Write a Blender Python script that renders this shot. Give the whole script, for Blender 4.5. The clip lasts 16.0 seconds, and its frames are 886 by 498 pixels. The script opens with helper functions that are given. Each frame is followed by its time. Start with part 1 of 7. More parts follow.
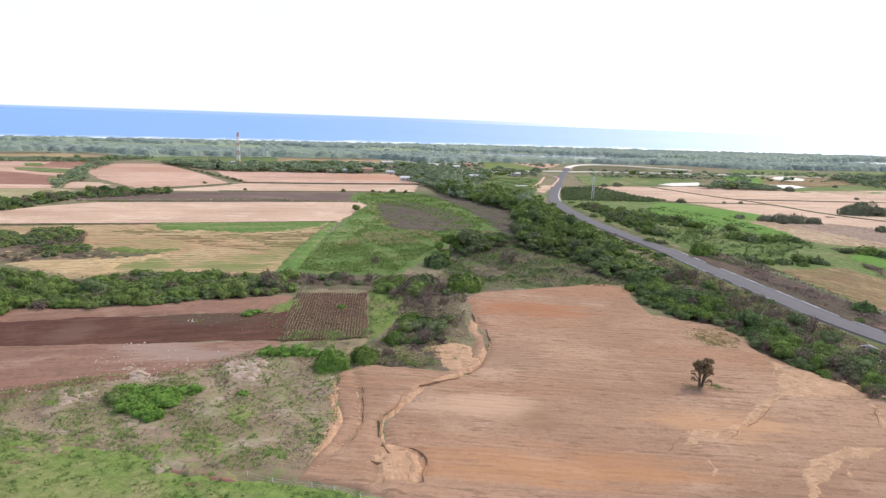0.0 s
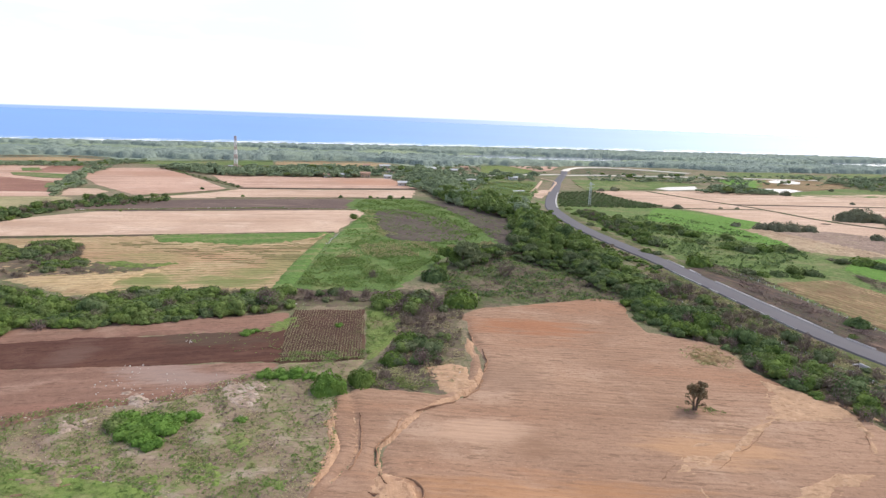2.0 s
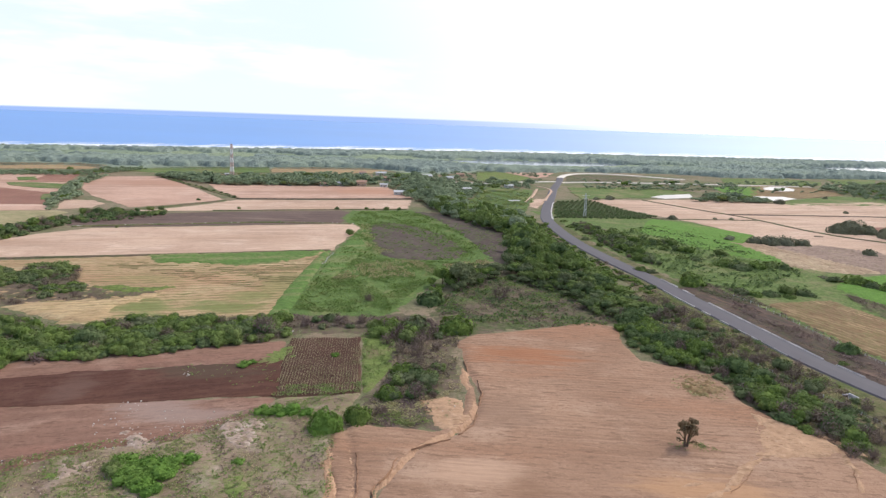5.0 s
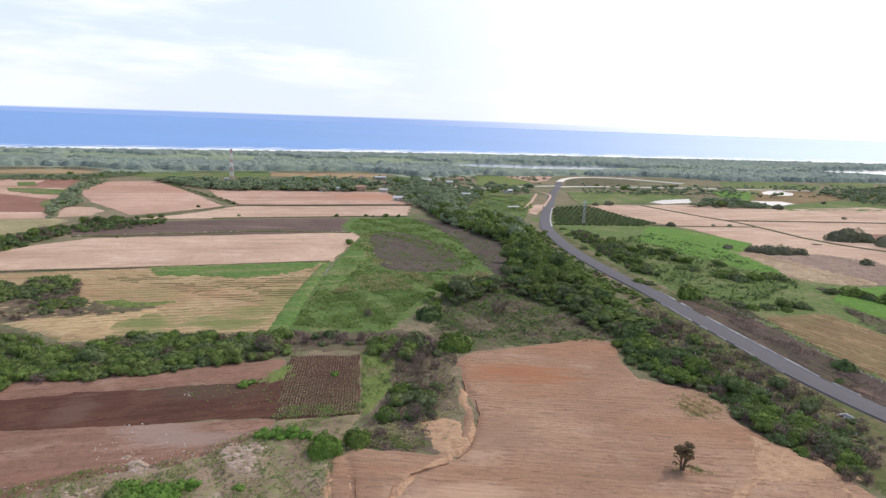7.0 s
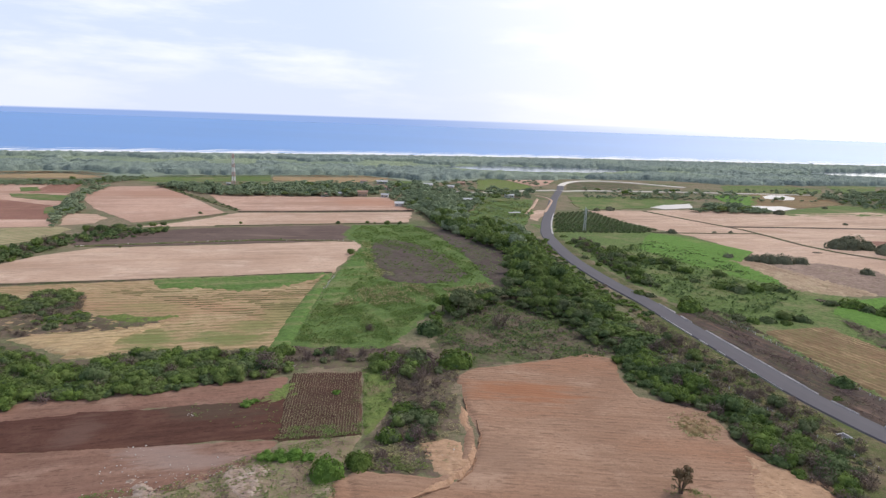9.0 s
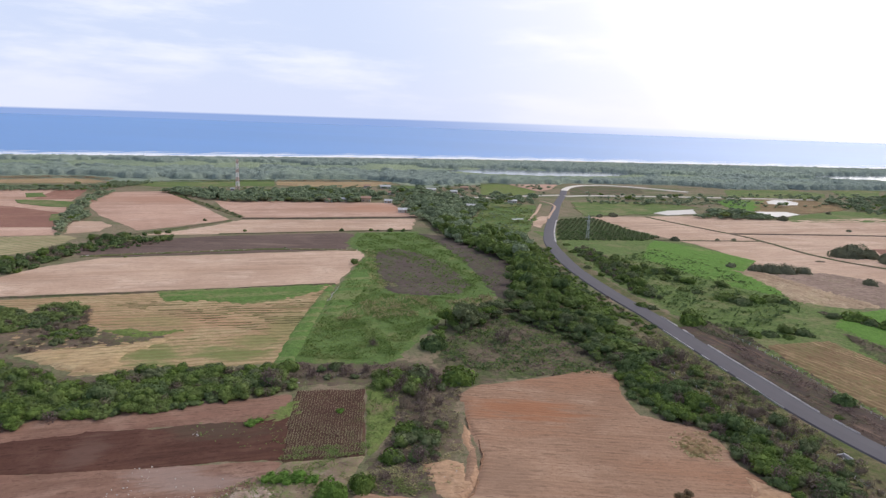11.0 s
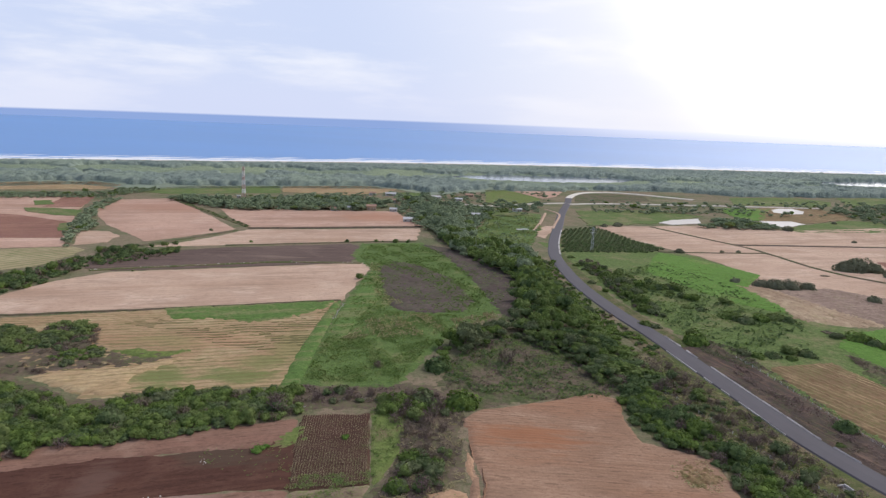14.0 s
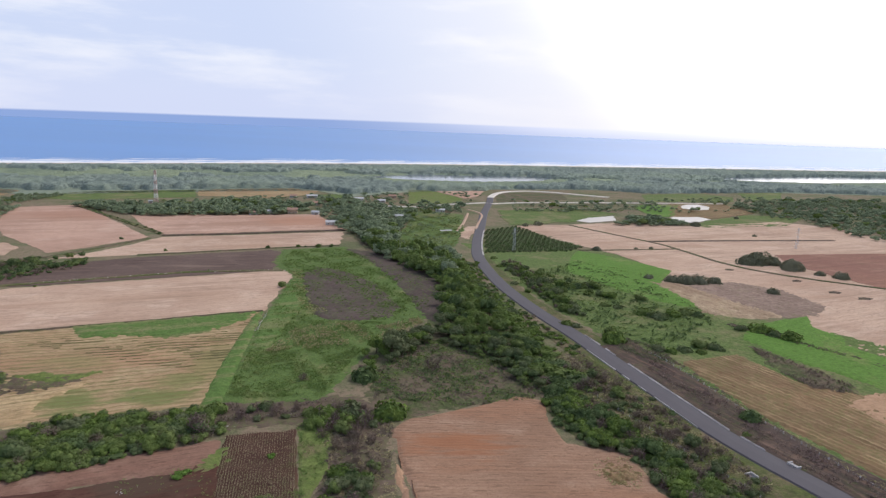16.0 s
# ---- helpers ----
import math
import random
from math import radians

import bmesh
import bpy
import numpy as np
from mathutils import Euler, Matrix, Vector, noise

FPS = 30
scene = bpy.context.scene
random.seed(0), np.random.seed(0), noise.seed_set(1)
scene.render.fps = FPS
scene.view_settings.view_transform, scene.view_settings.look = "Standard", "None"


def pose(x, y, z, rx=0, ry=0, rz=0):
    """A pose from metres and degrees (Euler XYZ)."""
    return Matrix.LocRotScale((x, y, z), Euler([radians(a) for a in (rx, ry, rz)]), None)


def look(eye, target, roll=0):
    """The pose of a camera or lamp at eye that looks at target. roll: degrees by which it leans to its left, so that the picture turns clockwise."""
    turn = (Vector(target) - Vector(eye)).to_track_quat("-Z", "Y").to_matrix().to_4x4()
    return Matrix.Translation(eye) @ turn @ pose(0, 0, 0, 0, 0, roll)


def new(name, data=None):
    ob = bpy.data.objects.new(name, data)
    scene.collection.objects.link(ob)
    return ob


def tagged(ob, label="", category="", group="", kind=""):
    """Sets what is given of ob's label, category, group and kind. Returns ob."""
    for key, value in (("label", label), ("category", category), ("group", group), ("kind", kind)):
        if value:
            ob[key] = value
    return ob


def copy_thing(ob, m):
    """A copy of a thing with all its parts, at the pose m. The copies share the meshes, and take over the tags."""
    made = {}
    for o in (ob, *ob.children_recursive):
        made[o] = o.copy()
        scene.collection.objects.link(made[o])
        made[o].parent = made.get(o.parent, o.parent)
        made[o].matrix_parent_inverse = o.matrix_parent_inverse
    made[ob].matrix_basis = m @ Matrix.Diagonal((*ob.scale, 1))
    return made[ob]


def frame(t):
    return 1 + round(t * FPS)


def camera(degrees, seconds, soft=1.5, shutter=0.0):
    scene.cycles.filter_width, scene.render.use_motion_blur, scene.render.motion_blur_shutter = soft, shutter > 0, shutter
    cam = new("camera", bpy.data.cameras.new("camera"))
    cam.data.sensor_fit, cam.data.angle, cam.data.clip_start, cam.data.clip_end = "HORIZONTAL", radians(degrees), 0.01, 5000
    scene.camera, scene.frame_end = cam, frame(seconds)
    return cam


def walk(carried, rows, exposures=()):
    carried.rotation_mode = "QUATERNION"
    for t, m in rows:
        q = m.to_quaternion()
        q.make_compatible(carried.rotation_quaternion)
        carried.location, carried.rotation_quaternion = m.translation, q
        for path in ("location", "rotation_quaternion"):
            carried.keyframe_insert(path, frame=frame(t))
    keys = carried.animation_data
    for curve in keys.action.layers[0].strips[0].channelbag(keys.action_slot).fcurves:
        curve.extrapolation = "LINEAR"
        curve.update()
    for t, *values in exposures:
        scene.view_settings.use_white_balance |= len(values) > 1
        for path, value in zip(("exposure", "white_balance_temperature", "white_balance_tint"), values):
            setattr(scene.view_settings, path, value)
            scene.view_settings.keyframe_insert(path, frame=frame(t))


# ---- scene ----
# Camera: a drone that climbs straight up and turns to its right at the end.
cam = camera(68.9, 16.0, soft=1.35)
# seconds, eye x y z, yaw to the left, pitch up, roll
EXPOSURES = [(0.0, 0.27, 6600, 12), (4.0, 0.14, 6580, 12), (7.0, -0.06, 6560, 13), (9.0, -0.20, 6540, 13), (12.0, -0.35, 6500, 14), (16.0, -0.39, 6480, 14)]
ROWS = [
    (0.0, -0.16, 0.95, 46.97, -0.179, -11.843, 2.058),
    (0.5, -0.14, 0.95, 48.14, -0.219, -11.871, 2.059),
    (1.0, -0.11, 0.95, 49.32, -0.264, -11.884, 2.053),
    (1.5, -0.09, 0.94, 50.52, -0.32, -11.888, 2.052),
    (2.0, -0.07, 0.93, 51.72, -0.381, -11.881, 2.058),
    (2.5, -0.05, 0.92, 52.92, -0.453, -11.861, 2.051),
    (3.0, -0.04, 0.9, 54.14, -0.509, -11.843, 2.047),
    (3.5, -0.02, 0.88, 55.36, -0.561, -11.825, 2.06),
    (4.0, -0.01, 0.85, 56.58, -0.615, -11.802, 2.047),
    (6.5, 0.01, 0.67, 62.74, -0.746, -11.76, 2.029),
    (7.0, 0.01, 0.63, 63.97, -0.741, -11.753, 2.029),
    (7.5, 0.01, 0.58, 65.21, -0.723, -11.746, 2.03),
    (8.0, 0.0, 0.52, 66.44, -0.697, -11.744, 2.017),
    (8.5, -0.01, 0.47, 67.67, -0.655, -11.74, 2.011),
    (9.0, -0.02, 0.41, 68.89, -0.606, -11.737, 2.016),
    (11.5, -0.1, 0.05, 74.95, -0.208, -11.645, 2.025),
    (12.0, -0.12, -0.03, 76.13, -0.109, -11.621, 2.056),
    (12.5, -0.15, -0.12, 77.32, -0.021, -11.592, 2.065),
    (13.0, -0.18, -0.21, 78.49, 0.053, -11.567, 2.091),
    (13.5, -0.21, -0.3, 79.65, 0.115, -11.548, 2.134),
    (14.0, -0.24, -0.4, 80.8, 0.148, -11.533, 2.152),
    (14.5, -0.28, -0.5, 81.94, 0.154, -11.54, 2.173),
    (15.0, -0.31, -0.6, 83.06, 0.126, -11.567, 2.187),
    (15.2, -0.242, -0.612, 83.288, -0.05, -11.548, 2.172),
    (15.4, -0.174, -0.624, 83.516, -0.28, -11.529, 2.157),
    (15.5, -0.14, -0.63, 83.63, -0.434, -11.52, 2.149),
    (15.6, -0.178, -0.494, 83.71, -1.65, -11.504, 2.142),
    (15.7, -0.216, -0.358, 83.79, -2.75, -11.489, 2.135),
    (15.8, -0.254, -0.222, 83.87, -3.95, -11.473, 2.129),
    (15.9, -0.292, -0.086, 83.95, -5.4, -11.458, 2.122),
    (16.0, -0.33, 0.05, 84.03, -6.704, -11.442, 2.115),
]
walk(cam, [(t, pose(x, y, z, 90 + pitch, 0, yaw) @ pose(0, 0, 0, 0, 0, roll)) for t, x, y, z, yaw, pitch, roll in ROWS],
     exposures=EXPOSURES)

# ---- light: bright thin overcast, sun high to the right ----
SUN_AZ, SUN_EL = radians(52), radians(50)          # azimuth to the right of the view, elevation
SUN_DIR = Vector((math.sin(SUN_AZ) * math.cos(SUN_EL), math.cos(SUN_AZ) * math.cos(SUN_EL), math.sin(SUN_EL)))
sun = new("sun", bpy.data.lights.new("sun", "SUN"))
sun.data.energy, sun.data.angle, sun.data.color = 1.6, radians(9), (1.0, 0.955, 0.89)
sun.matrix_world = look(SUN_DIR * 300, (0, 0, 0))


class Nodes:
    """Short hand for a node tree."""

    def __init__(self, tree):
        self.t = tree
        tree.nodes.clear()

    def n(self, kind, **inputs):
        node = self.t.nodes.new(kind)
        for key, value in inputs.items():
            self.set(node, key, value)
        return node

    def set(self, node, key, value):
        sock = node.inputs[int(key[1:])] if key[0] == "i" and key[1:].isdigit() else node.inputs[key.replace("_", " ")]
        if isinstance(value, bpy.types.NodeSocket):
            self.t.links.new(value, sock)
        else:
            sock.default_value = value

    def math(self, op, a, b=0.0, clamp=False):
        node = self.n("ShaderNodeMath", i0=a, i1=b)
        node.operation, node.use_clamp = op, clamp
        return node.outputs[0]

    def step(self, a, lo, hi):
        node = self.n("ShaderNodeMapRange", Value=a, From_Min=lo, From_Max=hi)
        node.interpolation_type = "SMOOTHSTEP"
        return node.outputs[0]

    def mix(self, f, a, b):
        node = self.n("ShaderNodeMix")
        node.data_type = "RGBA"
        for sock, value in zip((node.inputs[0], node.inputs[6], node.inputs[7]), (f, a, b)):
            if isinstance(value, bpy.types.NodeSocket):
                self.t.links.new(value, sock)
            else:
                sock.default_value = value if isinstance(value, float) else (*value, 1.0)
        return node.outputs[2]

    def noise(self, vec, scale, detail=4.0, rough=0.55):
        return self.n("ShaderNodeTexNoise", Vector=vec, Scale=scale, Detail=detail, Roughness=rough).outputs[0]

    def place(self, vec, turn=0.0, scale=(1, 1, 1)):
        turned = self.n("ShaderNodeMapping", Vector=vec, Rotation=(0, 0, radians(turn))).outputs[0]
        return self.n("ShaderNodeMapping", Vector=turned, Scale=scale).outputs[0]


def build_world():
    world = bpy.data.worlds.new("sky")
    scene.world = world
    world.use_nodes = True
    k = Nodes(world.node_tree)
    way = k.n("ShaderNodeTexCoord").outputs["Generated"]
    xyz = k.n("ShaderNodeSeparateXYZ", Vector=way)
    up = xyz.outputs["Z"]
    sky = k.n("ShaderNodeTexSky")
    sky.sky_type, sky.sun_disc = "NISHITA", False
    sky.sun_elevation, sky.sun_rotation = SUN_EL, SUN_AZ
    sky.air_density, sky.dust_density = 1.0, 2.0
    blue = k.n("ShaderNodeVectorMath", i0=sky.outputs[0], i1=(0.1, 0.1, 0.1))
    blue.operation = "MULTIPLY"
    toward = k.n("ShaderNodeVectorMath", i0=way, i1=tuple(Vector((SUN_DIR.x, SUN_DIR.y, 0.35)).normalized()))
    toward.operation = "DOT_PRODUCT"
    glow = k.step(toward.outputs["Value"], 0.45, 0.93)
    # thin cloud, drawn out into streaks near the horizon, clearer and bluer overhead
    flat = k.n("ShaderNodeMapping", Vector=way, Location=(0.35, 0.0, 0.2), Scale=(1.5, 1.5, 8.0)).outputs[0]
    wisps = k.step(k.noise(flat, 2.0, 7.0, 0.58), 0.45, 0.68)
    veil = k.mix(wisps, (0.86, 1.0, 1.29), (1.2, 1.27, 1.38))
    veil = k.mix(k.math("MULTIPLY", k.step(up, 0.10, 0.0), 0.6), veil, (0.98, 1.08, 1.36))
    veil = k.mix(glow, veil, (1.42, 1.42, 1.42))
    veil = k.mix(k.step(toward.outputs["Value"], 0.72, 0.95), veil, (3.0, 3.0, 3.0))
    clear = k.math("MULTIPLY", k.step(up, 0.17, 0.55), k.math("SUBTRACT", 0.9, k.math("MULTIPLY", glow, 0.6)))
    veil = k.mix(clear, veil, (0.26, 0.36, 0.58))
    # wide pale aureole of the veiled sun
    near_sun = k.n("ShaderNodeVectorMath", i0=way, i1=tuple(SUN_DIR))
    near_sun.operation = "DOT_PRODUCT"
    veil = k.mix(k.step(near_sun.outputs["Value"], 0.72, 1.0), veil, (1.9, 1.88, 1.85))
    cloud = k.mix(0.9, blue.outputs[0], veil)
    # far water beyond the sheet of sea
    water = k.mix(k.math("MULTIPLY", glow, k.math("ADD", 0.75, k.math("MULTIPLY", k.step(up, -0.021, -0.006), 0.25))), (0.36, 0.53, 0.94), (1.55, 1.56, 1.62))
    colour = k.mix(k.step(up, -0.0098, -0.0064), water, cloud)
    back = k.n("ShaderNodeBackground", Color=colour, Strength=1.0)
    k.t.links.new(back.outputs[0], k.n("ShaderNodeOutputWorld").inputs[0])


build_world()


# ---- materials ----
def material(name):
    m = bpy.data.materials.new(name)
    m.use_nodes = True
    k = Nodes(m.node_tree)
    return m, k, k.n("ShaderNodeTexCoord").outputs["Object"]


def finish(k, colour, rough=0.9, bump=None, strength=0.5, distance=0.1, metal=0.0, spec=0.3):
    shader = k.n("ShaderNodeBsdfPrincipled", Base_Color=colour if isinstance(colour, bpy.types.NodeSocket) else (*colour, 1.0),
                 Roughness=rough, Metallic=metal)
    shader.inputs["Specular IOR Level"].default_value = spec
    if bump is not None:
        relief = k.n("ShaderNodeBump", Height=bump, Strength=strength, Distance=distance)
        k.t.links.new(relief.outputs[0], shader.inputs["Normal"])
    k.t.links.new(shader.outputs[0], k.n("ShaderNodeOutputMaterial").inputs[0])


def soil(name, base, dark, light, rows=None, weeds=None, weed=(0.09, 0.13, 0.03), patch=0.03, turn=0.0, drift=None, lines=None, marks=()):
    """Worked earth: broad patches, streaks along the furrows (rows: spacing, strength), sparse weeds (amount), drill lines
    (lines: spacing, strength, colour, wander) and stains in the soil (marks: x, y, half length, half width, colour, strength)."""
    m, k, at = material(name)
    turned = k.place(at, turn)
    broad = k.step(k.noise(turned, patch, 5.0, 0.6), 0.36, 0.64)
    colour = k.mix(broad, dark, base)
    colour = k.mix(k.math("MULTIPLY", k.step(k.noise(turned, patch * 3.1, 4.0), 0.5, 0.72), 0.7), colour, light)
    if drift:
        colour = k.mix(k.math("MULTIPLY", k.step(k.noise(k.place(at, turn, (0.25, 1.0, 1.0)), patch * 2.0, 4.0), 0.5, 0.7), 0.75), colour, drift)
    height = k.noise(at, 1.3, 6.0, 0.7)
    if rows:
        spacing, much = rows
        much = k.math("MULTIPLY", k.math("ADD", 0.35, k.step(k.noise(turned, patch * 1.7, 4.0), 0.42, 0.6)), much)
        streak = k.noise(k.place(at, turn, (0.035 / spacing, 0.8 / spacing, 1.0)), 1.0, 5.0, 0.65)
        colour = k.mix(k.math("MULTIPLY", k.step(streak, 0.49, 0.62), much), colour, tuple(c * 0.6 for c in dark))
        colour = k.mix(k.math("MULTIPLY", k.step(streak, 0.49, 0.37), k.math("MULTIPLY", much, 0.7)), colour, light)
        fine = k.noise(k.place(at, turn, (0.05 / spacing, 2.6 / spacing, 1.0)), 1.0, 3.0, 0.6)
        colour = k.mix(k.math("MULTIPLY", k.step(fine, 0.5, 0.63), k.math("MULTIPLY", much, 0.8)), colour, tuple(c * 0.72 for c in dark))
        height = k.math("ADD", height, k.math("MULTIPLY", streak, 2.0))
    grit = k.step(k.noise(k.place(at, turn, (0.12, 0.5, 1.0)), 1.0, 6.0, 0.78), 0.5, 0.68)
    colour = k.mix(k.math("MULTIPLY", grit, 0.45), colour, tuple(c * 0.78 for c in dark))
    dashes = k.step(k.noise(k.place(at, turn, (0.28, 1.3, 1.0)), 1.0, 3.0, 0.6), 0.57, 0.63)
    colour = k.mix(k.math("MULTIPLY", dashes, 0.6), colour, tuple(c * 0.6 for c in dark))
    clods = k.step(k.noise(at, 0.9, 6.0, 0.8), 0.46, 0.72)
    colour = k.mix(k.math("MULTIPLY", clods, 0.6), colour, tuple(c * 0.62 for c in dark))
    crumbs = k.step(k.noise(at, 1.7, 5.0, 0.85), 0.52, 0.78)
    colour = k.mix(k.math("MULTIPLY", crumbs, 0.5), colour, tuple(min(1.0, c * 1.25) for c in light))
    if weeds:
        spots = k.step(k.noise(at, 0.09, 7.0, 0.78), 0.56 - weeds, 0.80 - weeds)
        spots = k.math("MULTIPLY", spots, k.step(k.noise(at, 0.7, 5.0, 0.85), 0.40, 0.68))
        colour = k.mix(spots, colour, weed)
    for x, y, long, wide, tint, much in marks:
        spot = k.n("ShaderNodeMapping", Vector=at, Location=(-x / long, -y / wide, 0), Scale=(1 / long, 1 / wide, 0)).outputs[0]
        far = k.n("ShaderNodeVectorMath", i0=spot)
        far.operation = "LENGTH"
        edge = k.math("ADD", far.outputs["Value"], k.math("MULTIPLY", k.math("SUBTRACT", k.noise(k.place(at, turn, (0.06, 0.3, 1.0)), 1.0, 5.0, 0.65), 0.5), 2.6))
        colour = k.mix(k.math("MULTIPLY", k.step(edge, 1.15, 0.35), much), colour, tint)
    if lines:
        spacing, much, tint, wander = lines
        least = max(0.0, much - 0.45)
        across = k.n("ShaderNodeSeparateXYZ", Vector=turned).outputs["Y"]
        across = k.math("ADD", across, k.math("MULTIPLY", k.noise(at, 0.013, 2.0, 0.4), wander))
        across = k.math("ADD", across, k.math("MULTIPLY", k.noise(k.place(at, turn, (0.1, 0.4, 1.0)), 1.0, 3.0, 0.6), spacing * 0.9))
        wave = k.math("SINE", k.math("MULTIPLY", across, 2 * math.pi / spacing))
        much = k.math("MULTIPLY", k.step(k.noise(k.place(at, turn, (0.25, 1.0, 1.0)), 0.045, 4.0, 0.6), 0.36, 0.6), much)
        much = k.math("MULTIPLY", k.math("ADD", 0.25, k.step(k.noise(k.place(at, turn, (0.09, 0.7, 1.0)), 1.0, 4.0, 0.7), 0.42, 0.62)), much)
        much = k.math("MAXIMUM", much, least)
        colour = k.mix(k.math("MULTIPLY", k.step(wave, 0.0, 0.75), much), colour, tint)
        height = k.math("ADD", height, k.math("MULTIPLY", wave, 0.2))
    finish(k, colour, 0.95, height, 0.6, 0.12, spec=0.1)
    return m


def turf(name, green, deep, dry, dryness=0.3, size=0.06, rows=None, turn=0.0):
    """Grass or low crop: tufts, deeper and drier patches, optional sowing rows."""
    m, k, at = material(name)
    tuft = k.noise(at, 0.8, 6.0, 0.75)
    colour = k.mix(k.step(tuft, 0.35, 0.65), deep, green)
    bare = k.step(k.noise(at, size, 6.0, 0.68), 0.66 - 0.35 * dryness, 0.86 - 0.35 * dryness)
    bare = k.math("MULTIPLY", bare, k.step(k.noise(at, 0.45, 4.0, 0.7), 0.3, 0.55))
    colour = k.mix(bare, colour, dry)
    if rows:
        spacing, much = rows
        line = k.noise(k.place(at, turn, (0.02 / spacing, 0.7 / spacing, 1.0)), 1.0, 3.0, 0.6)
        colour = k.mix(k.math("MULTIPLY", k.step(line, 0.46, 0.62), much), colour, dry)
    shade = k.step(k.noise(at, 0.55, 7.0, 0.82), 0.46, 0.68)
    colour = k.mix(k.math("MULTIPLY", shade, 0.7), colour, tuple(c * 0.6 for c in deep))
    glint = k.step(k.noise(at, 1.1, 6.0, 0.85), 0.56, 0.76)
    colour = k.mix(k.math("MULTIPLY", glint, 0.5), colour, tuple(min(1.0, c * 1.2) for c in dry))
    finish(k, colour, 0.95, tuft, 0.9, 0.3, spec=0.08)
    return m


def leaf(name, light, deep, dull, spread=0.2):
    """Foliage: each leaf tuft differs a little, each plant more."""
    m, k, at = material(name)
    geo = k.n("ShaderNodeNewGeometry")
    own = geo.outputs["Random Per Island"]
    stand = k.noise(geo.outputs["Position"], spread, 3.0, 0.6)
    each = k.n("ShaderNodeObjectInfo").outputs["Random"]
    clump = k.step(k.noise(geo.outputs["Position"], 0.4, 3.0, 0.6), 0.36, 0.64)
    colour = k.mix(k.math("ADD", k.math("MULTIPLY", own, 0.4), k.math("MULTIPLY", clump, 0.6)), deep, light)
    pick = k.math("ADD", k.math("MULTIPLY", each, 0.5), stand)
    colour = k.mix(k.step(pick, 0.55, 1.0), colour, dull)
    shader = k.n("ShaderNodeBsdfPrincipled", Base_Color=colour, Roughness=0.8)
    shader.inputs["Specular IOR Level"].default_value = 0.15
    through_leaf = k.n("ShaderNodeBsdfTranslucent", Color=colour)
    both = k.n("ShaderNodeMixShader", i0=0.24, i1=shader.outputs[0], i2=through_leaf.outputs[0])
    k.t.links.new(both.outputs[0], k.n("ShaderNodeOutputMaterial").inputs[0])
    return m


def canopy_leaf(name, light, deep, dull):
    """Closed tree canopy far away: crown by crown shades with a leafy surface."""
    m, k, at = material(name)
    crowns = k.step(k.noise(at, 0.10, 4.0, 0.6), 0.36, 0.64)
    colour = k.mix(crowns, deep, light)
    colour = k.mix(k.step(k.noise(at, 0.006, 4.0, 0.6), 0.45, 0.62), colour, dull)
    leaves = k.noise(at, 0.45, 5.0, 0.75)
    colour = k.mix(k.math("MULTIPLY", k.step(leaves, 0.5, 0.7), 0.4), colour, tuple(c * 0.6 for c in deep))
    finish(k, colour, 0.9, leaves, 1.0, 2.5, spec=0.1)
    return m


def plain(name, colour, rough=0.8, metal=0.0, grain=1.0, wear=0.25, spec=0.3):
    m, k, at = material(name)
    stain = k.step(k.noise(at, grain, 6.0, 0.65), 0.35, 0.7)
    finish(k, k.mix(k.math("MULTIPLY", stain, wear), colour, tuple(c * 0.45 for c in colour)), rough, k.noise(at, grain * 8, 3.0), 0.2, 0.02, metal, spec)
    return m


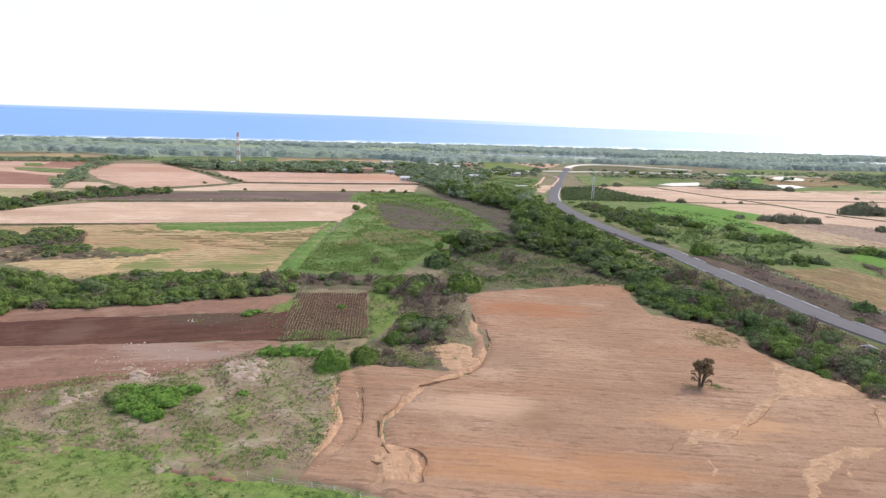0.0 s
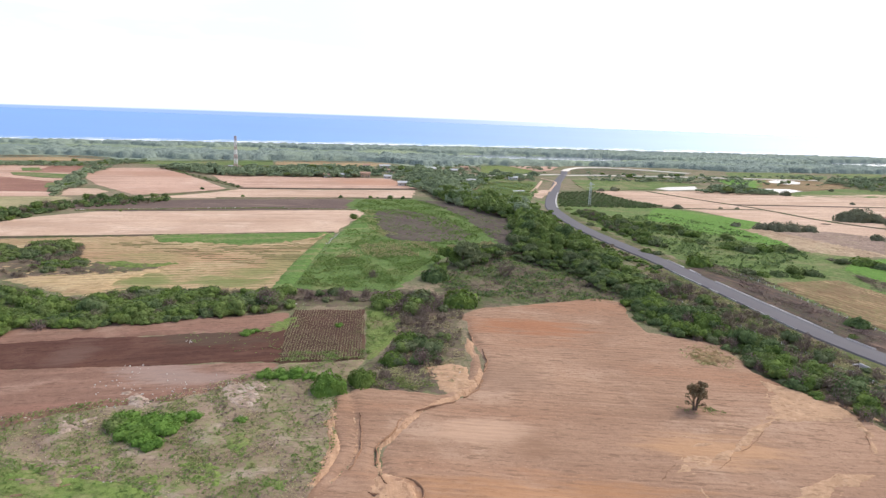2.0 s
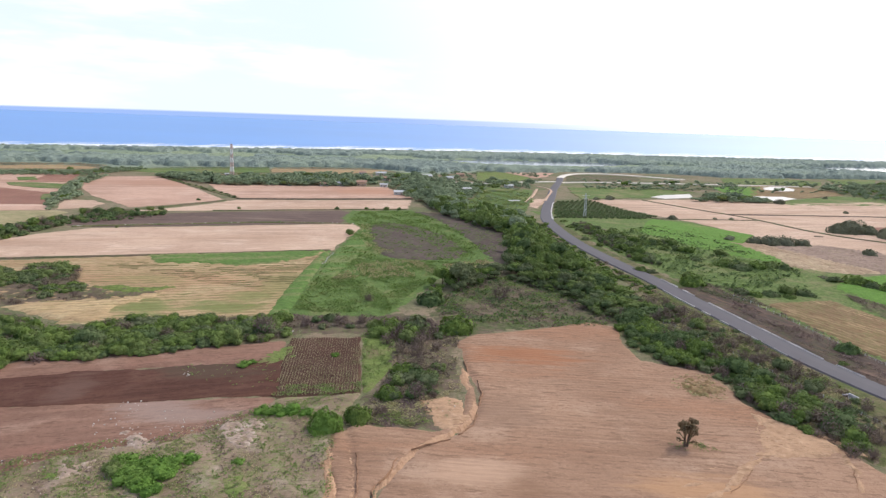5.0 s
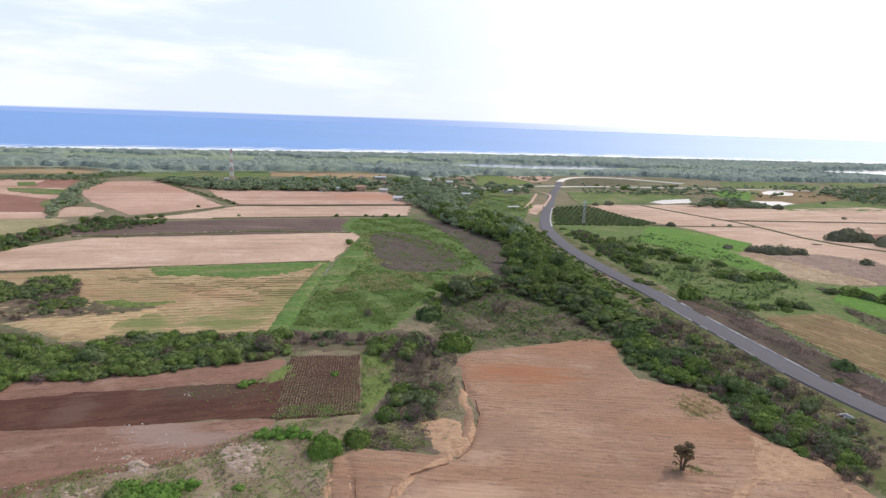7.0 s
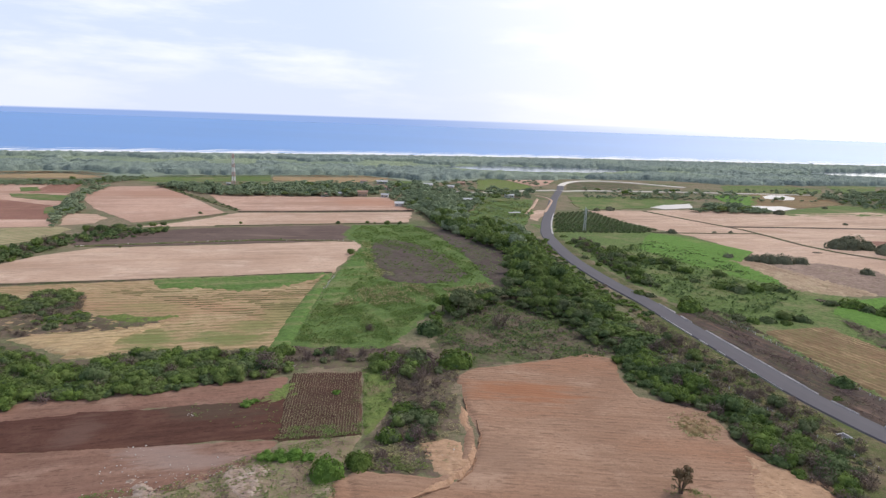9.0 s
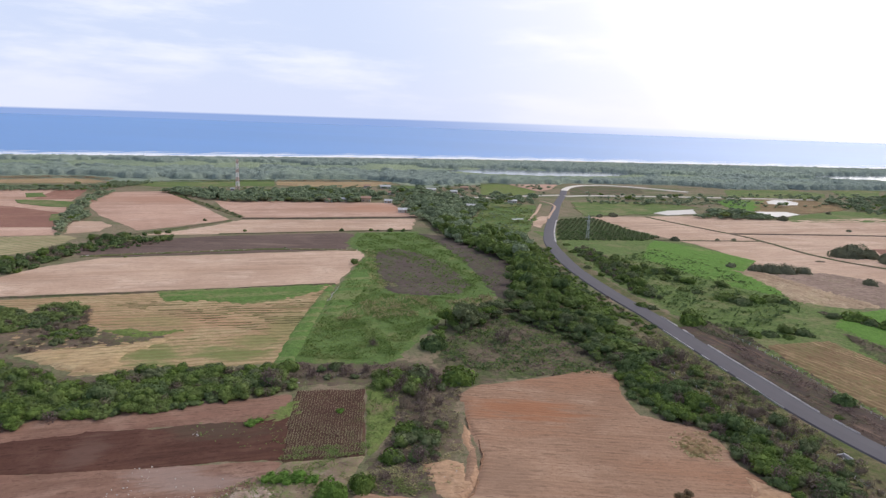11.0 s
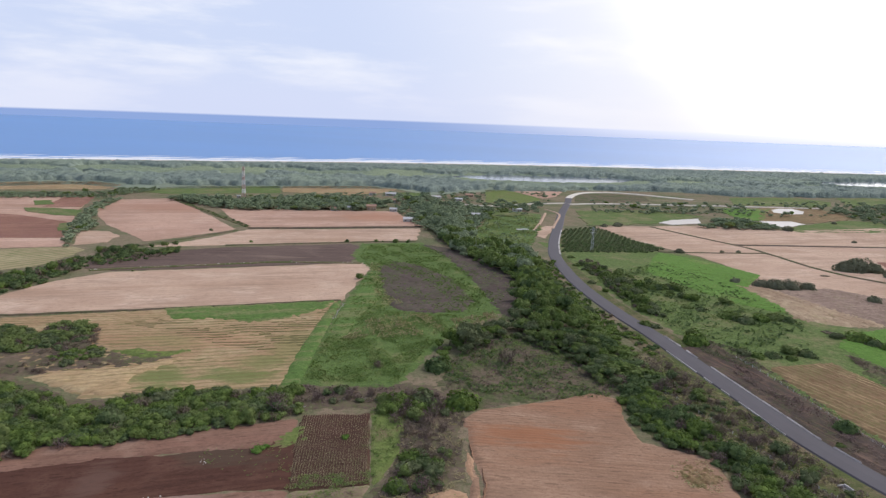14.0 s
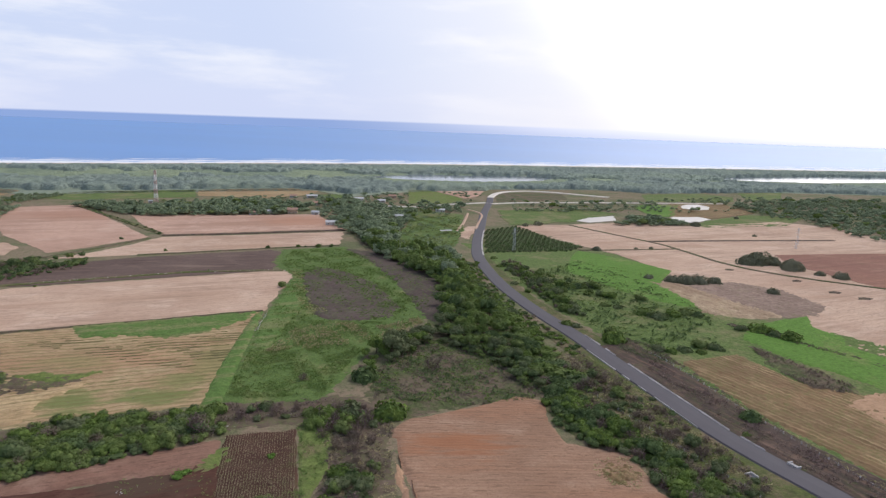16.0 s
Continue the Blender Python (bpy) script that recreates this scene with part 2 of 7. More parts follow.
MAT = {
    "ground": turf("scrub_ground", (0.18, 0.195, 0.095), (0.12, 0.13, 0.065), (0.27, 0.205, 0.14), 0.8, 0.025),
    "big": soil("ploughed_earth", (0.40, 0.25, 0.165), (0.305, 0.182, 0.118), (0.485, 0.33, 0.23), (1.3, 0.26), patch=0.022, turn=3, drift=(0.36, 0.185, 0.108),
                lines=(1.35, 0.32, (0.27, 0.16, 0.105), 5.0), marks=((22, 155, 17, 8, (0.35, 0.15, 0.075), 0.75), (14.5, 123, 10, 9, (0.27, 0.17, 0.115), 0.6), (16, 95.5, 4, 4.5, (0.25, 0.145, 0.09), 0.6),
                                                                     (8, 100, 11, 6, (0.52, 0.345, 0.235), 0.7), (16, 81, 24, 6, (0.43, 0.215, 0.10), 0.6), (46, 97, 13, 6, (0.50, 0.29, 0.155), 0.6))),
    "wet": soil("wet_earth", (0.125, 0.059, 0.041), (0.10, 0.047, 0.034), (0.152, 0.079, 0.057), (1.5, 0.35), patch=0.03, turn=-19, marks=((-50, 139, 16, 6, (0.10, 0.072, 0.05), 0.7), (-74, 126, 5, 9, (0.18, 0.11, 0.085), 0.5))),
    "crop": soil("crop_earth", (0.108, 0.057, 0.042), (0.086, 0.046, 0.034), (0.145, 0.092, 0.064), None, 0.08, (0.12, 0.15, 0.05), patch=0.05),
    "pale": soil("pale_earth", (0.29, 0.165, 0.118), (0.225, 0.127, 0.09), (0.365, 0.235, 0.175), (2.0, 0.35), patch=0.04, turn=-17, drift=(0.27, 0.14, 0.10), marks=((-50, 117, 14, 5, (0.34, 0.255, 0.215), 0.6),)),
    "rubble": soil("stony_waste", (0.32, 0.235, 0.168), (0.225, 0.16, 0.112), (0.44, 0.35, 0.275), None, 0.19, (0.165, 0.225, 0.06), patch=0.06),
    "sand": soil("loose_sand", (0.485, 0.31, 0.192), (0.41, 0.255, 0.155), (0.56, 0.38, 0.25), patch=0.3),
    "grass": turf("bright_grass", (0.195, 0.265, 0.07), (0.13, 0.185, 0.05), (0.33, 0.27, 0.15), 0.6, 0.06, (3.5, 0.4), 12),
    "plot": turf("weedy_plot", (0.19, 0.245, 0.07), (0.125, 0.165, 0.05), (0.23, 0.175, 0.105), 0.5, 0.08),
    "harvest": soil("harvested_field", (0.475, 0.335, 0.19), (0.40, 0.26, 0.15), (0.56, 0.44, 0.26), (5.0, 0.3), 0.06, (0.19, 0.215, 0.075), patch=0.02, turn=-14, drift=(0.43, 0.25, 0.15),
                    lines=(2.9, 0.95, (0.185, 0.17, 0.068), 16.0), marks=((-78, 214, 16, 9, (0.44, 0.25, 0.15), 0.6), (-83, 181, 10, 9, (0.16, 0.20, 0.065), 0.85), (-62, 185, 15, 8, (0.16, 0.20, 0.065), 0.85), (-52, 215, 9, 24, (0.24, 0.23, 0.09), 0.6), (-58, 196, 9, 8, (0.19, 0.215, 0.075), 0.7), (-96, 213, 16, 7, (0.27, 0.255, 0.105), 0.5))),
    "strip": turf("green_strip", (0.135, 0.225, 0.06), (0.095, 0.165, 0.045), (0.30, 0.255, 0.135), 0.3, 0.05, (4.0, 0.5), -21),
    "orchard": turf("orchard_grass", (0.115, 0.155, 0.06), (0.08, 0.112, 0.042), (0.18, 0.17, 0.085), 0.4, 0.05),
    "dull": soil("dull_lot", (0.34, 0.245, 0.19), (0.27, 0.19, 0.15), (0.42, 0.31, 0.24), (3.0, 0.3), 0.1, (0.2, 0.19, 0.09), patch=0.04, turn=-20),
    "crop_line": turf("crop_lines", (0.33, 0.285, 0.135), (0.28, 0.245, 0.115), (0.40, 0.30, 0.165), 0.5, 0.2),
    # band, and pink below: pale soils, lightened further to carry distance haze
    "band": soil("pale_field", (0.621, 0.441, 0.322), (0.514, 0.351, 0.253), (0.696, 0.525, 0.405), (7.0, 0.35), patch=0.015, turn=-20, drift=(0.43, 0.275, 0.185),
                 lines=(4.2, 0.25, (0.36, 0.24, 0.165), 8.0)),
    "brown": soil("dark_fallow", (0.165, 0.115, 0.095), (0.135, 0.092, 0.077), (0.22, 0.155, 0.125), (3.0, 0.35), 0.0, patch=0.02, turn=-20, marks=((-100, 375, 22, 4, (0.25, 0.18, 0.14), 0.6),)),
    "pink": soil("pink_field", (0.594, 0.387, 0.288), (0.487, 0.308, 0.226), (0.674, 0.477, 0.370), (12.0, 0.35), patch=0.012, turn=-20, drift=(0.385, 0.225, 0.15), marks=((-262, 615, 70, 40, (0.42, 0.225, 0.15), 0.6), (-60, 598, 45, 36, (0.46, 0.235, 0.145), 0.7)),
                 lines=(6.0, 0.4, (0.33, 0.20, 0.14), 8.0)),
    "red": soil("red_field", (0.33, 0.17, 0.12), (0.27, 0.135, 0.10), (0.42, 0.25, 0.18), (4.0, 0.25), 0.02, patch=0.012, turn=-20),
    "centre": turf("tall_weeds", (0.14, 0.21, 0.062), (0.098, 0.152, 0.047), (0.25, 0.24, 0.105), 0.42, 0.045),
    "charred": soil("dark_weedy_earth", (0.132, 0.098, 0.087), (0.102, 0.075, 0.067), (0.17, 0.13, 0.11), None, 0.16, (0.10, 0.145, 0.05), patch=0.04, turn=-60, lines=(3.0, 0.4, (0.07, 0.055, 0.05), 6.0)),
    "scrub": turf("dry_scrub", (0.125, 0.15, 0.06), (0.07, 0.085, 0.038), (0.185, 0.135, 0.10), 0.8, 0.06),
    "pasture": turf("pasture", (0.165, 0.23, 0.072), (0.095, 0.14, 0.046), (0.26, 0.225, 0.12), 0.55, 0.035),
    "lush": turf("lush_grass", (0.15, 0.285, 0.056), (0.105, 0.20, 0.043), (0.24, 0.25, 0.10), 0.4, 0.03),
    "stubble": soil("stubble", (0.255, 0.155, 0.085), (0.19, 0.118, 0.066), (0.38, 0.265, 0.15), (2.4, 0.35), 0.2, (0.15, 0.155, 0.055), patch=0.04, turn=66,
                    lines=(2.3, 0.6, (0.46, 0.34, 0.19), 8.0)),
    "thorn": soil("thorn_ground", (0.165, 0.118, 0.09), (0.115, 0.083, 0.065), (0.25, 0.185, 0.135), None, 0.2, (0.13, 0.16, 0.055), patch=0.06),
    # floor green lifted and greyed, with distance haze in the colour
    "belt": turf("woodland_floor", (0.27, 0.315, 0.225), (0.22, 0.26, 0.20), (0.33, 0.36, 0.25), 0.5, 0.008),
    "bank": soil("dark_verge", (0.12, 0.088, 0.073), (0.08, 0.06, 0.052), (0.24, 0.155, 0.11), (1.6, 0.6), 0.14, (0.085, 0.105, 0.04), patch=0.06, turn=70, lines=(3.4, 0.5, (0.22, 0.13, 0.09), 3.0)),
    "verge": turf("verge", (0.13, 0.155, 0.052), (0.08, 0.095, 0.037), (0.22, 0.165, 0.105), 0.7, 0.08),
    "yellow": soil("yellow_rows", (0.42, 0.35, 0.20), (0.35, 0.28, 0.16), (0.50, 0.41, 0.25), None, 0.05, (0.2, 0.22, 0.08), patch=0.03, turn=-62, lines=(5.5, 1.0, (0.15, 0.18, 0.068), 1.0)),
    "asphalt": plain("asphalt", (0.094, 0.086, 0.097), 0.75, grain=0.12, wear=0.15),
    "concrete": plain("concrete", (0.55, 0.52, 0.50), 0.85, grain=0.6, wear=0.35),
    "dirt": plain("white_gravel", (0.74, 0.68, 0.60), 0.95, grain=0.15, wear=0.2),
    "shore": plain("beach_sand", (0.55, 0.47, 0.37), 0.95, grain=0.05, wear=0.2),
    "foam": plain("surf_foam", (0.92, 0.93, 0.94), 0.7, grain=0.06, wear=0.1),
    "stone": plain("pale_stone", (0.60, 0.56, 0.50), 0.9, grain=1.5, wear=0.3),
    "bark": plain("bark", (0.16, 0.115, 0.085), 0.95, grain=3.0, wear=0.5),
    "leaf_green": leaf("green_leaves", (0.22, 0.313, 0.068), (0.077, 0.124, 0.035), (0.185, 0.235, 0.08)),
    "leaf_deep": leaf("deep_leaves", (0.175, 0.25, 0.088), (0.07, 0.108, 0.045), (0.165, 0.19, 0.095)),
    "leaf_bright": leaf("bright_leaves", (0.205, 0.36, 0.065), (0.075, 0.155, 0.03), (0.17, 0.28, 0.06)),
    "leaf_dry": leaf("dry_twigs", (0.29, 0.21, 0.185), (0.165, 0.118, 0.105), (0.23, 0.185, 0.135)),
    # mangrove and marsh greens paled: haze over the coast is painted in
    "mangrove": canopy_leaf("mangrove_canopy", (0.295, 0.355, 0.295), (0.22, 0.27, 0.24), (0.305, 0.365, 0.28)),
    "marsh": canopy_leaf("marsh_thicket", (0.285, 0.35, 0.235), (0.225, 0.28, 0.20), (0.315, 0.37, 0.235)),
    "chalk": soil("pale_rubble", (0.45, 0.35, 0.28), (0.35, 0.255, 0.195), (0.58, 0.49, 0.41), None, 0.05, (0.2, 0.25, 0.08), patch=0.2),
    "straw_soil": soil("straw_littered_earth", (0.45, 0.33, 0.215), (0.34, 0.235, 0.155), (0.58, 0.46, 0.31), (2.4, 0.5), 0.05, (0.22, 0.25, 0.08), patch=0.05, turn=75),
    "straw_field": soil("straw_covered_field", (0.53, 0.385, 0.215), (0.43, 0.29, 0.16), (0.64, 0.50, 0.29), (3.0, 0.3), 0.04, (0.25, 0.26, 0.09), patch=0.03, turn=-28,
                        lines=(2.6, 0.75, (0.26, 0.205, 0.10), 20.0)),
    # lip: earth colour darkened to stand in for shade along gully edges
    "lip": soil("shaded_lip", (0.33, 0.19, 0.118), (0.26, 0.15, 0.092), (0.42, 0.26, 0.168), patch=0.2),
    "rill": soil("washed_rill", (0.52, 0.325, 0.20), (0.43, 0.255, 0.155), (0.58, 0.39, 0.255), (0.9, 0.3), patch=0.25, turn=80),
    # distance haze is put into this paler, greyer leaf colour
    "leaf_far": leaf("hazed_leaves", (0.285, 0.35, 0.205), (0.205, 0.255, 0.15), (0.29, 0.345, 0.21), 0.03),
    "leaf_olive": leaf("olive_leaves", (0.25, 0.26, 0.165), (0.165, 0.175, 0.11), (0.26, 0.262, 0.175), 0.05),
    "leaf_cactus": leaf("cactus_pads", (0.27, 0.225, 0.125), (0.135, 0.11, 0.065), (0.28, 0.19, 0.115)),
    "weed": leaf("weeds", (0.225, 0.325, 0.09), (0.145, 0.222, 0.063), (0.24, 0.27, 0.10)),
    "straw": leaf("dry_grass", (0.54, 0.46, 0.27), (0.35, 0.30, 0.17), (0.42, 0.40, 0.19)),
    "seedling": leaf("seedlings", (0.46, 0.42, 0.25), (0.30, 0.30, 0.15), (0.46, 0.36, 0.25)),
    "red_paint": plain("red_paint", (0.58, 0.42, 0.37), 0.6, grain=2.0, wear=0.2),
    "white_paint": plain("white_paint", (0.82, 0.80, 0.77), 0.6, grain=2.0, wear=0.12),
    "steel": plain("galvanised_steel", (0.62, 0.63, 0.64), 0.6, 0.0, grain=2.0, wear=0.2),
    "wall_white": plain("white_render", (0.60, 0.58, 0.54), 0.9, grain=0.8, wear=0.2),
    "wall_ochre": plain("ochre_render", (0.56, 0.41, 0.29), 0.9, grain=0.8, wear=0.2),
    "tin": plain("tin_roof", (0.56, 0.56, 0.56), 0.5, 0.2, grain=0.7, wear=0.3),
    "tile_roof": plain("clay_roof", (0.42, 0.26, 0.19), 0.85, grain=1.0, wear=0.3),
    "dark_glass": plain("dark_window", (0.05, 0.055, 0.06), 0.2, grain=1.0, wear=0.1),
    "wood": plain("weathered_wood", (0.34, 0.26, 0.19), 0.9, grain=3.0, wear=0.4),
    "post": plain("white_post", (0.74, 0.72, 0.68), 0.85, grain=3.0, wear=0.25),
}


def water(name, deep, rough, bumps):
    m, k, at = material(name)
    swell = k.noise(k.place(at, 20, (0.012, 0.05, 1.0)), 1.0, 6.0, 0.6)
    tone = k.step(k.noise(k.place(at, 20, (0.0004, 0.0022, 1.0)), 1.0, 4.0, 0.5), 0.35, 0.7)
    colour = k.mix(k.math("MULTIPLY", tone, 0.4), deep, tuple(min(1.0, c * 1.35) for c in deep))
    finish(k, colour, rough, swell, bumps, 0.6, spec=0.5)
    return m




def open_sea():
    """Deep blue water under a choppy surface that mirrors the sky."""
    m, k, at = material("sea_water")
    tone = k.step(k.noise(k.place(at, 20, (0.0004, 0.0022, 1.0)), 1.0, 4.0, 0.5), 0.35, 0.7)
    body = k.n("ShaderNodeBsdfDiffuse", Color=k.mix(k.math("MULTIPLY", tone, 0.5), (0.0, 0.20, 0.57), (0.01, 0.24, 0.66)))
    swell = k.noise(k.place(at, 20, (0.012, 0.05, 1.0)), 1.0, 6.0, 0.6)
    bump = k.n("ShaderNodeBump", Height=swell, Strength=0.35, Distance=0.6)
    gloss = k.n("ShaderNodeBsdfGlossy", Color=(1.0, 1.0, 1.0, 1.0), Roughness=0.36, Normal=bump.outputs[0])
    both = k.n("ShaderNodeMixShader", i0=0.37, i1=body.outputs[0], i2=gloss.outputs[0])
    k.t.links.new(both.outputs[0], k.n("ShaderNodeOutputMaterial").inputs[0])
    return m


MAT["sea"] = open_sea()
MAT["lagoon"] = water("lagoon_water", (0.20, 0.23, 0.26), 0.12, 0.05)
MAT["pond"] = water("pond_water", (0.36, 0.32, 0.28), 0.3, 0.05)


# ---- geometry helpers ----
rng = np.random.default_rng(7)


RISE_U = np.arange(-500.0, 6000.0, 5.0)


def land_profile():
    """The land is level near the camera, falls away in the middle distance and runs out flat to the shore."""
    h = np.interp(RISE_U, [-500, 255, 350, 400, 470, 500, 650, 800, 1100, 1300, 6000], [0, 0, -3.3, -6.0, -10.3, -11.8, -14, -16, -20, -22.2, -22.2])
    k = np.exp(-0.5 * (np.arange(-8, 9) / 3.5) ** 2)
    return np.convolve(np.pad(h, 8, mode="edge"), k / k.sum(), "valid")


RISE = land_profile()


def land(x, y):
    """Height of the land, which also leans a little to the right near the camera."""
    x, u = np.asarray(x), np.asarray(y) - 0.15 * np.asarray(x)
    s = np.clip((u - 300) / 450, 0, 1)
    return np.interp(u, RISE_U, RISE) - 0.0113 * np.clip(x, -250, 250) * (1 - s * s * (3 - 2 * s))


def part(name, bm, mat, parent=None, label=""):
    """Links a bmesh as one mesh object, under a thing or a part."""
    me = bpy.data.meshes.new(name)
    bm.to_mesh(me)
    bm.free()
    me.materials.append(MAT[mat] if isinstance(mat, str) else mat)
    ob = new(name, me)
    if parent is not None:
        ob.parent = parent
    return tagged(ob, label)


def raw(name, verts, faces, mat, parent=None, label="", smooth=False):
    """One mesh object from arrays; faces all have the same number of corners."""
    verts, faces = np.asarray(verts, np.float32), np.asarray(faces, np.int32)
    me = bpy.data.meshes.new(name)
    me.vertices.add(len(verts))
    me.vertices.foreach_set("co", verts.ravel())
    me.loops.add(faces.size)
    me.loops.foreach_set("vertex_index", faces.ravel())
    me.polygons.add(len(faces))
    me.polygons.foreach_set("loop_start", np.arange(len(faces), dtype=np.int32) * faces.shape[1])
    me.polygons.foreach_set("use_smooth", np.full(len(faces), smooth))
    me.update(calc_edges=True)
    me.materials.append(MAT[mat] if isinstance(mat, str) else mat)
    ob = new(name, me)
    if parent is not None:
        ob.parent = parent
    return tagged(ob, label)


def inside(poly, x, y):
    """Which of the points x, y lie in the outline."""
    p = np.asarray(poly, float)
    hit = np.zeros(np.shape(x), bool)
    for (ax, ay), (bx, by) in zip(p, np.roll(p, -1, 0)):
        cross = (ay > y) != (by > y)
        with np.errstate(divide="ignore", invalid="ignore"):
            hit ^= cross & (x < (bx - ax) * (y - ay) / (by - ay) + ax)
    return hit


def edge_distance(poly, x, y):
    """Distance to the outline, positive inside."""
    p = np.asarray(poly, float)
    best = np.full(np.shape(x), 1e9)
    for a, b in zip(p, np.roll(p, -1, 0)):
        d = b - a
        s = np.clip(((x - a[0]) * d[0] + (y - a[1]) * d[1]) / max(d @ d, 1e-9), 0, 1)
        best = np.minimum(best, np.hypot(x - a[0] - s * d[0], y - a[1] - s * d[1]))
    return np.where(inside(p, x, y), best, -best)


def lumps(x, y, size, seed=0.0):
    """Cheap smooth noise on arrays, about -1 to 1."""
    u, v = np.asarray(x) / size, np.asarray(y) / size
    return (np.sin(u * 2.1 + seed) * np.sin(v * 1.7 + 1.3 * seed) + np.sin(u * 4.3 + v * 2.2 + 2 * seed) * 0.5
            + np.sin(v * 5.1 - u * 3.3 + seed) * 0.35 + np.sin(u * 9.7 + 3 * seed) * np.sin(v * 8.3 - seed) * 0.25) / 1.5


def ragged(poly, step, amount, seed=0.0):
    """The outline with points every step metres, moved a little to and fro."""
    out = []
    p = [Vector((*q, 0)) for q in poly]
    for a, b in zip(p, p[1:] + p[:1]):
        n = max(1, int((b - a).length / step))
        side = Vector((-(b - a).y, (b - a).x, 0)).normalized()
        for i in range(n):
            q = a.lerp(b, i / n)
            out.append(q + side * amount * float(lumps(q.x, q.y, step * 1.6, seed) + 0.6 * lumps(q.x, q.y, step * 6.0, seed + 1)))
    return out


def sheet(name, poly, mat, label, category="field", step=3.5, amount=1.1, z=0.12, chord=14.0):
    """A piece of land: a thin slab with a ragged outline that lies on the land z above it."""
    pts = ragged(poly, step, amount, seed=len(bpy.data.objects) * 0.37)
    bm = bmesh.new()
    top = [bm.verts.new((q.x, q.y, z)) for q in pts]
    low = [bm.verts.new((q.x, q.y, z - 0.5)) for q in pts]
    edges = [bm.edges.new((a, b)) for a, b in zip(top, top[1:] + top[:1])]
    bmesh.ops.triangle_fill(bm, edges=edges, use_beauty=True, use_dissolve=False, normal=(0, 0, 1))
    for f in bm.faces:
        if f.normal.z < 0:
            f.normal_flip()
    n = len(pts)
    for i in range(n):
        j = (i + 1) % n
        bm.faces.new((top[j], top[i], low[i], low[j]))
    for _ in range(7):
        long = [e for e in bm.edges if e.calc_length() > chord]
        if not long:
            break
        bmesh.ops.subdivide_edges(bm, edges=long, cuts=1)
        bmesh.ops.triangulate(bm, faces=[f for f in bm.faces if len(f.verts) > 3])
    for v in bm.verts:
        v.co.z += float(land(v.co.x, v.co.y))
    return tagged(part(name, bm, mat), label, category, kind="structure")


def relief(name, poly, mat, label, cell=(1.0, 1.0), height=lambda x, y: 0.0, category="field", lift=0.06, wobble=0.35, soft=1.5):
    """Worked land with real relief: a grid that dives under its surroundings along a wavering edge."""
    p = np.asarray(poly, float)
    (x0, y0), (x1, y1) = p.min(0) - 3, p.max(0) + 3
    xs, ys = np.arange(x0, x1 + cell[0], cell[0]), np.arange(y0, y1 + cell[1], cell[1])
    x, y = np.meshgrid(xs, ys)
    x, y = x + rng.uniform(-0.2, 0.2, x.shape) * cell[0], y + rng.uniform(-0.1, 0.1, y.shape) * cell[1]
    d = edge_distance(p, x, y) + wobble * lumps(x, y, 3.0, 1.7)
    t = np.clip(d / soft + 0.5, 0, 1)
    t = t * t * (3 - 2 * t)
    z = -0.35 + t * (0.35 + lift) + t * height(x, y) + land(x, y)
    index = np.arange(x.size).reshape(x.shape)
    keep = d > -soft
    keep = keep[:-1, :-1] | keep[1:, 1:] | keep[:-1, 1:] | keep[1:, :-1]
    faces = np.stack([index[:-1, :-1], index[:-1, 1:], index[1:, 1:], index[1:, :-1]], -1)[keep]
    return tagged(raw(name, np.stack([x, y, z], -1).reshape(-1, 3), faces, mat, smooth=True), label, category, kind="structure")


def smooth_line(points, step):
    """Points every step metres or so along a smooth curve through the given ones."""
    p = np.asarray([points[0], *points, points[-1]], float)
    out = []
    for a, b, c, d in zip(p, p[1:], p[2:], p[3:]):
        n = max(1, int(np.linalg.norm(c - b) / step))
        for t in np.arange(n) / n:
            out.append(0.5 * (2 * b + (c - a) * t + (2 * a - 5 * b + 4 * c - d) * t**2 + (3 * b - a - 3 * c + d) * t**3))
    return np.array([*out, p[-1]])


def ribbon(name, line, profile, mat, parent=None, label="", taper=False):
    """Sweeps a profile of (offset to the right, height) along a line on the ground; taper narrows its ends."""
    line = np.asarray(line, float)
    along = np.gradient(line, axis=0)
    along /= np.linalg.norm(along, axis=1)[:, None]
    right = np.stack([along[:, 1], -along[:, 0]], 1)
    prof = np.asarray(profile, float)
    t = np.linspace(0, 1, len(line))
    width = np.clip(np.minimum(t, 1 - t) * 7, 0.12, 1) * (1 + 0.5 * lumps(line[:, 0], line[:, 1], 4.0)) if taper else np.ones(len(line))
    v = np.zeros((len(line), len(prof), 3))
    v[:, :, :2] = line[:, None] + right[:, None] * prof[None, :, :1] * width[:, None, None]
    v[:, :, 2] = prof[None, :, 1] + land(v[:, :, 0], v[:, :, 1])
    i = np.arange(len(line) * len(prof)).reshape(len(line), len(prof))
    faces = np.stack([i[:-1, :-1], i[:-1, 1:], i[1:, 1:], i[1:, :-1]], -1).reshape(-1, 4)
    return raw(name, v.reshape(-1, 3), faces, mat, parent, label)


def box_into(bm, size, at, turn=0.0, bevel=0.0):
    made = bmesh.ops.create_cube(bm, size=1.0, matrix=pose(*at, 0, 0, turn) @ Matrix.Diagonal((*size, 1)))
    if bevel:
        edges = list({e for v in made["verts"] for e in v.link_edges})
        bmesh.ops.bevel(bm, geom=edges, offset=bevel, segments=1, affect="EDGES")


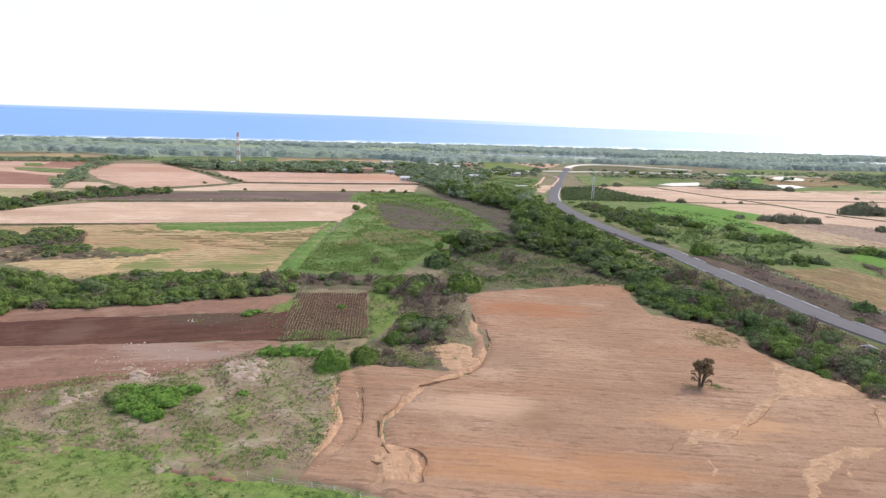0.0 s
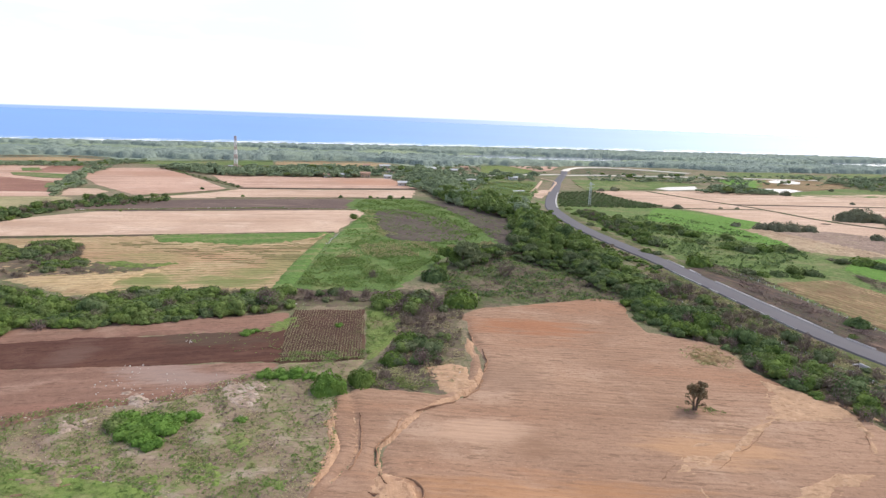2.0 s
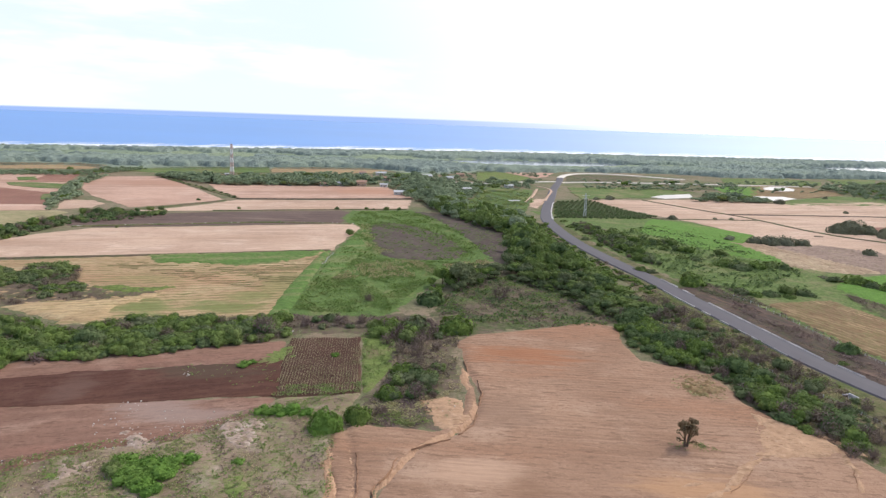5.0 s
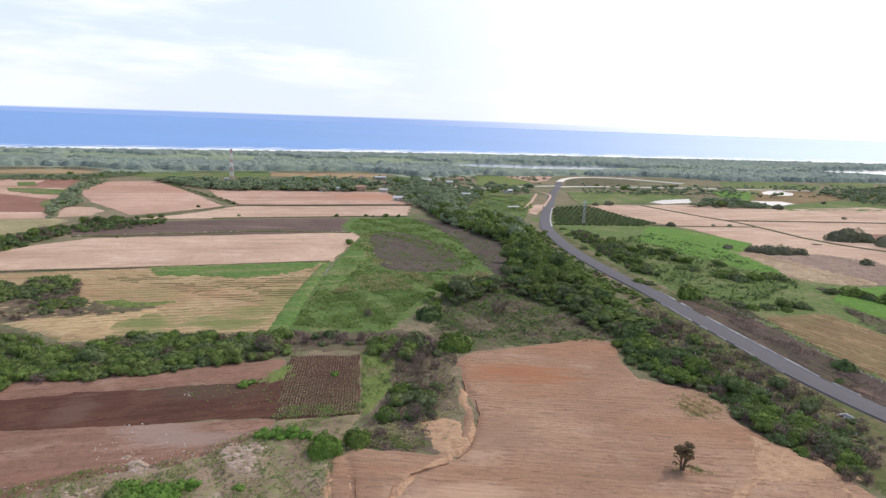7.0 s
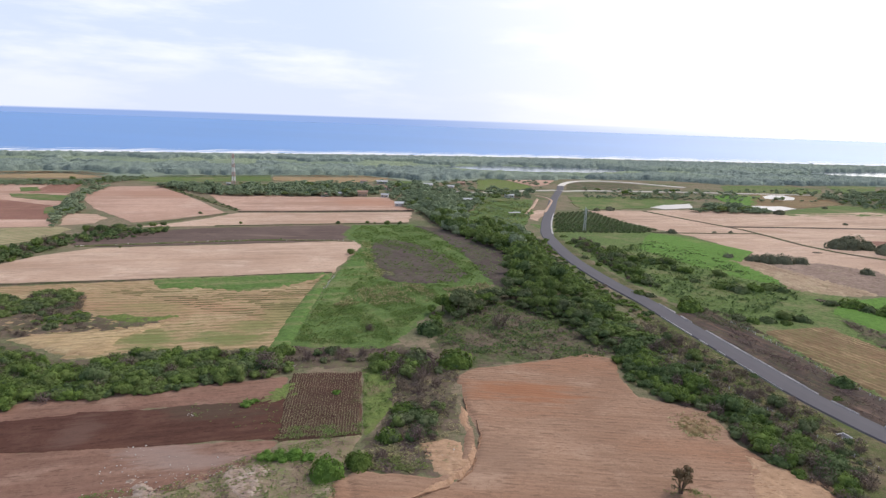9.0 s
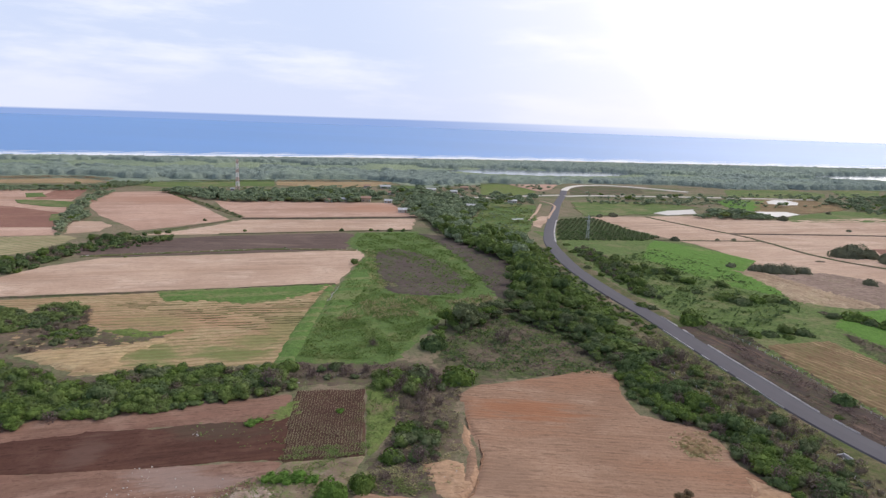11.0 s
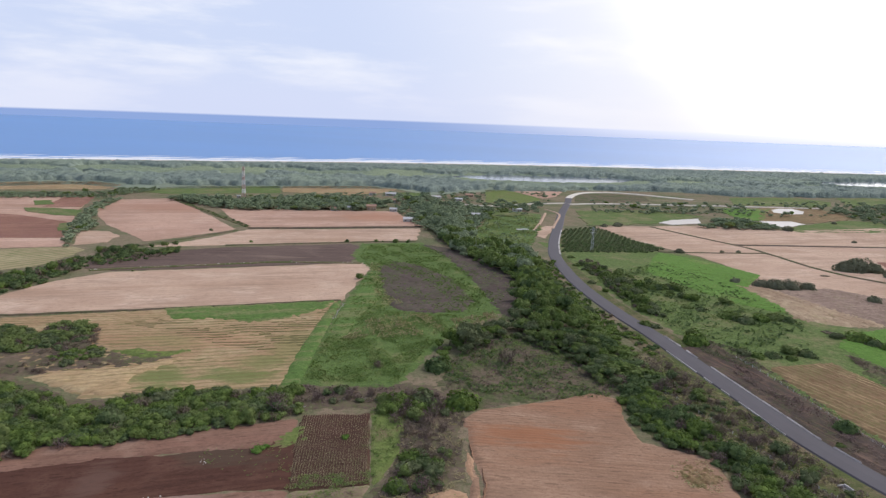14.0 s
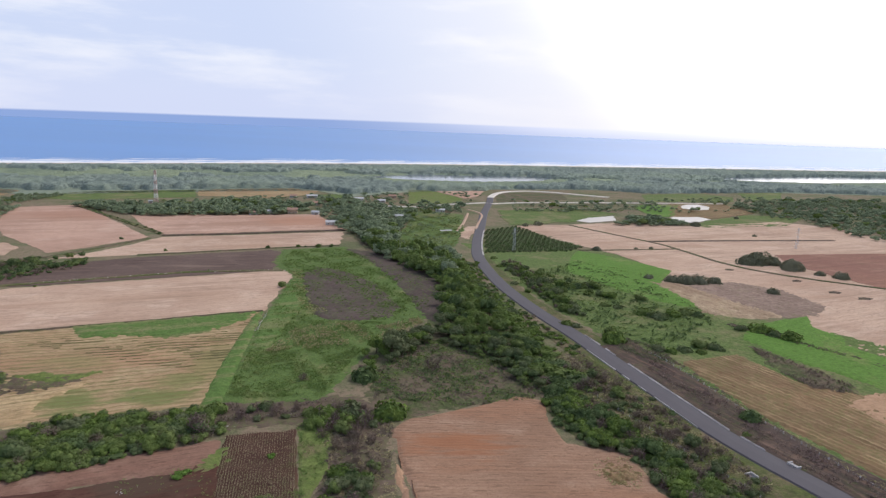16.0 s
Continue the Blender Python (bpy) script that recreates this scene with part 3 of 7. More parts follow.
def rod_into(bm, a, b, r0, r1=None, sides=6):
    a, b = Vector(a), Vector(b)
    r1 = r0 if r1 is None else r1
    m = Matrix.Translation((a + b) / 2) @ (b - a).to_track_quat("Z", "Y").to_matrix().to_4x4()
    bmesh.ops.create_cone(bm, cap_ends=True, segments=sides, radius1=r0, radius2=r1, depth=(b - a).length, matrix=m)


# ---- land and sea ----
SEA = -23.2
SHORE = [(-3600, -300), (-1700, 780), (-1100, 1040), (-800, 1170), (-640, 1240), (-445, 1312), (-232, 1400), (10, 1475), (277, 1540), (570, 1592), (900, 1645), (1300, 1705), (1600, 1765), (3600, 2150)]


def ground_sheet():
    """The land as one sheet from behind the camera to the beach, finer near the camera."""
    ys = np.concatenate([np.arange(-300, 0, 50.0), np.arange(0, 700, 8.0), np.arange(700, 2500, 30.0)])
    xs = np.concatenate([np.arange(-3600, -700, 100.0), np.arange(-700, 700, 14.0), np.arange(700, 3601, 100.0)])
    x, y = np.meshgrid(xs, ys)
    line = np.asarray(SHORE, float)
    y = np.minimum(y, np.interp(x, line[:, 0], line[:, 1]) - 4.0)
    z = land(x, y) + 0.1 * lumps(x, y, 30) * (y < 75)
    i = np.arange(x.size).reshape(x.shape)
    faces = np.stack([i[:-1, :-1], i[:-1, 1:], i[1:, 1:], i[1:, :-1]], -1).reshape(-1, 4)
    tagged(raw("ground", np.stack([x, y, z], -1).reshape(-1, 3), faces, "ground", smooth=True), "flat scrubby farmland with dry grass and bare soil", "ground", kind="structure")


ground_sheet()
bm = bmesh.new()
corners = [bm.verts.new((x * 6500.0, y * 6500.0, SEA)) for x, y in ((-1, -0.4), (1, -0.4), (1, 1), (-1, 1))]
bm.faces.new(corners)
tagged(part("water", bm, "sea"), "calm blue ocean reaching the horizon", "sea", kind="structure")
coast = smooth_line(SHORE, 12.0)
coast = coast + np.stack([lumps(coast[:, 0], coast[:, 1], 60), lumps(coast[:, 0], coast[:, 1], 45, 2.0)], 1) * 3.0
tagged(ribbon("beach", coast, [(-30, -1.2), (-10, -0.6), (8, 0.35), (30, 0.4), (36, -0.3)], "shore"),
       "pale sandy beach along the ocean", "beach", kind="structure")


def surf(offset, width, seed, gaps):
    """A broken line of white surf, swelling and thinning along the beach."""
    at = smooth_line(SHORE, 5.0)
    along = np.gradient(at, axis=0)
    along /= np.linalg.norm(along, axis=1)[:, None]
    left = np.stack([-along[:, 1], along[:, 0]], 1)
    w = width * np.clip(0.5 + 0.5 * lumps(at[:, 0], at[:, 1], 55, seed) + gaps, 0.02, 1.2)
    mid = offset + 6 * lumps(at[:, 0], at[:, 1], 110, seed + 1)
    a, b, c = at + left * (mid - w)[:, None], at + left * mid[:, None], at + left * (mid + w)[:, None]
    v = np.stack([np.c_[a, np.full(len(a), SEA + 0.05)], np.c_[b, SEA + 0.05 + 0.04 * w], np.c_[c, np.full(len(a), SEA + 0.05)]], 1)
    i = np.arange(len(at) * 3).reshape(-1, 3)
    faces = np.concatenate([np.stack([i[:-1, n], i[:-1, n + 1], i[1:, n + 1], i[1:, n]], -1) for n in (0, 1)])
    tagged(raw("surf", v.reshape(-1, 3), faces, "foam"), "white breaking surf along the beach", "surf", kind="structure")


surf(30, 28.0, 0.3, 0.6)
surf(84, 17.0, 2.1, 0.15)
surf(136, 10.0, 4.4, -0.2)

def rough(x, y):
    """Tussocky ground: knee-high unevenness that lets neighbouring soils run into one another."""
    return 0.1 * lumps(x, y, 3.0) + rng.normal(0, 0.09, x.shape)


def patchy(x, y):
    """Ground that comes and goes among its surroundings."""
    return 0.16 * lumps(x, y, 4.0) + rng.normal(0, 0.2, x.shape)


SOFT = ("hedge_ground", "dark_plot", "thorn_ground", "scrubland", "stony_strip", "gully_ground", "weed_field", "harvested_field", "meadow", "brown_lot", "olive_lot", "scrub_ground", "pasture")
OVER = ("grass_margin", "dark_plot", "brown_field", "bare_plot", "meadow", "stubble_field", "brown_lot", "thorn_ground")
LIFT = {"weed_field": 0.3, "dark_plot": 0.7, "meadow": 0.5, "stubble_field": 0.62, "bare_plot": 0.78, "pasture": 0.22, "thorn_ground": 0.42, "straw_edge": 0.7, "brown_lot": 0.6, "grass_patch": 0.45,
        "bare_patch": 0.66, "brush_ground": 0.55, "grass_margin": 0.56}


def field(name, outline, mat, label):
    """A field or patch of ground; what has tussocks or frayed edges gets real relief, the rest lies as a sheet."""
    if (name in SOFT or name in LIFT) and sum(y for _, y in outline) / len(outline) < 400:
        relief(name, outline, mat, label, (1.3, 1.1) if name != "bare_patch" else (0.5, 0.4), patchy if name in ("dark_plot", "grass_patch", "bare_patch", "thorn_ground", "brown_lot", "straw_edge", "brush_ground") else rough, lift=LIFT.get(name, 0.22), wobble=0.4 if name in ("grass_margin", "stubble_field", "harvested_field", "meadow") else 1.3,
               soft=2.0 if name in ("bare_patch", "grass_margin") else 4.5 if name == "dark_plot" else 8.0 if name in ("brown_lot", "straw_edge", "brush_ground") else 9.0 if name == "grass_patch" else 4.0 if LIFT.get(name, 0) > 0.5 else 6.0)
        return
    sheet(name, outline, mat, label, amount=2.6 if name in SOFT else 1.1, chord=60.0 if name == "belt_ground" else 14.0, z=0.36 if name == "grass_patch" else 0.24 if name in OVER or mat == "red" else 0.12)


field("pasture", [(70, 494), (155, 462), (178, 449), (187, 379), (165, 345), (168, 272), (194, 264), (236, 208), (177.4, 123.4), (121.6, 129.8), (113.9, 170), (110, 205), (97, 235), (86, 281), (79, 351), (78, 433)], "pasture", "rough green pasture beside the road")
field("harvested_field", [(-165, 228), (-110, 250), (-45, 275), (-46, 237), (-44, 180.3), (-77.2, 169.9), (-98.6, 163.7), (-121.7, 180.8), (-154.3, 190)], "harvest", "pale harvested field with regrowing green lines")
relief("green_strip", [(-113.1, 250.5), (-89.5, 258.3), (-47.5, 273.5), (-48.4, 262.5), (-57.9, 248.4), (-61.9, 242.1), (-73.5, 236.4), (-87.3, 238.8), (-103.1, 234.8)], "strip",
       "strip of young green crop in the harvested field", (1.2, 0.9), lambda x, y: rng.normal(0, 0.12, x.shape), lift=0.55, wobble=1.2, soft=5.0)
relief("straw_edge", [(-123.0, 176.6), (-111.5, 182.4), (-95.6, 188.2), (-88.1, 195.1), (-82.8, 200.0), (-86.5, 191.3), (-91.3, 182.7), (-92.2, 176.0), (-88.4, 173.1), (-92.9, 166.3), (-105.7, 169.5), (-117.1, 175.1)], "straw_field",
       "pale straw-covered corner of the harvested field", (1.0, 0.8), rough, lift=0.62, wobble=0.8, soft=3.0)
relief("grass_spur", [(-108.6, 199.7), (-99.6, 204.2), (-96.4, 201.4), (-84.3, 203.6), (-89.4, 196.0), (-94.9, 194.2)], "plot", "green spur of weeds running into the harvested field", (1.0, 0.8), patchy, lift=0.7, wobble=1.2, soft=4.0)


def crop_rows(name, outline, step, keep, mat, label, turn=14.0, wide=0.42):
    """Broken lines of young crop along the drill direction, joined."""
    g = np.random.default_rng(len(outline) + int(step * 10))
    c, d = math.cos(radians(turn)), math.sin(radians(turn))
    p = np.asarray(outline, float)
    u, v = p[:, 0] * c + p[:, 1] * d, p[:, 1] * c - p[:, 0] * d
    verts, faces = [], []
    for b in np.arange(v.min(), v.max(), step):
        a = np.arange(u.min(), u.max(), 2.2)
        bend = b + 1.6 * np.asarray(lumps(a, a * 0 + b, 40.0, 0.6)) + g.normal(0, 0.12, a.shape)
        x, y = a * c - bend * d, a * d + bend * c
        ok = inside(p, x, y) & (lumps(x / 3.0, y, 5.0, 2.0) + g.normal(0, 0.12, x.shape) > keep)
        half = wide * g.uniform(0.5, 1.1, a.shape) / 2
        z = land(x, y) + 0.5
        for n in np.flatnonzero(ok[:-1]):
            m = len(verts)
            for q in (n, n + 1):
                verts += [(x[q] + d * half[q], y[q] - c * half[q], z[q] - 0.2), (x[q], y[q], z[q] + 0.02), (x[q] - d * half[q], y[q] + c * half[q], z[q] - 0.2)]
            faces += [(m, m + 1, m + 4, m + 3), (m + 1, m + 2, m + 5, m + 4)]
    tagged(raw(name, verts, faces, mat), label, "crop", kind="stuff")


crop_rows("crop_rows", [(-112, 236), (-104, 233), (-74, 233), (-60, 240), (-50, 258), (-46, 270), (-46, 215), (-60, 206), (-76, 210), (-98, 220), (-120, 228)], 2.6, -0.15, "crop_line", "thin green lines of young crop in the harvested field")
field("grass_margin", [(-45, 275), (-44, 242), (-42, 181.3), (-47.9, 178.2), (-49, 213), (-48, 270)], "strip", "bright grass margin along the field edge")
field("grass_margin", [(-43, 230), (-43, 275), (-41, 317), (-34, 316), (-29, 275), (-34, 241), (-36, 222)], "strip", "bright grass margin inside the weedy field")
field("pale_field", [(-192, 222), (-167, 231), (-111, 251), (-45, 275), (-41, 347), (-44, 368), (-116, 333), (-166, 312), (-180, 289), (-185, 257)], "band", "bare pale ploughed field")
field("fallow_field", [(-196, 343), (-177, 373), (-141, 405), (-66, 444), (-57, 431), (-54, 364), (-117, 336), (-167, 315), (-183, 317)], "brown", "dark brown fallow field")
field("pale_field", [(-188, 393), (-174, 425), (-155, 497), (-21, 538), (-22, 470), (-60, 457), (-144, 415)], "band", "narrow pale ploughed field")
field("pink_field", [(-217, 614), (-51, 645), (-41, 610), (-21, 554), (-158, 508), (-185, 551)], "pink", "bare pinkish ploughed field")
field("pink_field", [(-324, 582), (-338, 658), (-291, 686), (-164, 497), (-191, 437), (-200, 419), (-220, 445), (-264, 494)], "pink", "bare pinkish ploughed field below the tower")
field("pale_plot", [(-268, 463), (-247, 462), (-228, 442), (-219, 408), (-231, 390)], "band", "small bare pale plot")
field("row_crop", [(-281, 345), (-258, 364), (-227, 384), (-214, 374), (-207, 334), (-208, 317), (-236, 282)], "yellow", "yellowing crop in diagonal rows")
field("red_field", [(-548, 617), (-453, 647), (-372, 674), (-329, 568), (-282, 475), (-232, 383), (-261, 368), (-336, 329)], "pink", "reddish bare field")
field("red_field", [(-454, 503), (-375, 533), (-353, 529), (-299, 501), (-256, 422), (-292, 413), (-352, 387)], "red", "dark red tilled soil")
field("red_field", [(-395, 658), (-370, 671), (-339, 593), (-370, 585)], "red", "dark red tilled soil")
field("far_field", [(-700, 690), (-545, 781), (-524, 803), (-457, 831), (-407, 805), (-400, 747), (-497, 711), (-600, 650)], "harvest", "tan stubble field behind the treeline")
field("far_field", [(-218, 853), (-161, 884), (-104, 898), (-67, 871), (-75, 819), (-124, 779), (-143, 784), (-201, 786)], "harvest", "yellow dry field near the village")
field("far_meadow", [(-362, 773), (-335, 808), (-222, 857), (-201, 774), (-314, 724), (-358, 736)], "pasture", "pale green meadow near the tower")
field("weed_field", [(-59, 447), (-17, 465), (1, 407), (36, 348), (33, 285), (23, 261), (4, 236), (-6, 205), (-13.4, 180.8), (-30.2, 178.5), (-44, 181.3), (-44, 267), (-41, 345), (-59, 391)], "centre", "field of tall green weeds")
field("dark_plot", [(-36.8, 351.6), (-30.5, 375.9), (-13.6, 362.5), (3.6, 331.7), (14.8, 286.1), (9.6, 265.2), (-9.3, 258.9), (-21.9, 263.9), (-29.4, 299.1)], "charred", "dark earth plot half overgrown")
field("dark_plot", [(-17.2, 452.4), (8.0, 435.5), (29.6, 388.9), (41.4, 336.0), (38.7, 294.5), (28.1, 258.3), (22.7, 274.9), (15.2, 327.1), (1.9, 391.6)], "charred", "dark bare earth plot beside the wood")
field("scrubland", [(-1.6, 183), (3, 209), (21, 241), (36, 237), (51, 216), (57.3, 192), (52.3, 184), (30.2, 177.6), (10.3, 170.3)], "scrub", "dry scrubland with sparse grass")
field("meadow", [(154, 459), (168, 439), (181, 409), (191, 380), (168, 345), (164, 293), (157, 285), (139, 304), (130, 335), (119, 374), (140, 429)], "lush", "bright green meadow")
field("meadow", [(154, 241), (171, 261), (209, 275), (199, 258), (204, 243), (197, 234), (203, 220), (216, 206), (192, 182), (175, 188), (171, 200), (160, 216)], "lush", "bright green meadow beside the stubble")
field("brush_ground", [(153, 231), (160, 216), (167, 194), (163, 184), (150, 190), (147, 210)], "scrub", "dark brushy ground beside the stubble")
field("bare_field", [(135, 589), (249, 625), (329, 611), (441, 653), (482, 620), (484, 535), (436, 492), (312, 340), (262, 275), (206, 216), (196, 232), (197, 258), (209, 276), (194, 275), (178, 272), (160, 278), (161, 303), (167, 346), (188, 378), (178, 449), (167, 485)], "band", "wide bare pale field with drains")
field("brown_field", [(305, 448), (362, 454), (405, 458), (430, 466), (345, 362), (297, 326), (294, 367), (289, 405)], "red", "dark brown tilled field")
field("stubble_field", [(115, 215), (142, 223), (149.7, 194.8), (165.1, 185), (194, 191.6), (178.4, 140.8), (155.9, 117.8), (132.2, 127.1), (126, 147.2), (119, 170.1), (115, 203)], "stubble", "brown stubble field with straw lines")
field("bare_plot", [(152.7, 178.7), (165.1, 185), (188.7, 188.4), (194, 171.3), (154.7, 162.7), (151.7, 168.6)], "sand", "small bare orange plot")
field("orchard_ground", [(107, 565), (141, 588), (169, 490), (149, 460), (86, 437)], "orchard", "weedy orchard ground")
field("scrubland", [(34, 237), (50, 214), (56, 192), (66, 202), (62, 226), (48, 246)], "scrub", "dry scrubland beside the wood")
field("meadow", [(142, 705), (232, 730), (277, 696), (209, 628), (132, 595)], "pasture", "pale green meadow")
field("meadow", [(328, 777), (396, 791), (338, 683), (314, 673), (317, 721)], "lush", "bright green lot beside the pond")
field("brown_lot", [(393, 806), (470, 811), (457, 721), (366, 660), (332, 678)], "stubble", "brown bare lot round a pond")
field("olive_lot", [(357, 649), (440, 705), (496, 684), (428, 622), (338, 605), (327, 616)], "pasture", "olive dry grass lot")
VILLAGE_FIELD = [(46, 752), (50, 830), (53, 905), (82, 915), (100, 870), (119, 813), (108, 766), (78, 756)]
field("village_green", VILLAGE_FIELD, "plot", "pale green village field")
field("village_green", [(13, 695), (45, 710), (98, 660), (90, 612), (88, 652), (44, 640), (38, 594), (21, 639)], "pasture", "rough green ground below the village road")
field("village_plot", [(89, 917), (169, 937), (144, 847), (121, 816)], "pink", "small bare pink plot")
OPEN_MEADOW = [(18.1, 416.4), (24.1, 535.8), (46.0, 636.6), (90.7, 649.9), (85.9, 577.3), (68.0, 490.3), (49.8, 436.7), (39.0, 456.7)]
field("meadow", OPEN_MEADOW, "centre", "green meadow beside the wood")
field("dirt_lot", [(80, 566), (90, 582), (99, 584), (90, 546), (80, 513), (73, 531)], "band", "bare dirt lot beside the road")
field("road_island", [(181, 904), (276, 906), (262, 832), (155, 781)], "scrub", "weedy ground inside the road loop")
field("thorn_ground", [(-175, 185), (-160, 200), (-137.5, 209), (-130.3, 213), (-125.3, 222), (-117.4, 207.5), (-105.8, 198.9), (-95.3, 199.8), (-84.1, 203.1), (-89.4, 193.9), (-96.1, 189.1), (-111.5, 182.4), (-123.8, 177.8), (-140, 178)], "thorn", "grey-brown thorny ground round the thickets")
field("stony_strip", [(-52, 160), (-40, 164), (-20, 167), (-3, 168), (6, 166), (8, 173), (-2, 186), (-14, 186), (-44, 181), (-52, 172)], "thorn", "grey-brown stony strip with brush")
field("gully_ground", [(-9, 168), (6, 168), (6, 150), (7, 134), (-2, 127), (-14, 122), (-14, 130), (-9, 145)], "thorn", "grey-brown brushy ground beside the gully")
field("gully_ground", [(-19, 113), (-19, 119), (-14, 123), (-2, 127), (4, 120), (2, 113.5), (-14, 114)], "thorn", "brown brushy ground at the head of the gully")
field("hedge_ground", [(-160, 134), (-102, 133), (-75, 145), (-42, 160), (-40, 172), (-50, 176), (-100, 164), (-130, 180), (-165, 178)], "thorn", "brown ground under the hedge")
field("scrub_ground", [(52, 168), (56, 192), (66, 212), (80, 214), (86, 190), (92, 165), (98, 138), (104, 112), (84, 100), (80, 112), (70, 130), (70, 148), (58, 156)], "verge", "dry ground under the roadside shrubs")
field("wood_ground", [(-28, 680), (0, 660), (18, 550), (36, 490), (58, 470), (62, 400), (55, 335), (58, 280), (66, 240), (72, 212), (60, 205), (45, 230), (25, 258), (33, 335), (15, 385), (0, 440), (-18, 550)], "scrub", "dark ground under the wood")
field("belt_ground", [(-1100, 700), (-518, 741), (-460, 790), (-377, 764), (-226, 828), (-70, 874), (-22, 809), (46, 876), (139, 936), (259, 965), (555, 1000), (1100, 990), (1700, 1150), (2100, 1800), (1300, 1670), (570, 1560), (10, 1440), (-445, 1280), (-800, 1135), (-1300, 930)], "belt", "marshy woodland floor, its green paled for haze")
field("straw_edge", [(160, 345), (176, 343), (188, 300), (196, 274), (178, 270), (158, 276), (160, 305)], "straw_soil", "straw-coloured edge of the meadow")
field("brown_lot", [(178, 338), (214, 348), (231, 327), (231, 291), (212, 275), (196, 273), (187, 284), (176, 305)], "dull", "grey-brown scrubby lot beside the meadow")
field("far_meadow", [(401, 919), (508, 954), (539, 906), (503, 845), (365, 816)], "pasture", "pale green meadow before the coast")
field("far_meadow", [(585, 972), (680, 1003), (603, 887), (539, 868)], "pasture", "pale green meadow before the coast")
field("village_green", [(-73, 822), (-23, 840), (-32, 783), (-61, 767)], "pasture", "pale green village field")
field("grass_patch", [(-405, 626), (-393, 636), (-371, 604), (-384, 595)], "pasture", "green patch in the reddish field")
field("grass_patch", [(-381, 574), (-362, 579), (-327, 572), (-308, 534), (-330, 535), (-364, 551)], "pasture", "green patch in the reddish field")
field("grass_patch", [(-300, 491), (-295, 497), (-273, 462), (-279, 455)], "pasture", "green patch in the reddish field")
field("bare_patch", [(-58, 80), (-54, 81.3), (-50, 80.4), (-50, 78.8), (-55, 78.6)], "rubble", "bare soil patch in rough grass")
field("bare_patch", [(-37, 77.3), (-32, 77.2), (-25, 75.6), (-28, 73.8), (-35, 75.6)], "rubble", "bare soil patch in rough grass")
field("grass_patch", [(-39, 152), (-35, 155), (-33, 148), (-38, 144), (-41, 143)], "plot", "green weeds beside the seedling plot")
for outline in ([(209, 632), (232, 657), (265, 674), (255, 640), (220, 621)], [(329, 673), (365, 679), (370, 660), (338, 633), (322, 638)],
                [(395, 780), (412, 797), (428, 799), (431, 774), (414, 747), (395, 740), (384, 754)]):
    sheet("pond", outline, "pond", "pale muddy pond water", "pond", 5, 1.0, 0.36)
sheet("lagoon", [(-32, 1122), (94, 1212), (275, 1231), (365, 1212), (303, 1128), (198, 1084), (84, 1085)], "lagoon", "still grey coastal lagoon", "lagoon", 15, 4.0, 0.3, 40)
sheet("lagoon", [(684, 1258), (760, 1337), (996, 1438), (1287, 1492), (1577, 1553), (1446, 1423), (1134, 1311), (924, 1243), (822, 1251)], "lagoon", "still grey coastal lagoon", "lagoon", 15, 4.0, 0.3, 40)


# ---- the near land, with relief ----
def furrows(x, y):
    u = y + 0.05 * x + 0.5 * lumps(x, y, 25)
    return rng.normal(0, 0.03, x.shape) + 0.015 * np.sin(u * 2 * math.pi / 1.1) * np.clip(0.6 + lumps(x, y, 14, 3.0), 0, 1) + 0.12 * lumps(x, y, 12, 1.0) + 0.1


def gully(x, y, line, width, depth):
    """How deep the washed-out line cuts at x, y."""
    best = np.full(x.shape, 1e9)
    for a, b in zip(line[:-1], line[1:]):
        d = b - a
        s = np.clip(((x - a[0]) * d[0] + (y - a[1]) * d[1]) / (d @ d), 0, 1)
        best = np.minimum(best, np.hypot(x - a[0] - s * d[0], y - a[1] - s * d[1]))
    return depth * np.exp(-((best / width) ** 2))


DITCH_A = smooth_line([(-15.6, 113), (-13.7, 104.4), (-12.3, 97.6), (-11.8, 92.8), (-12.4, 87.9), (-14.2, 83), (-15.8, 79.1)], 1.5)
DITCH_B = smooth_line([(7.3, 158.4), (7.7, 146.5), (9.2, 138.6), (10.1, 130.2), (8.1, 119.5), (4.8, 113.6), (-1.3, 108.1), (-4.5, 101.7), (-7.3, 95.3), (-8.3, 91.9), (-7.3, 85.6), (-6.4, 84.1)], 1.5)
RING = smooth_line([(-7.2, 84.1), (-7.9, 79.6), (-7.1, 75.3), (-5.4, 72.4), (-2, 76), (-1.3, 80.3), (-2.4, 84.5)], 1.5)


def big_height(x, y):
    h = furrows(x, y)
    for line, width, depth in ((DITCH_A, 0.5, 0.4), (DITCH_B, 1.0, 0.5), (RING, 0.5, 0.35)):
        h = h - gully(x, y, line, width, depth)
    return h


BIG = [(6.3, 163.3), (10.9, 169.4), (35.2, 179.1), (46.3, 184.9), (54.3, 182), (51.8, 168), (53.2, 155.1), (69.3, 148.4), (68.6, 132), (72.8, 123.3), (78, 116.6), (80.2, 107.7), (86.6, 90.9), (74.5, 55.6), (11, 59.8),
       (-4.9, 72.4), (-8.9, 74.3), (-17.4, 76.1), (-15.8, 84.9), (-14.7, 92.7), (-16.2, 98.5), (-18.2, 103.3), (-17.9, 111), (-14.3, 115), (-3.8, 114.3), (1.7, 114), (6.1, 118.4), (8.2, 133.7)]
relief("ploughed_field", BIG, "big", "bare orange-brown ploughed field with furrows and washed-out gullies", (0.8, 0.3), big_height, lift=0.3)
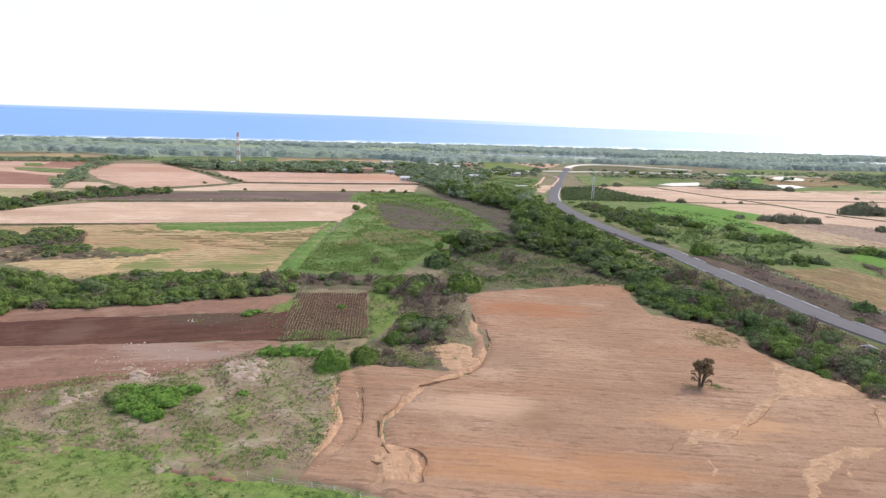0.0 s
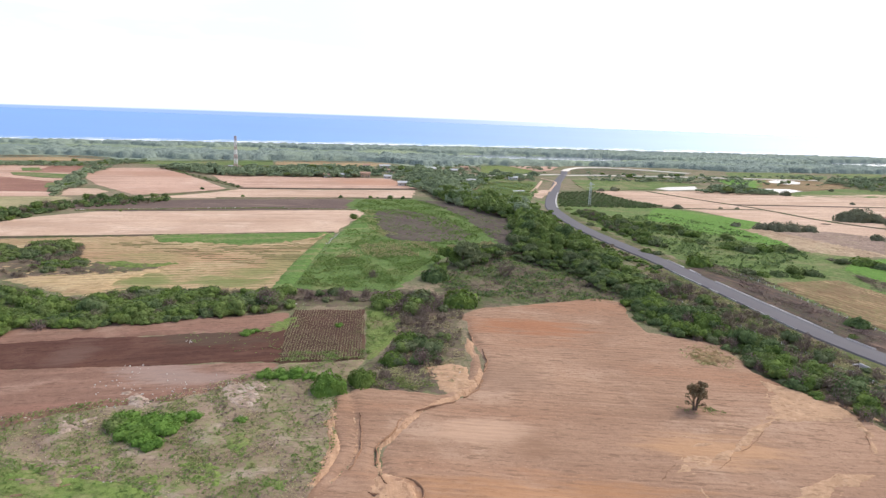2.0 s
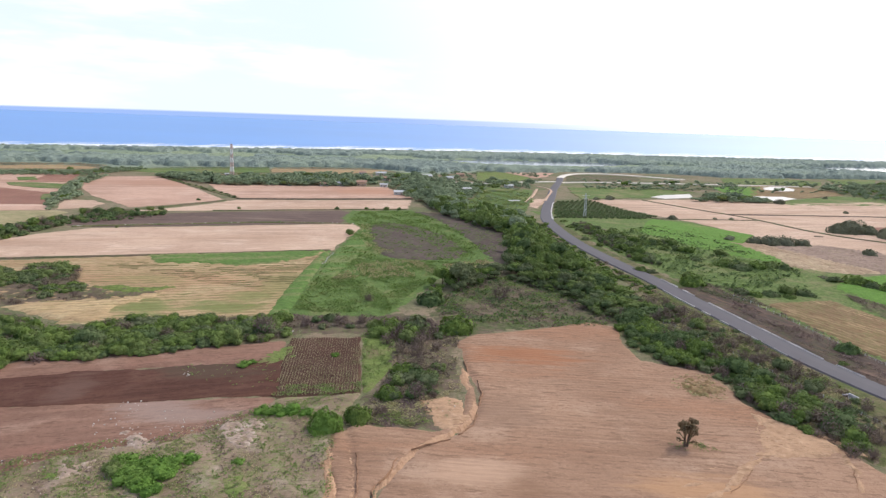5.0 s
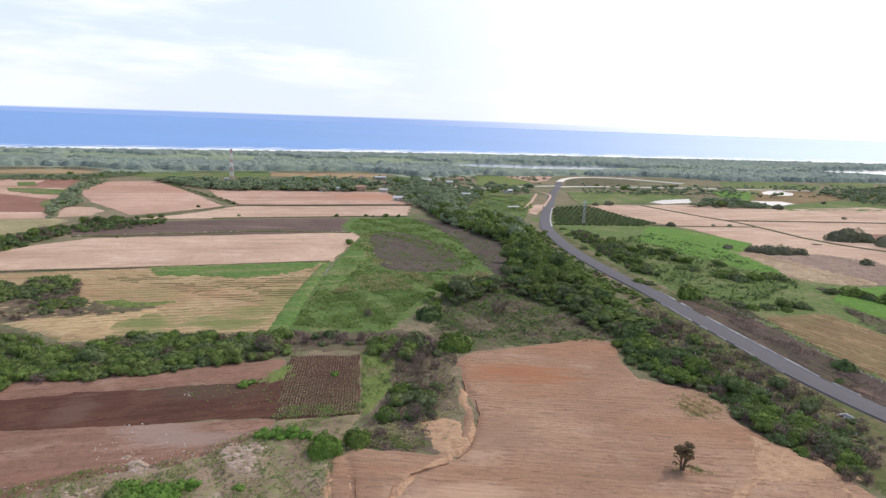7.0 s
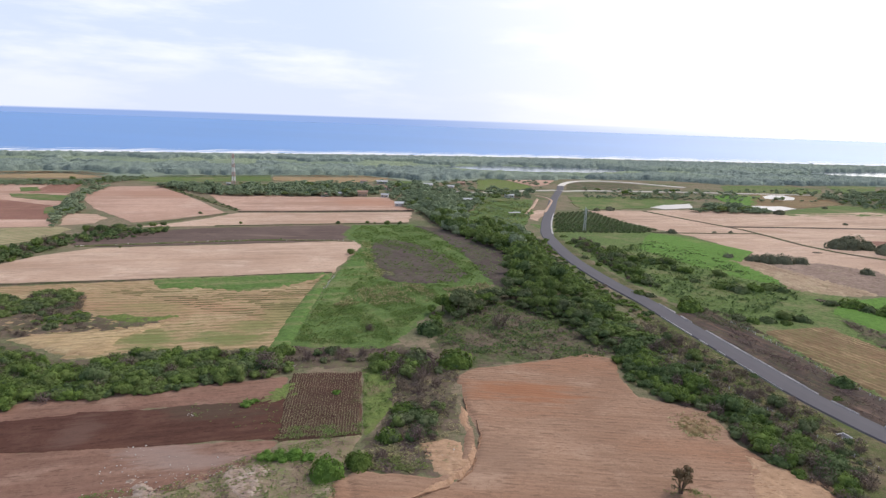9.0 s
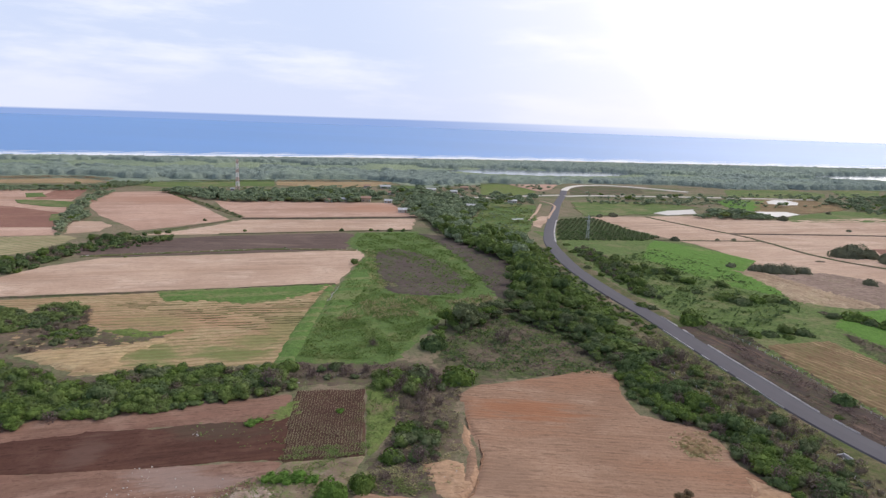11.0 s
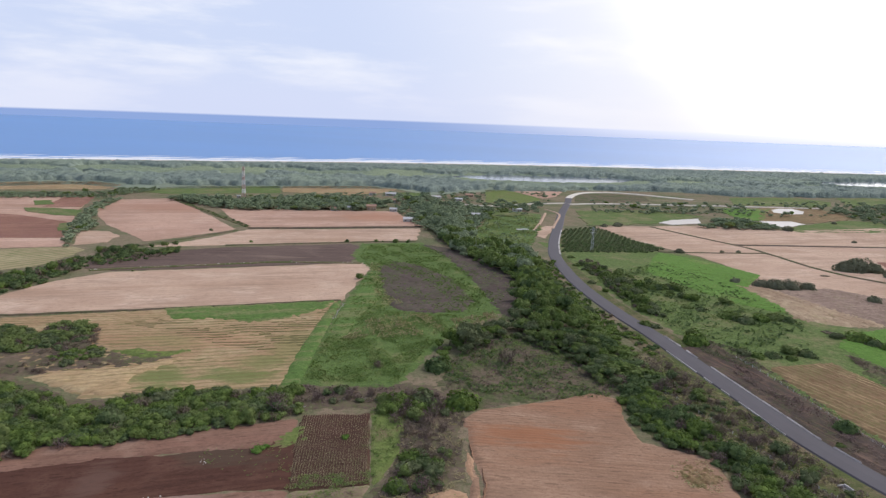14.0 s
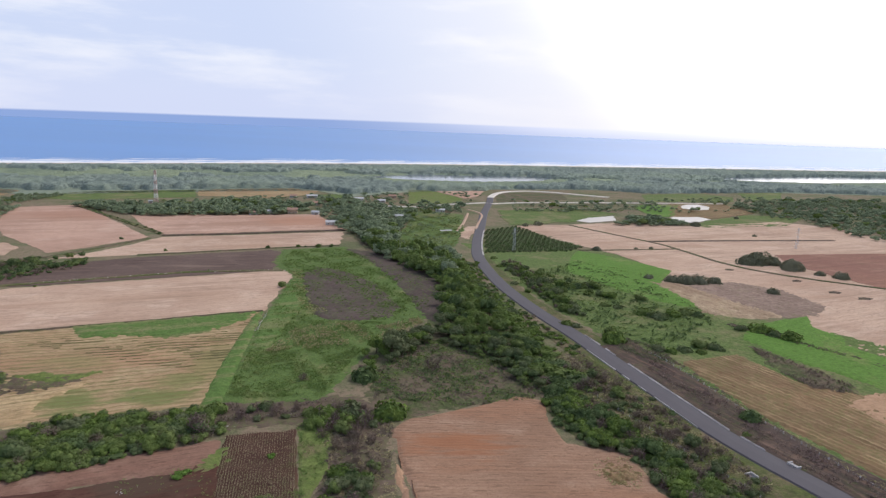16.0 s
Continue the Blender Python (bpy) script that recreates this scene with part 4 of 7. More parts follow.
relief("wet_field", [(-141.4, 111.4), (-127.3, 123.9), (-92.9, 131.4), (-77.4, 135.6), (-64.7, 137.7), (-49, 143.8), (-35.2, 150.9), (-30.1, 126), (-42.7, 124.7), (-62.9, 119.3), (-82.9, 115.9), (-104.6, 110.5)], "wet",
       "strip of dark wet tilled soil", (1.5, 0.7), lambda x, y: 0.05 * lumps(x, y, 2.5), lift=0.12)
relief("crop_field", [(-37.2, 161.7), (-19.1, 164.5), (-14.8, 129.4), (-25.3, 126.5), (-32.1, 125), (-35.3, 144)], "crop", "dark tilled plot with rows of seedlings", (0.16, 1.5),
       lambda x, y: 0.07 * np.cos((x + (y - 130) * 0.1) * 2 * math.pi / 0.63), lift=0.25, wobble=0.3)
relief("pale_field", [(-141.1, 121.6), (-113.5, 126.2), (-94.8, 127.2), (-69.6, 136.6), (-38.2, 143.9), (-37.2, 152.8), (-37.2, 159.7), (-54.9, 152.6), (-80.3, 144.3), (-94.9, 138.3), (-121, 135)], "pale",
       "narrow strip of pale bare soil below the hedge", (1.5, 1.0), lambda x, y: 0.1 * lumps(x, y, 5), lift=0.2)
relief("pale_field", [(-141.6, 106.7), (-104.5, 112.4), (-82.9, 116.8), (-33, 126.2), (-31.1, 125), (-34.1, 116.3), (-37.1, 108.6), (-45.8, 105.5), (-54.5, 103.3), (-62.3, 98.4), (-69.1, 91.5), (-105.1, 86.9), (-142.2, 86.1)], "pale",
       "pale bare soil with dumped stones", (1.5, 1.0), lambda x, y: 0.1 * lumps(x, y, 6), lift=0.17)
relief("waste_ground", [(-105.1, 88.8), (-69.1, 92.9), (-62.3, 99.3), (-55.5, 103.3), (-46.8, 105.4), (-35, 117.3), (-31.1, 125.4), (-15, 129.3), (-18.1, 112.5), (-16.2, 99.1), (-14.7, 92.7), (-15.8, 84.9), (-17.4, 76.1),
                        (-24.7, 75), (-33.5, 75.8), (-43.2, 80.5), (-51, 80.8), (-59.6, 82.1), (-105.4, 77.4)], "rubble", "stony waste ground with weeds and rubble", (1.0, 0.8),
       lambda x, y: 0.2 * lumps(x, y, 4) + 0.1 * lumps(x, y, 1.3, 2.0), lift=0.4)
relief("grass_field", [(-114.4, 88.6), (-61.5, 84), (-51, 81.7), (-41.3, 81), (-34.5, 76.8), (-24.7, 75.5), (-11.9, 73.9), (-4.9, 72.4), (1, 49.8), (-115.7, 38.9)], "grass", "bright green rough grass", (1.0, 0.8),
       lambda x, y: 0.18 * lumps(x, y, 5) + 0.06 * lumps(x, y, 1.2), lift=0.5)
relief("weed_plot", [(-19, 165.9), (-8.9, 169), (-9.4, 143.3), (-13.2, 129.4), (-14.7, 129.4)], "plot", "small plot of green weeds", (0.8, 0.8), lambda x, y: 0.12 * lumps(x, y, 3), lift=0.25)
relief("sand_wash", [(-3, 126.8), (2.9, 129.9), (6.9, 128.1), (8, 119.5), (4.8, 113.6), (0.6, 116.1)], "sand", "pale washed-out sand", (0.6, 0.5), lambda x, y: 0.1 * lumps(x, y, 3) + rng.normal(0, 0.06, x.shape), lift=0.3, wobble=0.8, soft=3.0)
relief("sand_wash", [(67.9, 127.5), (70.4, 125), (74.3, 122.4), (77.6, 116.6), (78.6, 114.4), (77.4, 110.4), (73.5, 109.3), (67.5, 107.8), (62.7, 107.3), (60.8, 108.2), (57.8, 106.0), (58.2, 108.5), (62.3, 111.2), (62.4, 114.8), (67.1, 121.6)], "sand",
       "pale fan of washed-out sand on the ploughed field", (0.5, 0.4), lambda x, y: 0.12 * lumps(x, y, 2.4) + rng.normal(0, 0.05, x.shape), lift=0.55, wobble=0.5, soft=2.5)
relief("sand_wash", [(38.7, 93.9), (43.2, 95.2), (47.0, 95.6), (43.9, 91.2), (40.9, 89.0), (38.9, 83.8), (38.1, 86.8), (36.3, 89.3)], "sand", "pale lobe of washed-out sand on the ploughed field", (0.5, 0.4),
       lambda x, y: 0.12 * lumps(x, y, 2.0) + rng.normal(0, 0.05, x.shape), lift=0.52, wobble=0.5, soft=2.5)
relief("sand_wash", [(-7.0, 83.4), (-7.6, 79.9), (-7.7, 75.4), (-2.2, 75.6), (-1.6, 79.7), (-2.0, 83.0), (-4.2, 84.2)], "rill", "sandy floor of the basin where the gully widens", (0.5, 0.4),
       lambda x, y: 0.06 * lumps(x, y, 2.0) + rng.normal(0, 0.03, x.shape), lift=0.5, wobble=0.4, soft=1.6)

# ---- roads ----
ROAD = [(138.4, 40.8), (122.3, 93.7), (111.1, 127.5), (104.6, 144.1), (99.5, 160.1), (96.8, 173.8), (89, 215), (84, 243), (76, 283), (71, 341), (73, 413), (80, 467), (90, 523),
        (105, 594), (122, 677), (145, 772), (158, 835)]
road_line = smooth_line(ROAD, 4.0)
tagged(ribbon("road", road_line, [(-4.6, -0.3), (-3.7, 0.42), (0, 0.5), (3.7, 0.42), (4.6, -0.3)], "asphalt"), "new grey asphalt road without markings", "road", kind="structure")
verge_r = road_line[(road_line[:, 1] < 232)]
tagged(ribbon("road_bank", verge_r, [(4.0, 0.1), (6.5, 0.3), (12, 0.5), (18.5, 0.62), (21, -0.1)], "bank"), "dark earth bank beside the road", "bank", kind="structure")
verge_l = road_line[(road_line[:, 1] < 250)]
tagged(ribbon("verge", verge_l, [(-13.0, -0.2), (-12, 0.18), (-8, 0.25), (-4.2, 0.12)], "verge"), "dry grassy road verge", "verge", kind="structure")
verge_f = road_line[(road_line[:, 1] > 228) & (road_line[:, 1] < 520)]
tagged(ribbon("verge", verge_f, [(3.9, 0.1), (7, 0.24), (9, 0.12), (10, -0.2)], "verge"), "dry grassy road verge", "verge", kind="structure")
DIRT_ROADS = [
    ("gravel_road", [(157, 831), (169, 869), (187, 904), (206, 922), (236, 932), (265, 921), (285, 906), (332, 867)], 4.0, "white gravel road curving to the coast"),
    ("gravel_road", [(146, 762), (184, 779), (249, 790), (324, 801), (473, 813)], 2.5, "pale gravel road across the fields"),
    ("gravel_road", [(141, 772), (85, 744), (45, 717), (-7, 732)], 2.2, "pale gravel road into the village"),
    ("dirt_track", [(95, 566), (104, 604), (116, 655), (116, 682), (108, 704)], 1.0, "pale dirt track beside the road"),
    ("dirt_track", [(76, 552), (90, 607), (104, 673)], 0.9, "pale dirt track beside the lot"),
]
for name, line, half, label in DIRT_ROADS:
    tagged(ribbon(name, smooth_line(line, 5.0), [(-half - 0.6, -0.2), (-half, 0.62), (half, 0.62), (half + 0.6, -0.2)], "band" if name == "dirt_track" else "dirt"), label, "road", kind="structure")


# ---- plants ----
def tube(a, b, r0, r1, sides=5):
    a, b = np.asarray(a, float), np.asarray(b, float)
    d = (b - a) / np.linalg.norm(b - a)
    u = np.cross(d, (0.3, 0.9, 0.2))
    u /= np.linalg.norm(u)
    w = np.cross(d, u)
    ang = np.arange(sides) * 2 * math.pi / sides
    ring = np.cos(ang)[:, None] * u + np.sin(ang)[:, None] * w
    i = np.arange(sides)
    j = (i + 1) % sides
    return np.concatenate([a + ring * r0, b + ring * r1]), np.stack([i, j, j + sides, i + sides], 1)


def join(pieces):
    verts, faces, n = [], [], 0
    for v, f in pieces:
        verts.append(v)
        faces.append(f + n)
        n += len(v)
    return np.concatenate(verts), np.concatenate(faces)


def tufts(g, centres, normals, size):
    """Leaf tufts: one bent quad each, facing roughly along the normals."""
    n = len(centres)
    out = normals + g.normal(0, 0.36, (n, 3))
    out /= np.linalg.norm(out, axis=1)[:, None]
    u = np.cross(out, g.normal(0, 1, (n, 3)))
    u /= np.linalg.norm(u, axis=1)[:, None]
    w = np.cross(out, u)
    s = size * g.uniform(0.55, 1.35, (n, 1))
    k = s * g.uniform(0.5, 0.9, (n, 1))
    v = np.stack([centres - u * s, centres - w * k + out * s * 0.3, centres + u * s, centres + w * k + out * s * 0.3], 1)
    return v.reshape(-1, 3), np.arange(4 * n).reshape(n, 4)


def heart(mid, radii, rows=3, sides=7):
    """The dense twiggy heart of a crown lobe: a small closed ellipsoid of quads."""
    th = np.linspace(0.25, math.pi - 0.5, rows + 1)
    ph = np.arange(sides) * 2 * math.pi / sides
    v = np.stack([np.sin(th)[:, None] * np.cos(ph), np.sin(th)[:, None] * np.sin(ph), np.repeat(np.cos(th)[:, None], sides, 1)], -1)
    i = np.arange((rows + 1) * sides).reshape(rows + 1, sides)
    j = np.roll(i, -1, 1)
    faces = np.stack([i[1:], j[1:], j[:-1], i[:-1]], -1).reshape(-1, 4)
    return v.reshape(-1, 3) * radii + mid, faces


def crown(seed, n, lobes, radius, height, lift, size, flat=0.75):
    """A crown of uneven lobes set with leaf tufts; lift is the height of its middle."""
    g = np.random.default_rng(seed)
    mid = g.normal(0, 1, (lobes, 3))
    mid /= np.linalg.norm(mid, axis=1)[:, None]
    mid *= g.uniform(0.35, 0.8, (lobes, 1)) * (radius, radius, height)
    mid[:, 2] = np.abs(mid[:, 2]) * 0.9 - 0.25 * height
    r = radius * g.uniform(0.38, 0.62, lobes)
    own = g.integers(0, lobes, n)
    d = g.normal(0, 1, (n, 3))
    d /= np.linalg.norm(d, axis=1)[:, None]
    d[:, 2] = np.where(d[:, 2] < -0.35, -d[:, 2], d[:, 2])
    where = mid[own] + d * (r[own] * g.uniform(0.8, 1.16, n))[:, None] * (1, 1, flat)
    where[:, 2] += lift
    where[:, 2] = np.maximum(where[:, 2], size * 0.4)
    hearts = [heart(m + (0, 0, lift), np.array((q, q, q * flat)) * 0.78) for m, q in zip(mid, r)]
    return join([tufts(g, where, d + (0, 0, 0.25), size), *hearts])


def dome(seed, n, radius, height, size):
    """A dense rounded bush, leafy down to the ground, with an uneven outline."""
    g = np.random.default_rng(seed)
    a, c = g.uniform(0, 6.28, n), g.uniform(0.0, 1.0, n)
    s = np.sqrt(1 - c * c)
    ph = g.uniform(0, 6.28, 4)
    r = radius * (0.84 + 0.13 * np.sin(3 * a + ph[0]) * s + 0.10 * np.sin(5 * a + ph[1] + 4 * c) + 0.08 * np.sin(8 * c + 2 * a + ph[2]))
    d = np.stack([np.cos(a) * s, np.sin(a) * s, c], 1)
    where = d * (r * g.uniform(0.9, 1.06, n))[:, None] * (1, 1, height / radius)
    where[:, 2] = np.maximum(where[:, 2], size * 0.3)
    return join([tufts(g, where, d + (0, 0, 0.2), size), heart(np.zeros(3), np.array((radius, radius, height)) * 0.74, 5, 12)])


def stem(seed, height, reach, thick):
    """A tapered trunk with limbs."""
    g = np.random.default_rng(seed)
    top = np.array([g.normal(0, 0.1) * height, g.normal(0, 0.1) * height, height * 0.62])
    pieces = [tube((0, 0, -0.1), top, thick, thick * 0.6, 6)]
    for n in range(5):
        a = n * 1.256 + g.uniform(0, 0.8)
        end = top + (math.cos(a) * reach * g.uniform(0.4, 0.75), math.sin(a) * reach * g.uniform(0.4, 0.75), height * g.uniform(0.12, 0.35))
        pieces.append(tube(top * g.uniform(0.55, 1.0), end, thick * 0.5, thick * 0.12, 4))
    return join(pieces)


def twigs(seed, n, reach, height):
    """A leafless thicket: many thin forked sticks."""
    g = np.random.default_rng(seed)
    pieces = []
    for _ in range(n):
        a, r = g.uniform(0, 6.28), g.uniform(0.1, 0.6) * reach
        base = np.array([math.cos(a) * r * 0.5, math.sin(a) * r * 0.5, 0.0])
        mid = base + (math.cos(a) * r * 0.6, math.sin(a) * r * 0.6, height * g.uniform(0.35, 0.6))
        pieces.append(tube(base, mid, 0.05, 0.035, 3))
        for _ in range(4):
            end = mid + g.normal(0, 0.28, 3) * reach + (0, 0, height * g.uniform(0.1, 0.45))
            pieces.append(tube(mid, end, 0.035, 0.015, 3))
    return join(pieces)


def dry_leaves(seed, n, reach, height):
    """What is left of the leaves of a thicket: small tufts round a low uneven dome."""
    g = np.random.default_rng(seed)
    d = g.normal(0, 1, (n, 3))
    d /= np.linalg.norm(d, axis=1)[:, None]
    d[:, 2] = np.abs(d[:, 2])
    where = d * (reach, reach, height) * g.uniform(0.55, 1.05, (n, 1)) + (0, 0, 0.15)
    return tufts(g, where, d, 0.14)


# kind: (crown, stem, leaf material); unit plants about 1 m in crown radius are scaled when planted
KINDS = {
    "shrub": [(crown(s, 440, 8, 1.9, 1.4, 0.95, 0.16, 0.85), stem(s, 1.6, 1.2, 0.07)) for s in (1, 2, 3, 4)],
    "tree": [(crown(s, 330, 8, 2.6, 2.0, 2.9, 0.345), stem(s, 3.6, 1.8, 0.16)) for s in (11, 12, 13, 14)],
    "bush": [(crown(s, 440, 8, 2.5, 1.6, 0.95, 0.28, 0.8), stem(s, 2.0, 1.6, 0.1)) for s in (51, 52, 53, 54)],
    "dome": [(dome(s, 330, 2.6, 1.9, 0.34), stem(s, 1.6, 1.2, 0.1)) for s in (61, 62, 63, 64)],
    "big_dome": [(dome(s, 1300, 2.6, 1.9, 0.17), stem(s, 1.6, 1.2, 0.1)) for s in (65, 66)],
    "fruit": [(crown(s, 90, 5, 2.5, 1.6, 0.95, 0.52, 0.8), stem(s, 2.0, 1.6, 0.1)) for s in (71, 72, 73)],
    "mid_shrub": [(crown(s, 180, 7, 1.9, 1.4, 0.95, 0.29, 0.85), stem(s, 1.6, 1.2, 0.07)) for s in (1, 2, 3, 4)],
    "mid_tree": [(crown(s, 112, 7, 2.9, 2.2, 2.6, 0.56), stem(s, 3.6, 1.8, 0.16)) for s in (11, 12, 13, 14)],
    "far_tree": [(crown(s, 58, 7, 2.8, 2.1, 2.9, 0.85), stem(s, 3.6, 1.8, 0.2)) for s in (21, 22, 23)],
    "thicket": [(twigs(s, 16, 1.7, 2.2), stem(s, 1.2, 0.6, 0.06)) for s in (41, 42, 43)],
}
DRY = [dry_leaves(s, 190, 1.6, 2.3) for s in (41, 42, 43)]
LABELS = {
    ("shrub", "leaf_green"): ("dense green leafy shrub with low branches", "shrub"),
    ("shrub", "leaf_bright"): ("bright green leafy shrub on rough ground", "shrub"),
    ("shrub", "leaf_deep"): ("dark green dusty shrub", "shrub"),
    ("tree", "leaf_green"): ("green broadleaf tree with a rounded crown", "tree"),
    ("tree", "leaf_deep"): ("dark green broadleaf tree with an uneven crown", "tree"),
    ("tree", "leaf_bright"): ("bright green broadleaf tree with a rounded crown", "tree"),
    ("bush", "leaf_green"): ("spreading green leafy bush", "bush"),
    ("bush", "leaf_deep"): ("spreading dark green bush", "bush"),
    ("bush", "leaf_bright"): ("spreading bright green bush", "bush"),
    ("dome", "leaf_green"): ("dense rounded green bush", "bush"),
    ("dome", "leaf_deep"): ("dense rounded dark green bush", "bush"),
    ("dome", "leaf_olive"): ("dense rounded grey-green bush", "bush"),
    ("big_dome", "leaf_bright"): ("bright green round tree", "tree"),
    ("big_dome", "leaf_green"): ("green round tree", "tree"),
    ("big_dome", "leaf_olive"): ("dense rounded grey-green bush", "bush"),
    ("fruit", "leaf_deep"): ("young fruit tree in an orchard row", "fruit tree"),
    ("thicket", "leaf_dry"): ("leafless grey-brown thorny thicket", "thicket"),
}
models = {}


def plant(kind, n, leafy, m, label="", group=""):
    """Sets one plant as a thing of its own; alike plants share their meshes."""
    key = (kind, n, leafy)
    if key not in models:
        text, category = LABELS[(kind, leafy)]
        root = tagged(new(category), label or text, category)
        (cv, cf), st = KINDS[kind][n]
        raw("crown" if kind != "thicket" else "brushwood", cv, cf, leafy, root)
        raw("trunk", *st, "bark", root)
        if kind == "thicket":
            raw("foliage", *DRY[n], leafy, root, "sparse dry leaves")
        root.matrix_basis = m
        models[key] = root
        made = root
    else:
        made = copy_thing(models[key], Matrix())
        made.matrix_basis = m
    made["label"] = label or LABELS[(kind, leafy)][0]
    if group:
        made["group"] = group
    return made


def spots(poly, spacing, g):
    """Uneven planting places in the outline."""
    p = np.asarray(poly, float)
    (x0, y0), (x1, y1) = p.min(0), p.max(0)
    x, y = np.meshgrid(np.arange(x0, x1, spacing), np.arange(y0, y1, spacing))
    x, y = x + g.uniform(-0.5, 0.5, x.shape) * spacing, y + g.uniform(-0.5, 0.5, y.shape) * spacing
    ok = inside(p, x, y)
    return np.stack([x[ok], y[ok]], 1)


def joined(name, items, mat, label, category):
    """Many plants in one mesh: items are (vertices, faces, x, y, turn, scale, height scale)."""
    verts, faces, n = [], [], 0
    for v, f, x, y, turn, s, h in items:
        c, d = math.cos(turn) * s, math.sin(turn) * s
        w = np.empty_like(v)
        w[:, 0], w[:, 1], w[:, 2] = v[:, 0] * c - v[:, 1] * d + x, v[:, 0] * d + v[:, 1] * c + y, v[:, 2] * h + land(x, y)
        verts.append(w.astype(np.float32))
        faces.append(f + n)
        n += len(v)
    return tagged(raw(name, np.concatenate(verts), np.concatenate(faces), mat), label, category, kind="stuff")


single_count = [0]


def wood(poly, spacing, mix, scale, seed, near=None, group="", name="wood", tall=1.0):
    """Plants in an outline. mix: (share, kind, leaf material). near: those with y below it stand as things, the rest as one mass."""
    g = np.random.default_rng(seed)
    masses = {}
    at = spots(poly, spacing, g)
    at = at[~inside(OPEN_MEADOW, at[:, 0], at[:, 1]) & ~inside(VILLAGE_FIELD, at[:, 0], at[:, 1])]
    rim = edge_distance(poly, at[:, 0], at[:, 1])
    for (x, y), d in zip(at, rim):
        if y > 600 and any(math.hypot(x - px, y - py) < r for px, py, r in ((237, 648, 34), (346, 658, 34), (410, 773, 40))):
            continue
        if lumps(x, y, 9.0, seed) < -0.85 or (d < spacing and g.uniform() < 0.1):
            continue
        pick = g.uniform() if d > spacing else g.uniform(0.25, 1.0)
        for share, kind, leafy in mix:
            if pick < share:
                break
            pick -= share
        if kind == "tree" and y > 290 and near is None:
            kind = "mid_tree"
        # farther trees more often get the leaf colour with haze mixed in
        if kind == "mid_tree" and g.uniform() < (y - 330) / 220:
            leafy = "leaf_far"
        n, turn, s = int(g.integers(len(KINDS[kind]))), g.uniform(0, 6.28), g.uniform(*scale) * (0.8, 1.0, 1.0, 1.45)[int(g.integers(4))] * (0.68 + 0.32 * min(1.0, d / 5.0))
        h = s * g.uniform(0.7, 1.3) * tall * (0.72 if kind == "far_tree" else 1.0)
        if near is not None and y < near and single_count[0] < 300:
            single_count[0] += 1
            plant(kind, n, leafy, Matrix.Translation((x, y, float(land(x, y)))) @ Matrix.Rotation(turn, 4, "Z") @ Matrix.Diagonal((s, s, h, 1)), group=group)
        else:
            cr, st = KINDS["mid_shrub" if kind == "shrub" and y > 182 else kind][n]
            masses.setdefault(leafy, []).append((*cr, x, y, turn, s, h))
            if kind == "thicket":
                masses[leafy].append((*DRY[n], x, y, turn, s, h))
            if kind in ("shrub", "tree") and d < 6:
                masses.setdefault("bark", []).append((*st, x, y, turn, s, h))
    for leafy, items in masses.items():
        if leafy == "bark":
            joined("tree_trunks", items, "bark", "brown trunks and limbs under the leaf canopy", "trunks")
        elif leafy == "leaf_dry":
            joined("dry_brush", items, leafy, "leafless grey-brown brush among the trees", "brush")
        else:
            joined(name, items, leafy, "dense mixed green foliage of a tree belt", "woodland")


GREEN = [(0.70, "shrub", "leaf_green"), (0.20, "shrub", "leaf_deep"), (0.10, "thicket", "leaf_dry")]
MIXED = [(0.42, "tree", "leaf_green"), (0.46, "tree", "leaf_deep"), (0.12, "thicket", "leaf_dry")]
BRUSHY = [(0.30, "shrub", "leaf_green"), (0.25, "shrub", "leaf_deep"), (0.45, "thicket", "leaf_dry")]
# far stands, mostly in the haze-paled leaf colour
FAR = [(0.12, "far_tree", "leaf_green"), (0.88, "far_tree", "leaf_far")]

wood([(-9.6, 139.4), (-4.7, 146.4), (2.3, 145.5), (3.7, 135.6), (-0.3, 126), (-9.6, 125.2)], 2.6, BRUSHY, (0.8, 1.25), 3, 400, "shrubs beside the gully")
wood([(-15.5, 166), (-6.5, 180.9), (1.4, 175.1), (-0.6, 163.2), (-11.5, 161.1)], 2.8, [(0.7, "shrub", "leaf_green"), (0.3, "thicket", "leaf_dry")], (1.0, 1.6), 4, 400, "shrubs below the scrubland")
wood([(55.3, 188), (65, 202), (69.4, 185.3), (72.3, 171.4), (76.3, 155.5), (81.4, 145.5), (86.1, 130.6), (90.4, 118.9), (80.2, 104.8), (75.9, 116.5), (72.8, 122.3), (69.6, 131.1), (68.2, 147.4), (59.2, 153.2), (53.2, 168.1)], 2.6, [(0.45, "shrub", "leaf_green"), (0.37, "shrub", "leaf_deep"), (0.18, "thicket", "leaf_dry")], (0.9, 1.5), 5, 150,
     "shrubs between the ploughed field and the road")
wood([(-145, 129.8), (-97.8, 131.4), (-89, 138.4), (-71.5, 143.5), (-53.9, 151.6), (-38.1, 160.7), (-39.1, 169.5), (-46, 170.4), (-70.4, 164.1), (-93.8, 154.9), (-104.4, 160.6), (-128.5, 173.9), (-154.4, 171.5)], 2.15, GREEN, (0.85, 1.35), 6, 150,
     "shrubs of the long hedge", tall=0.85)
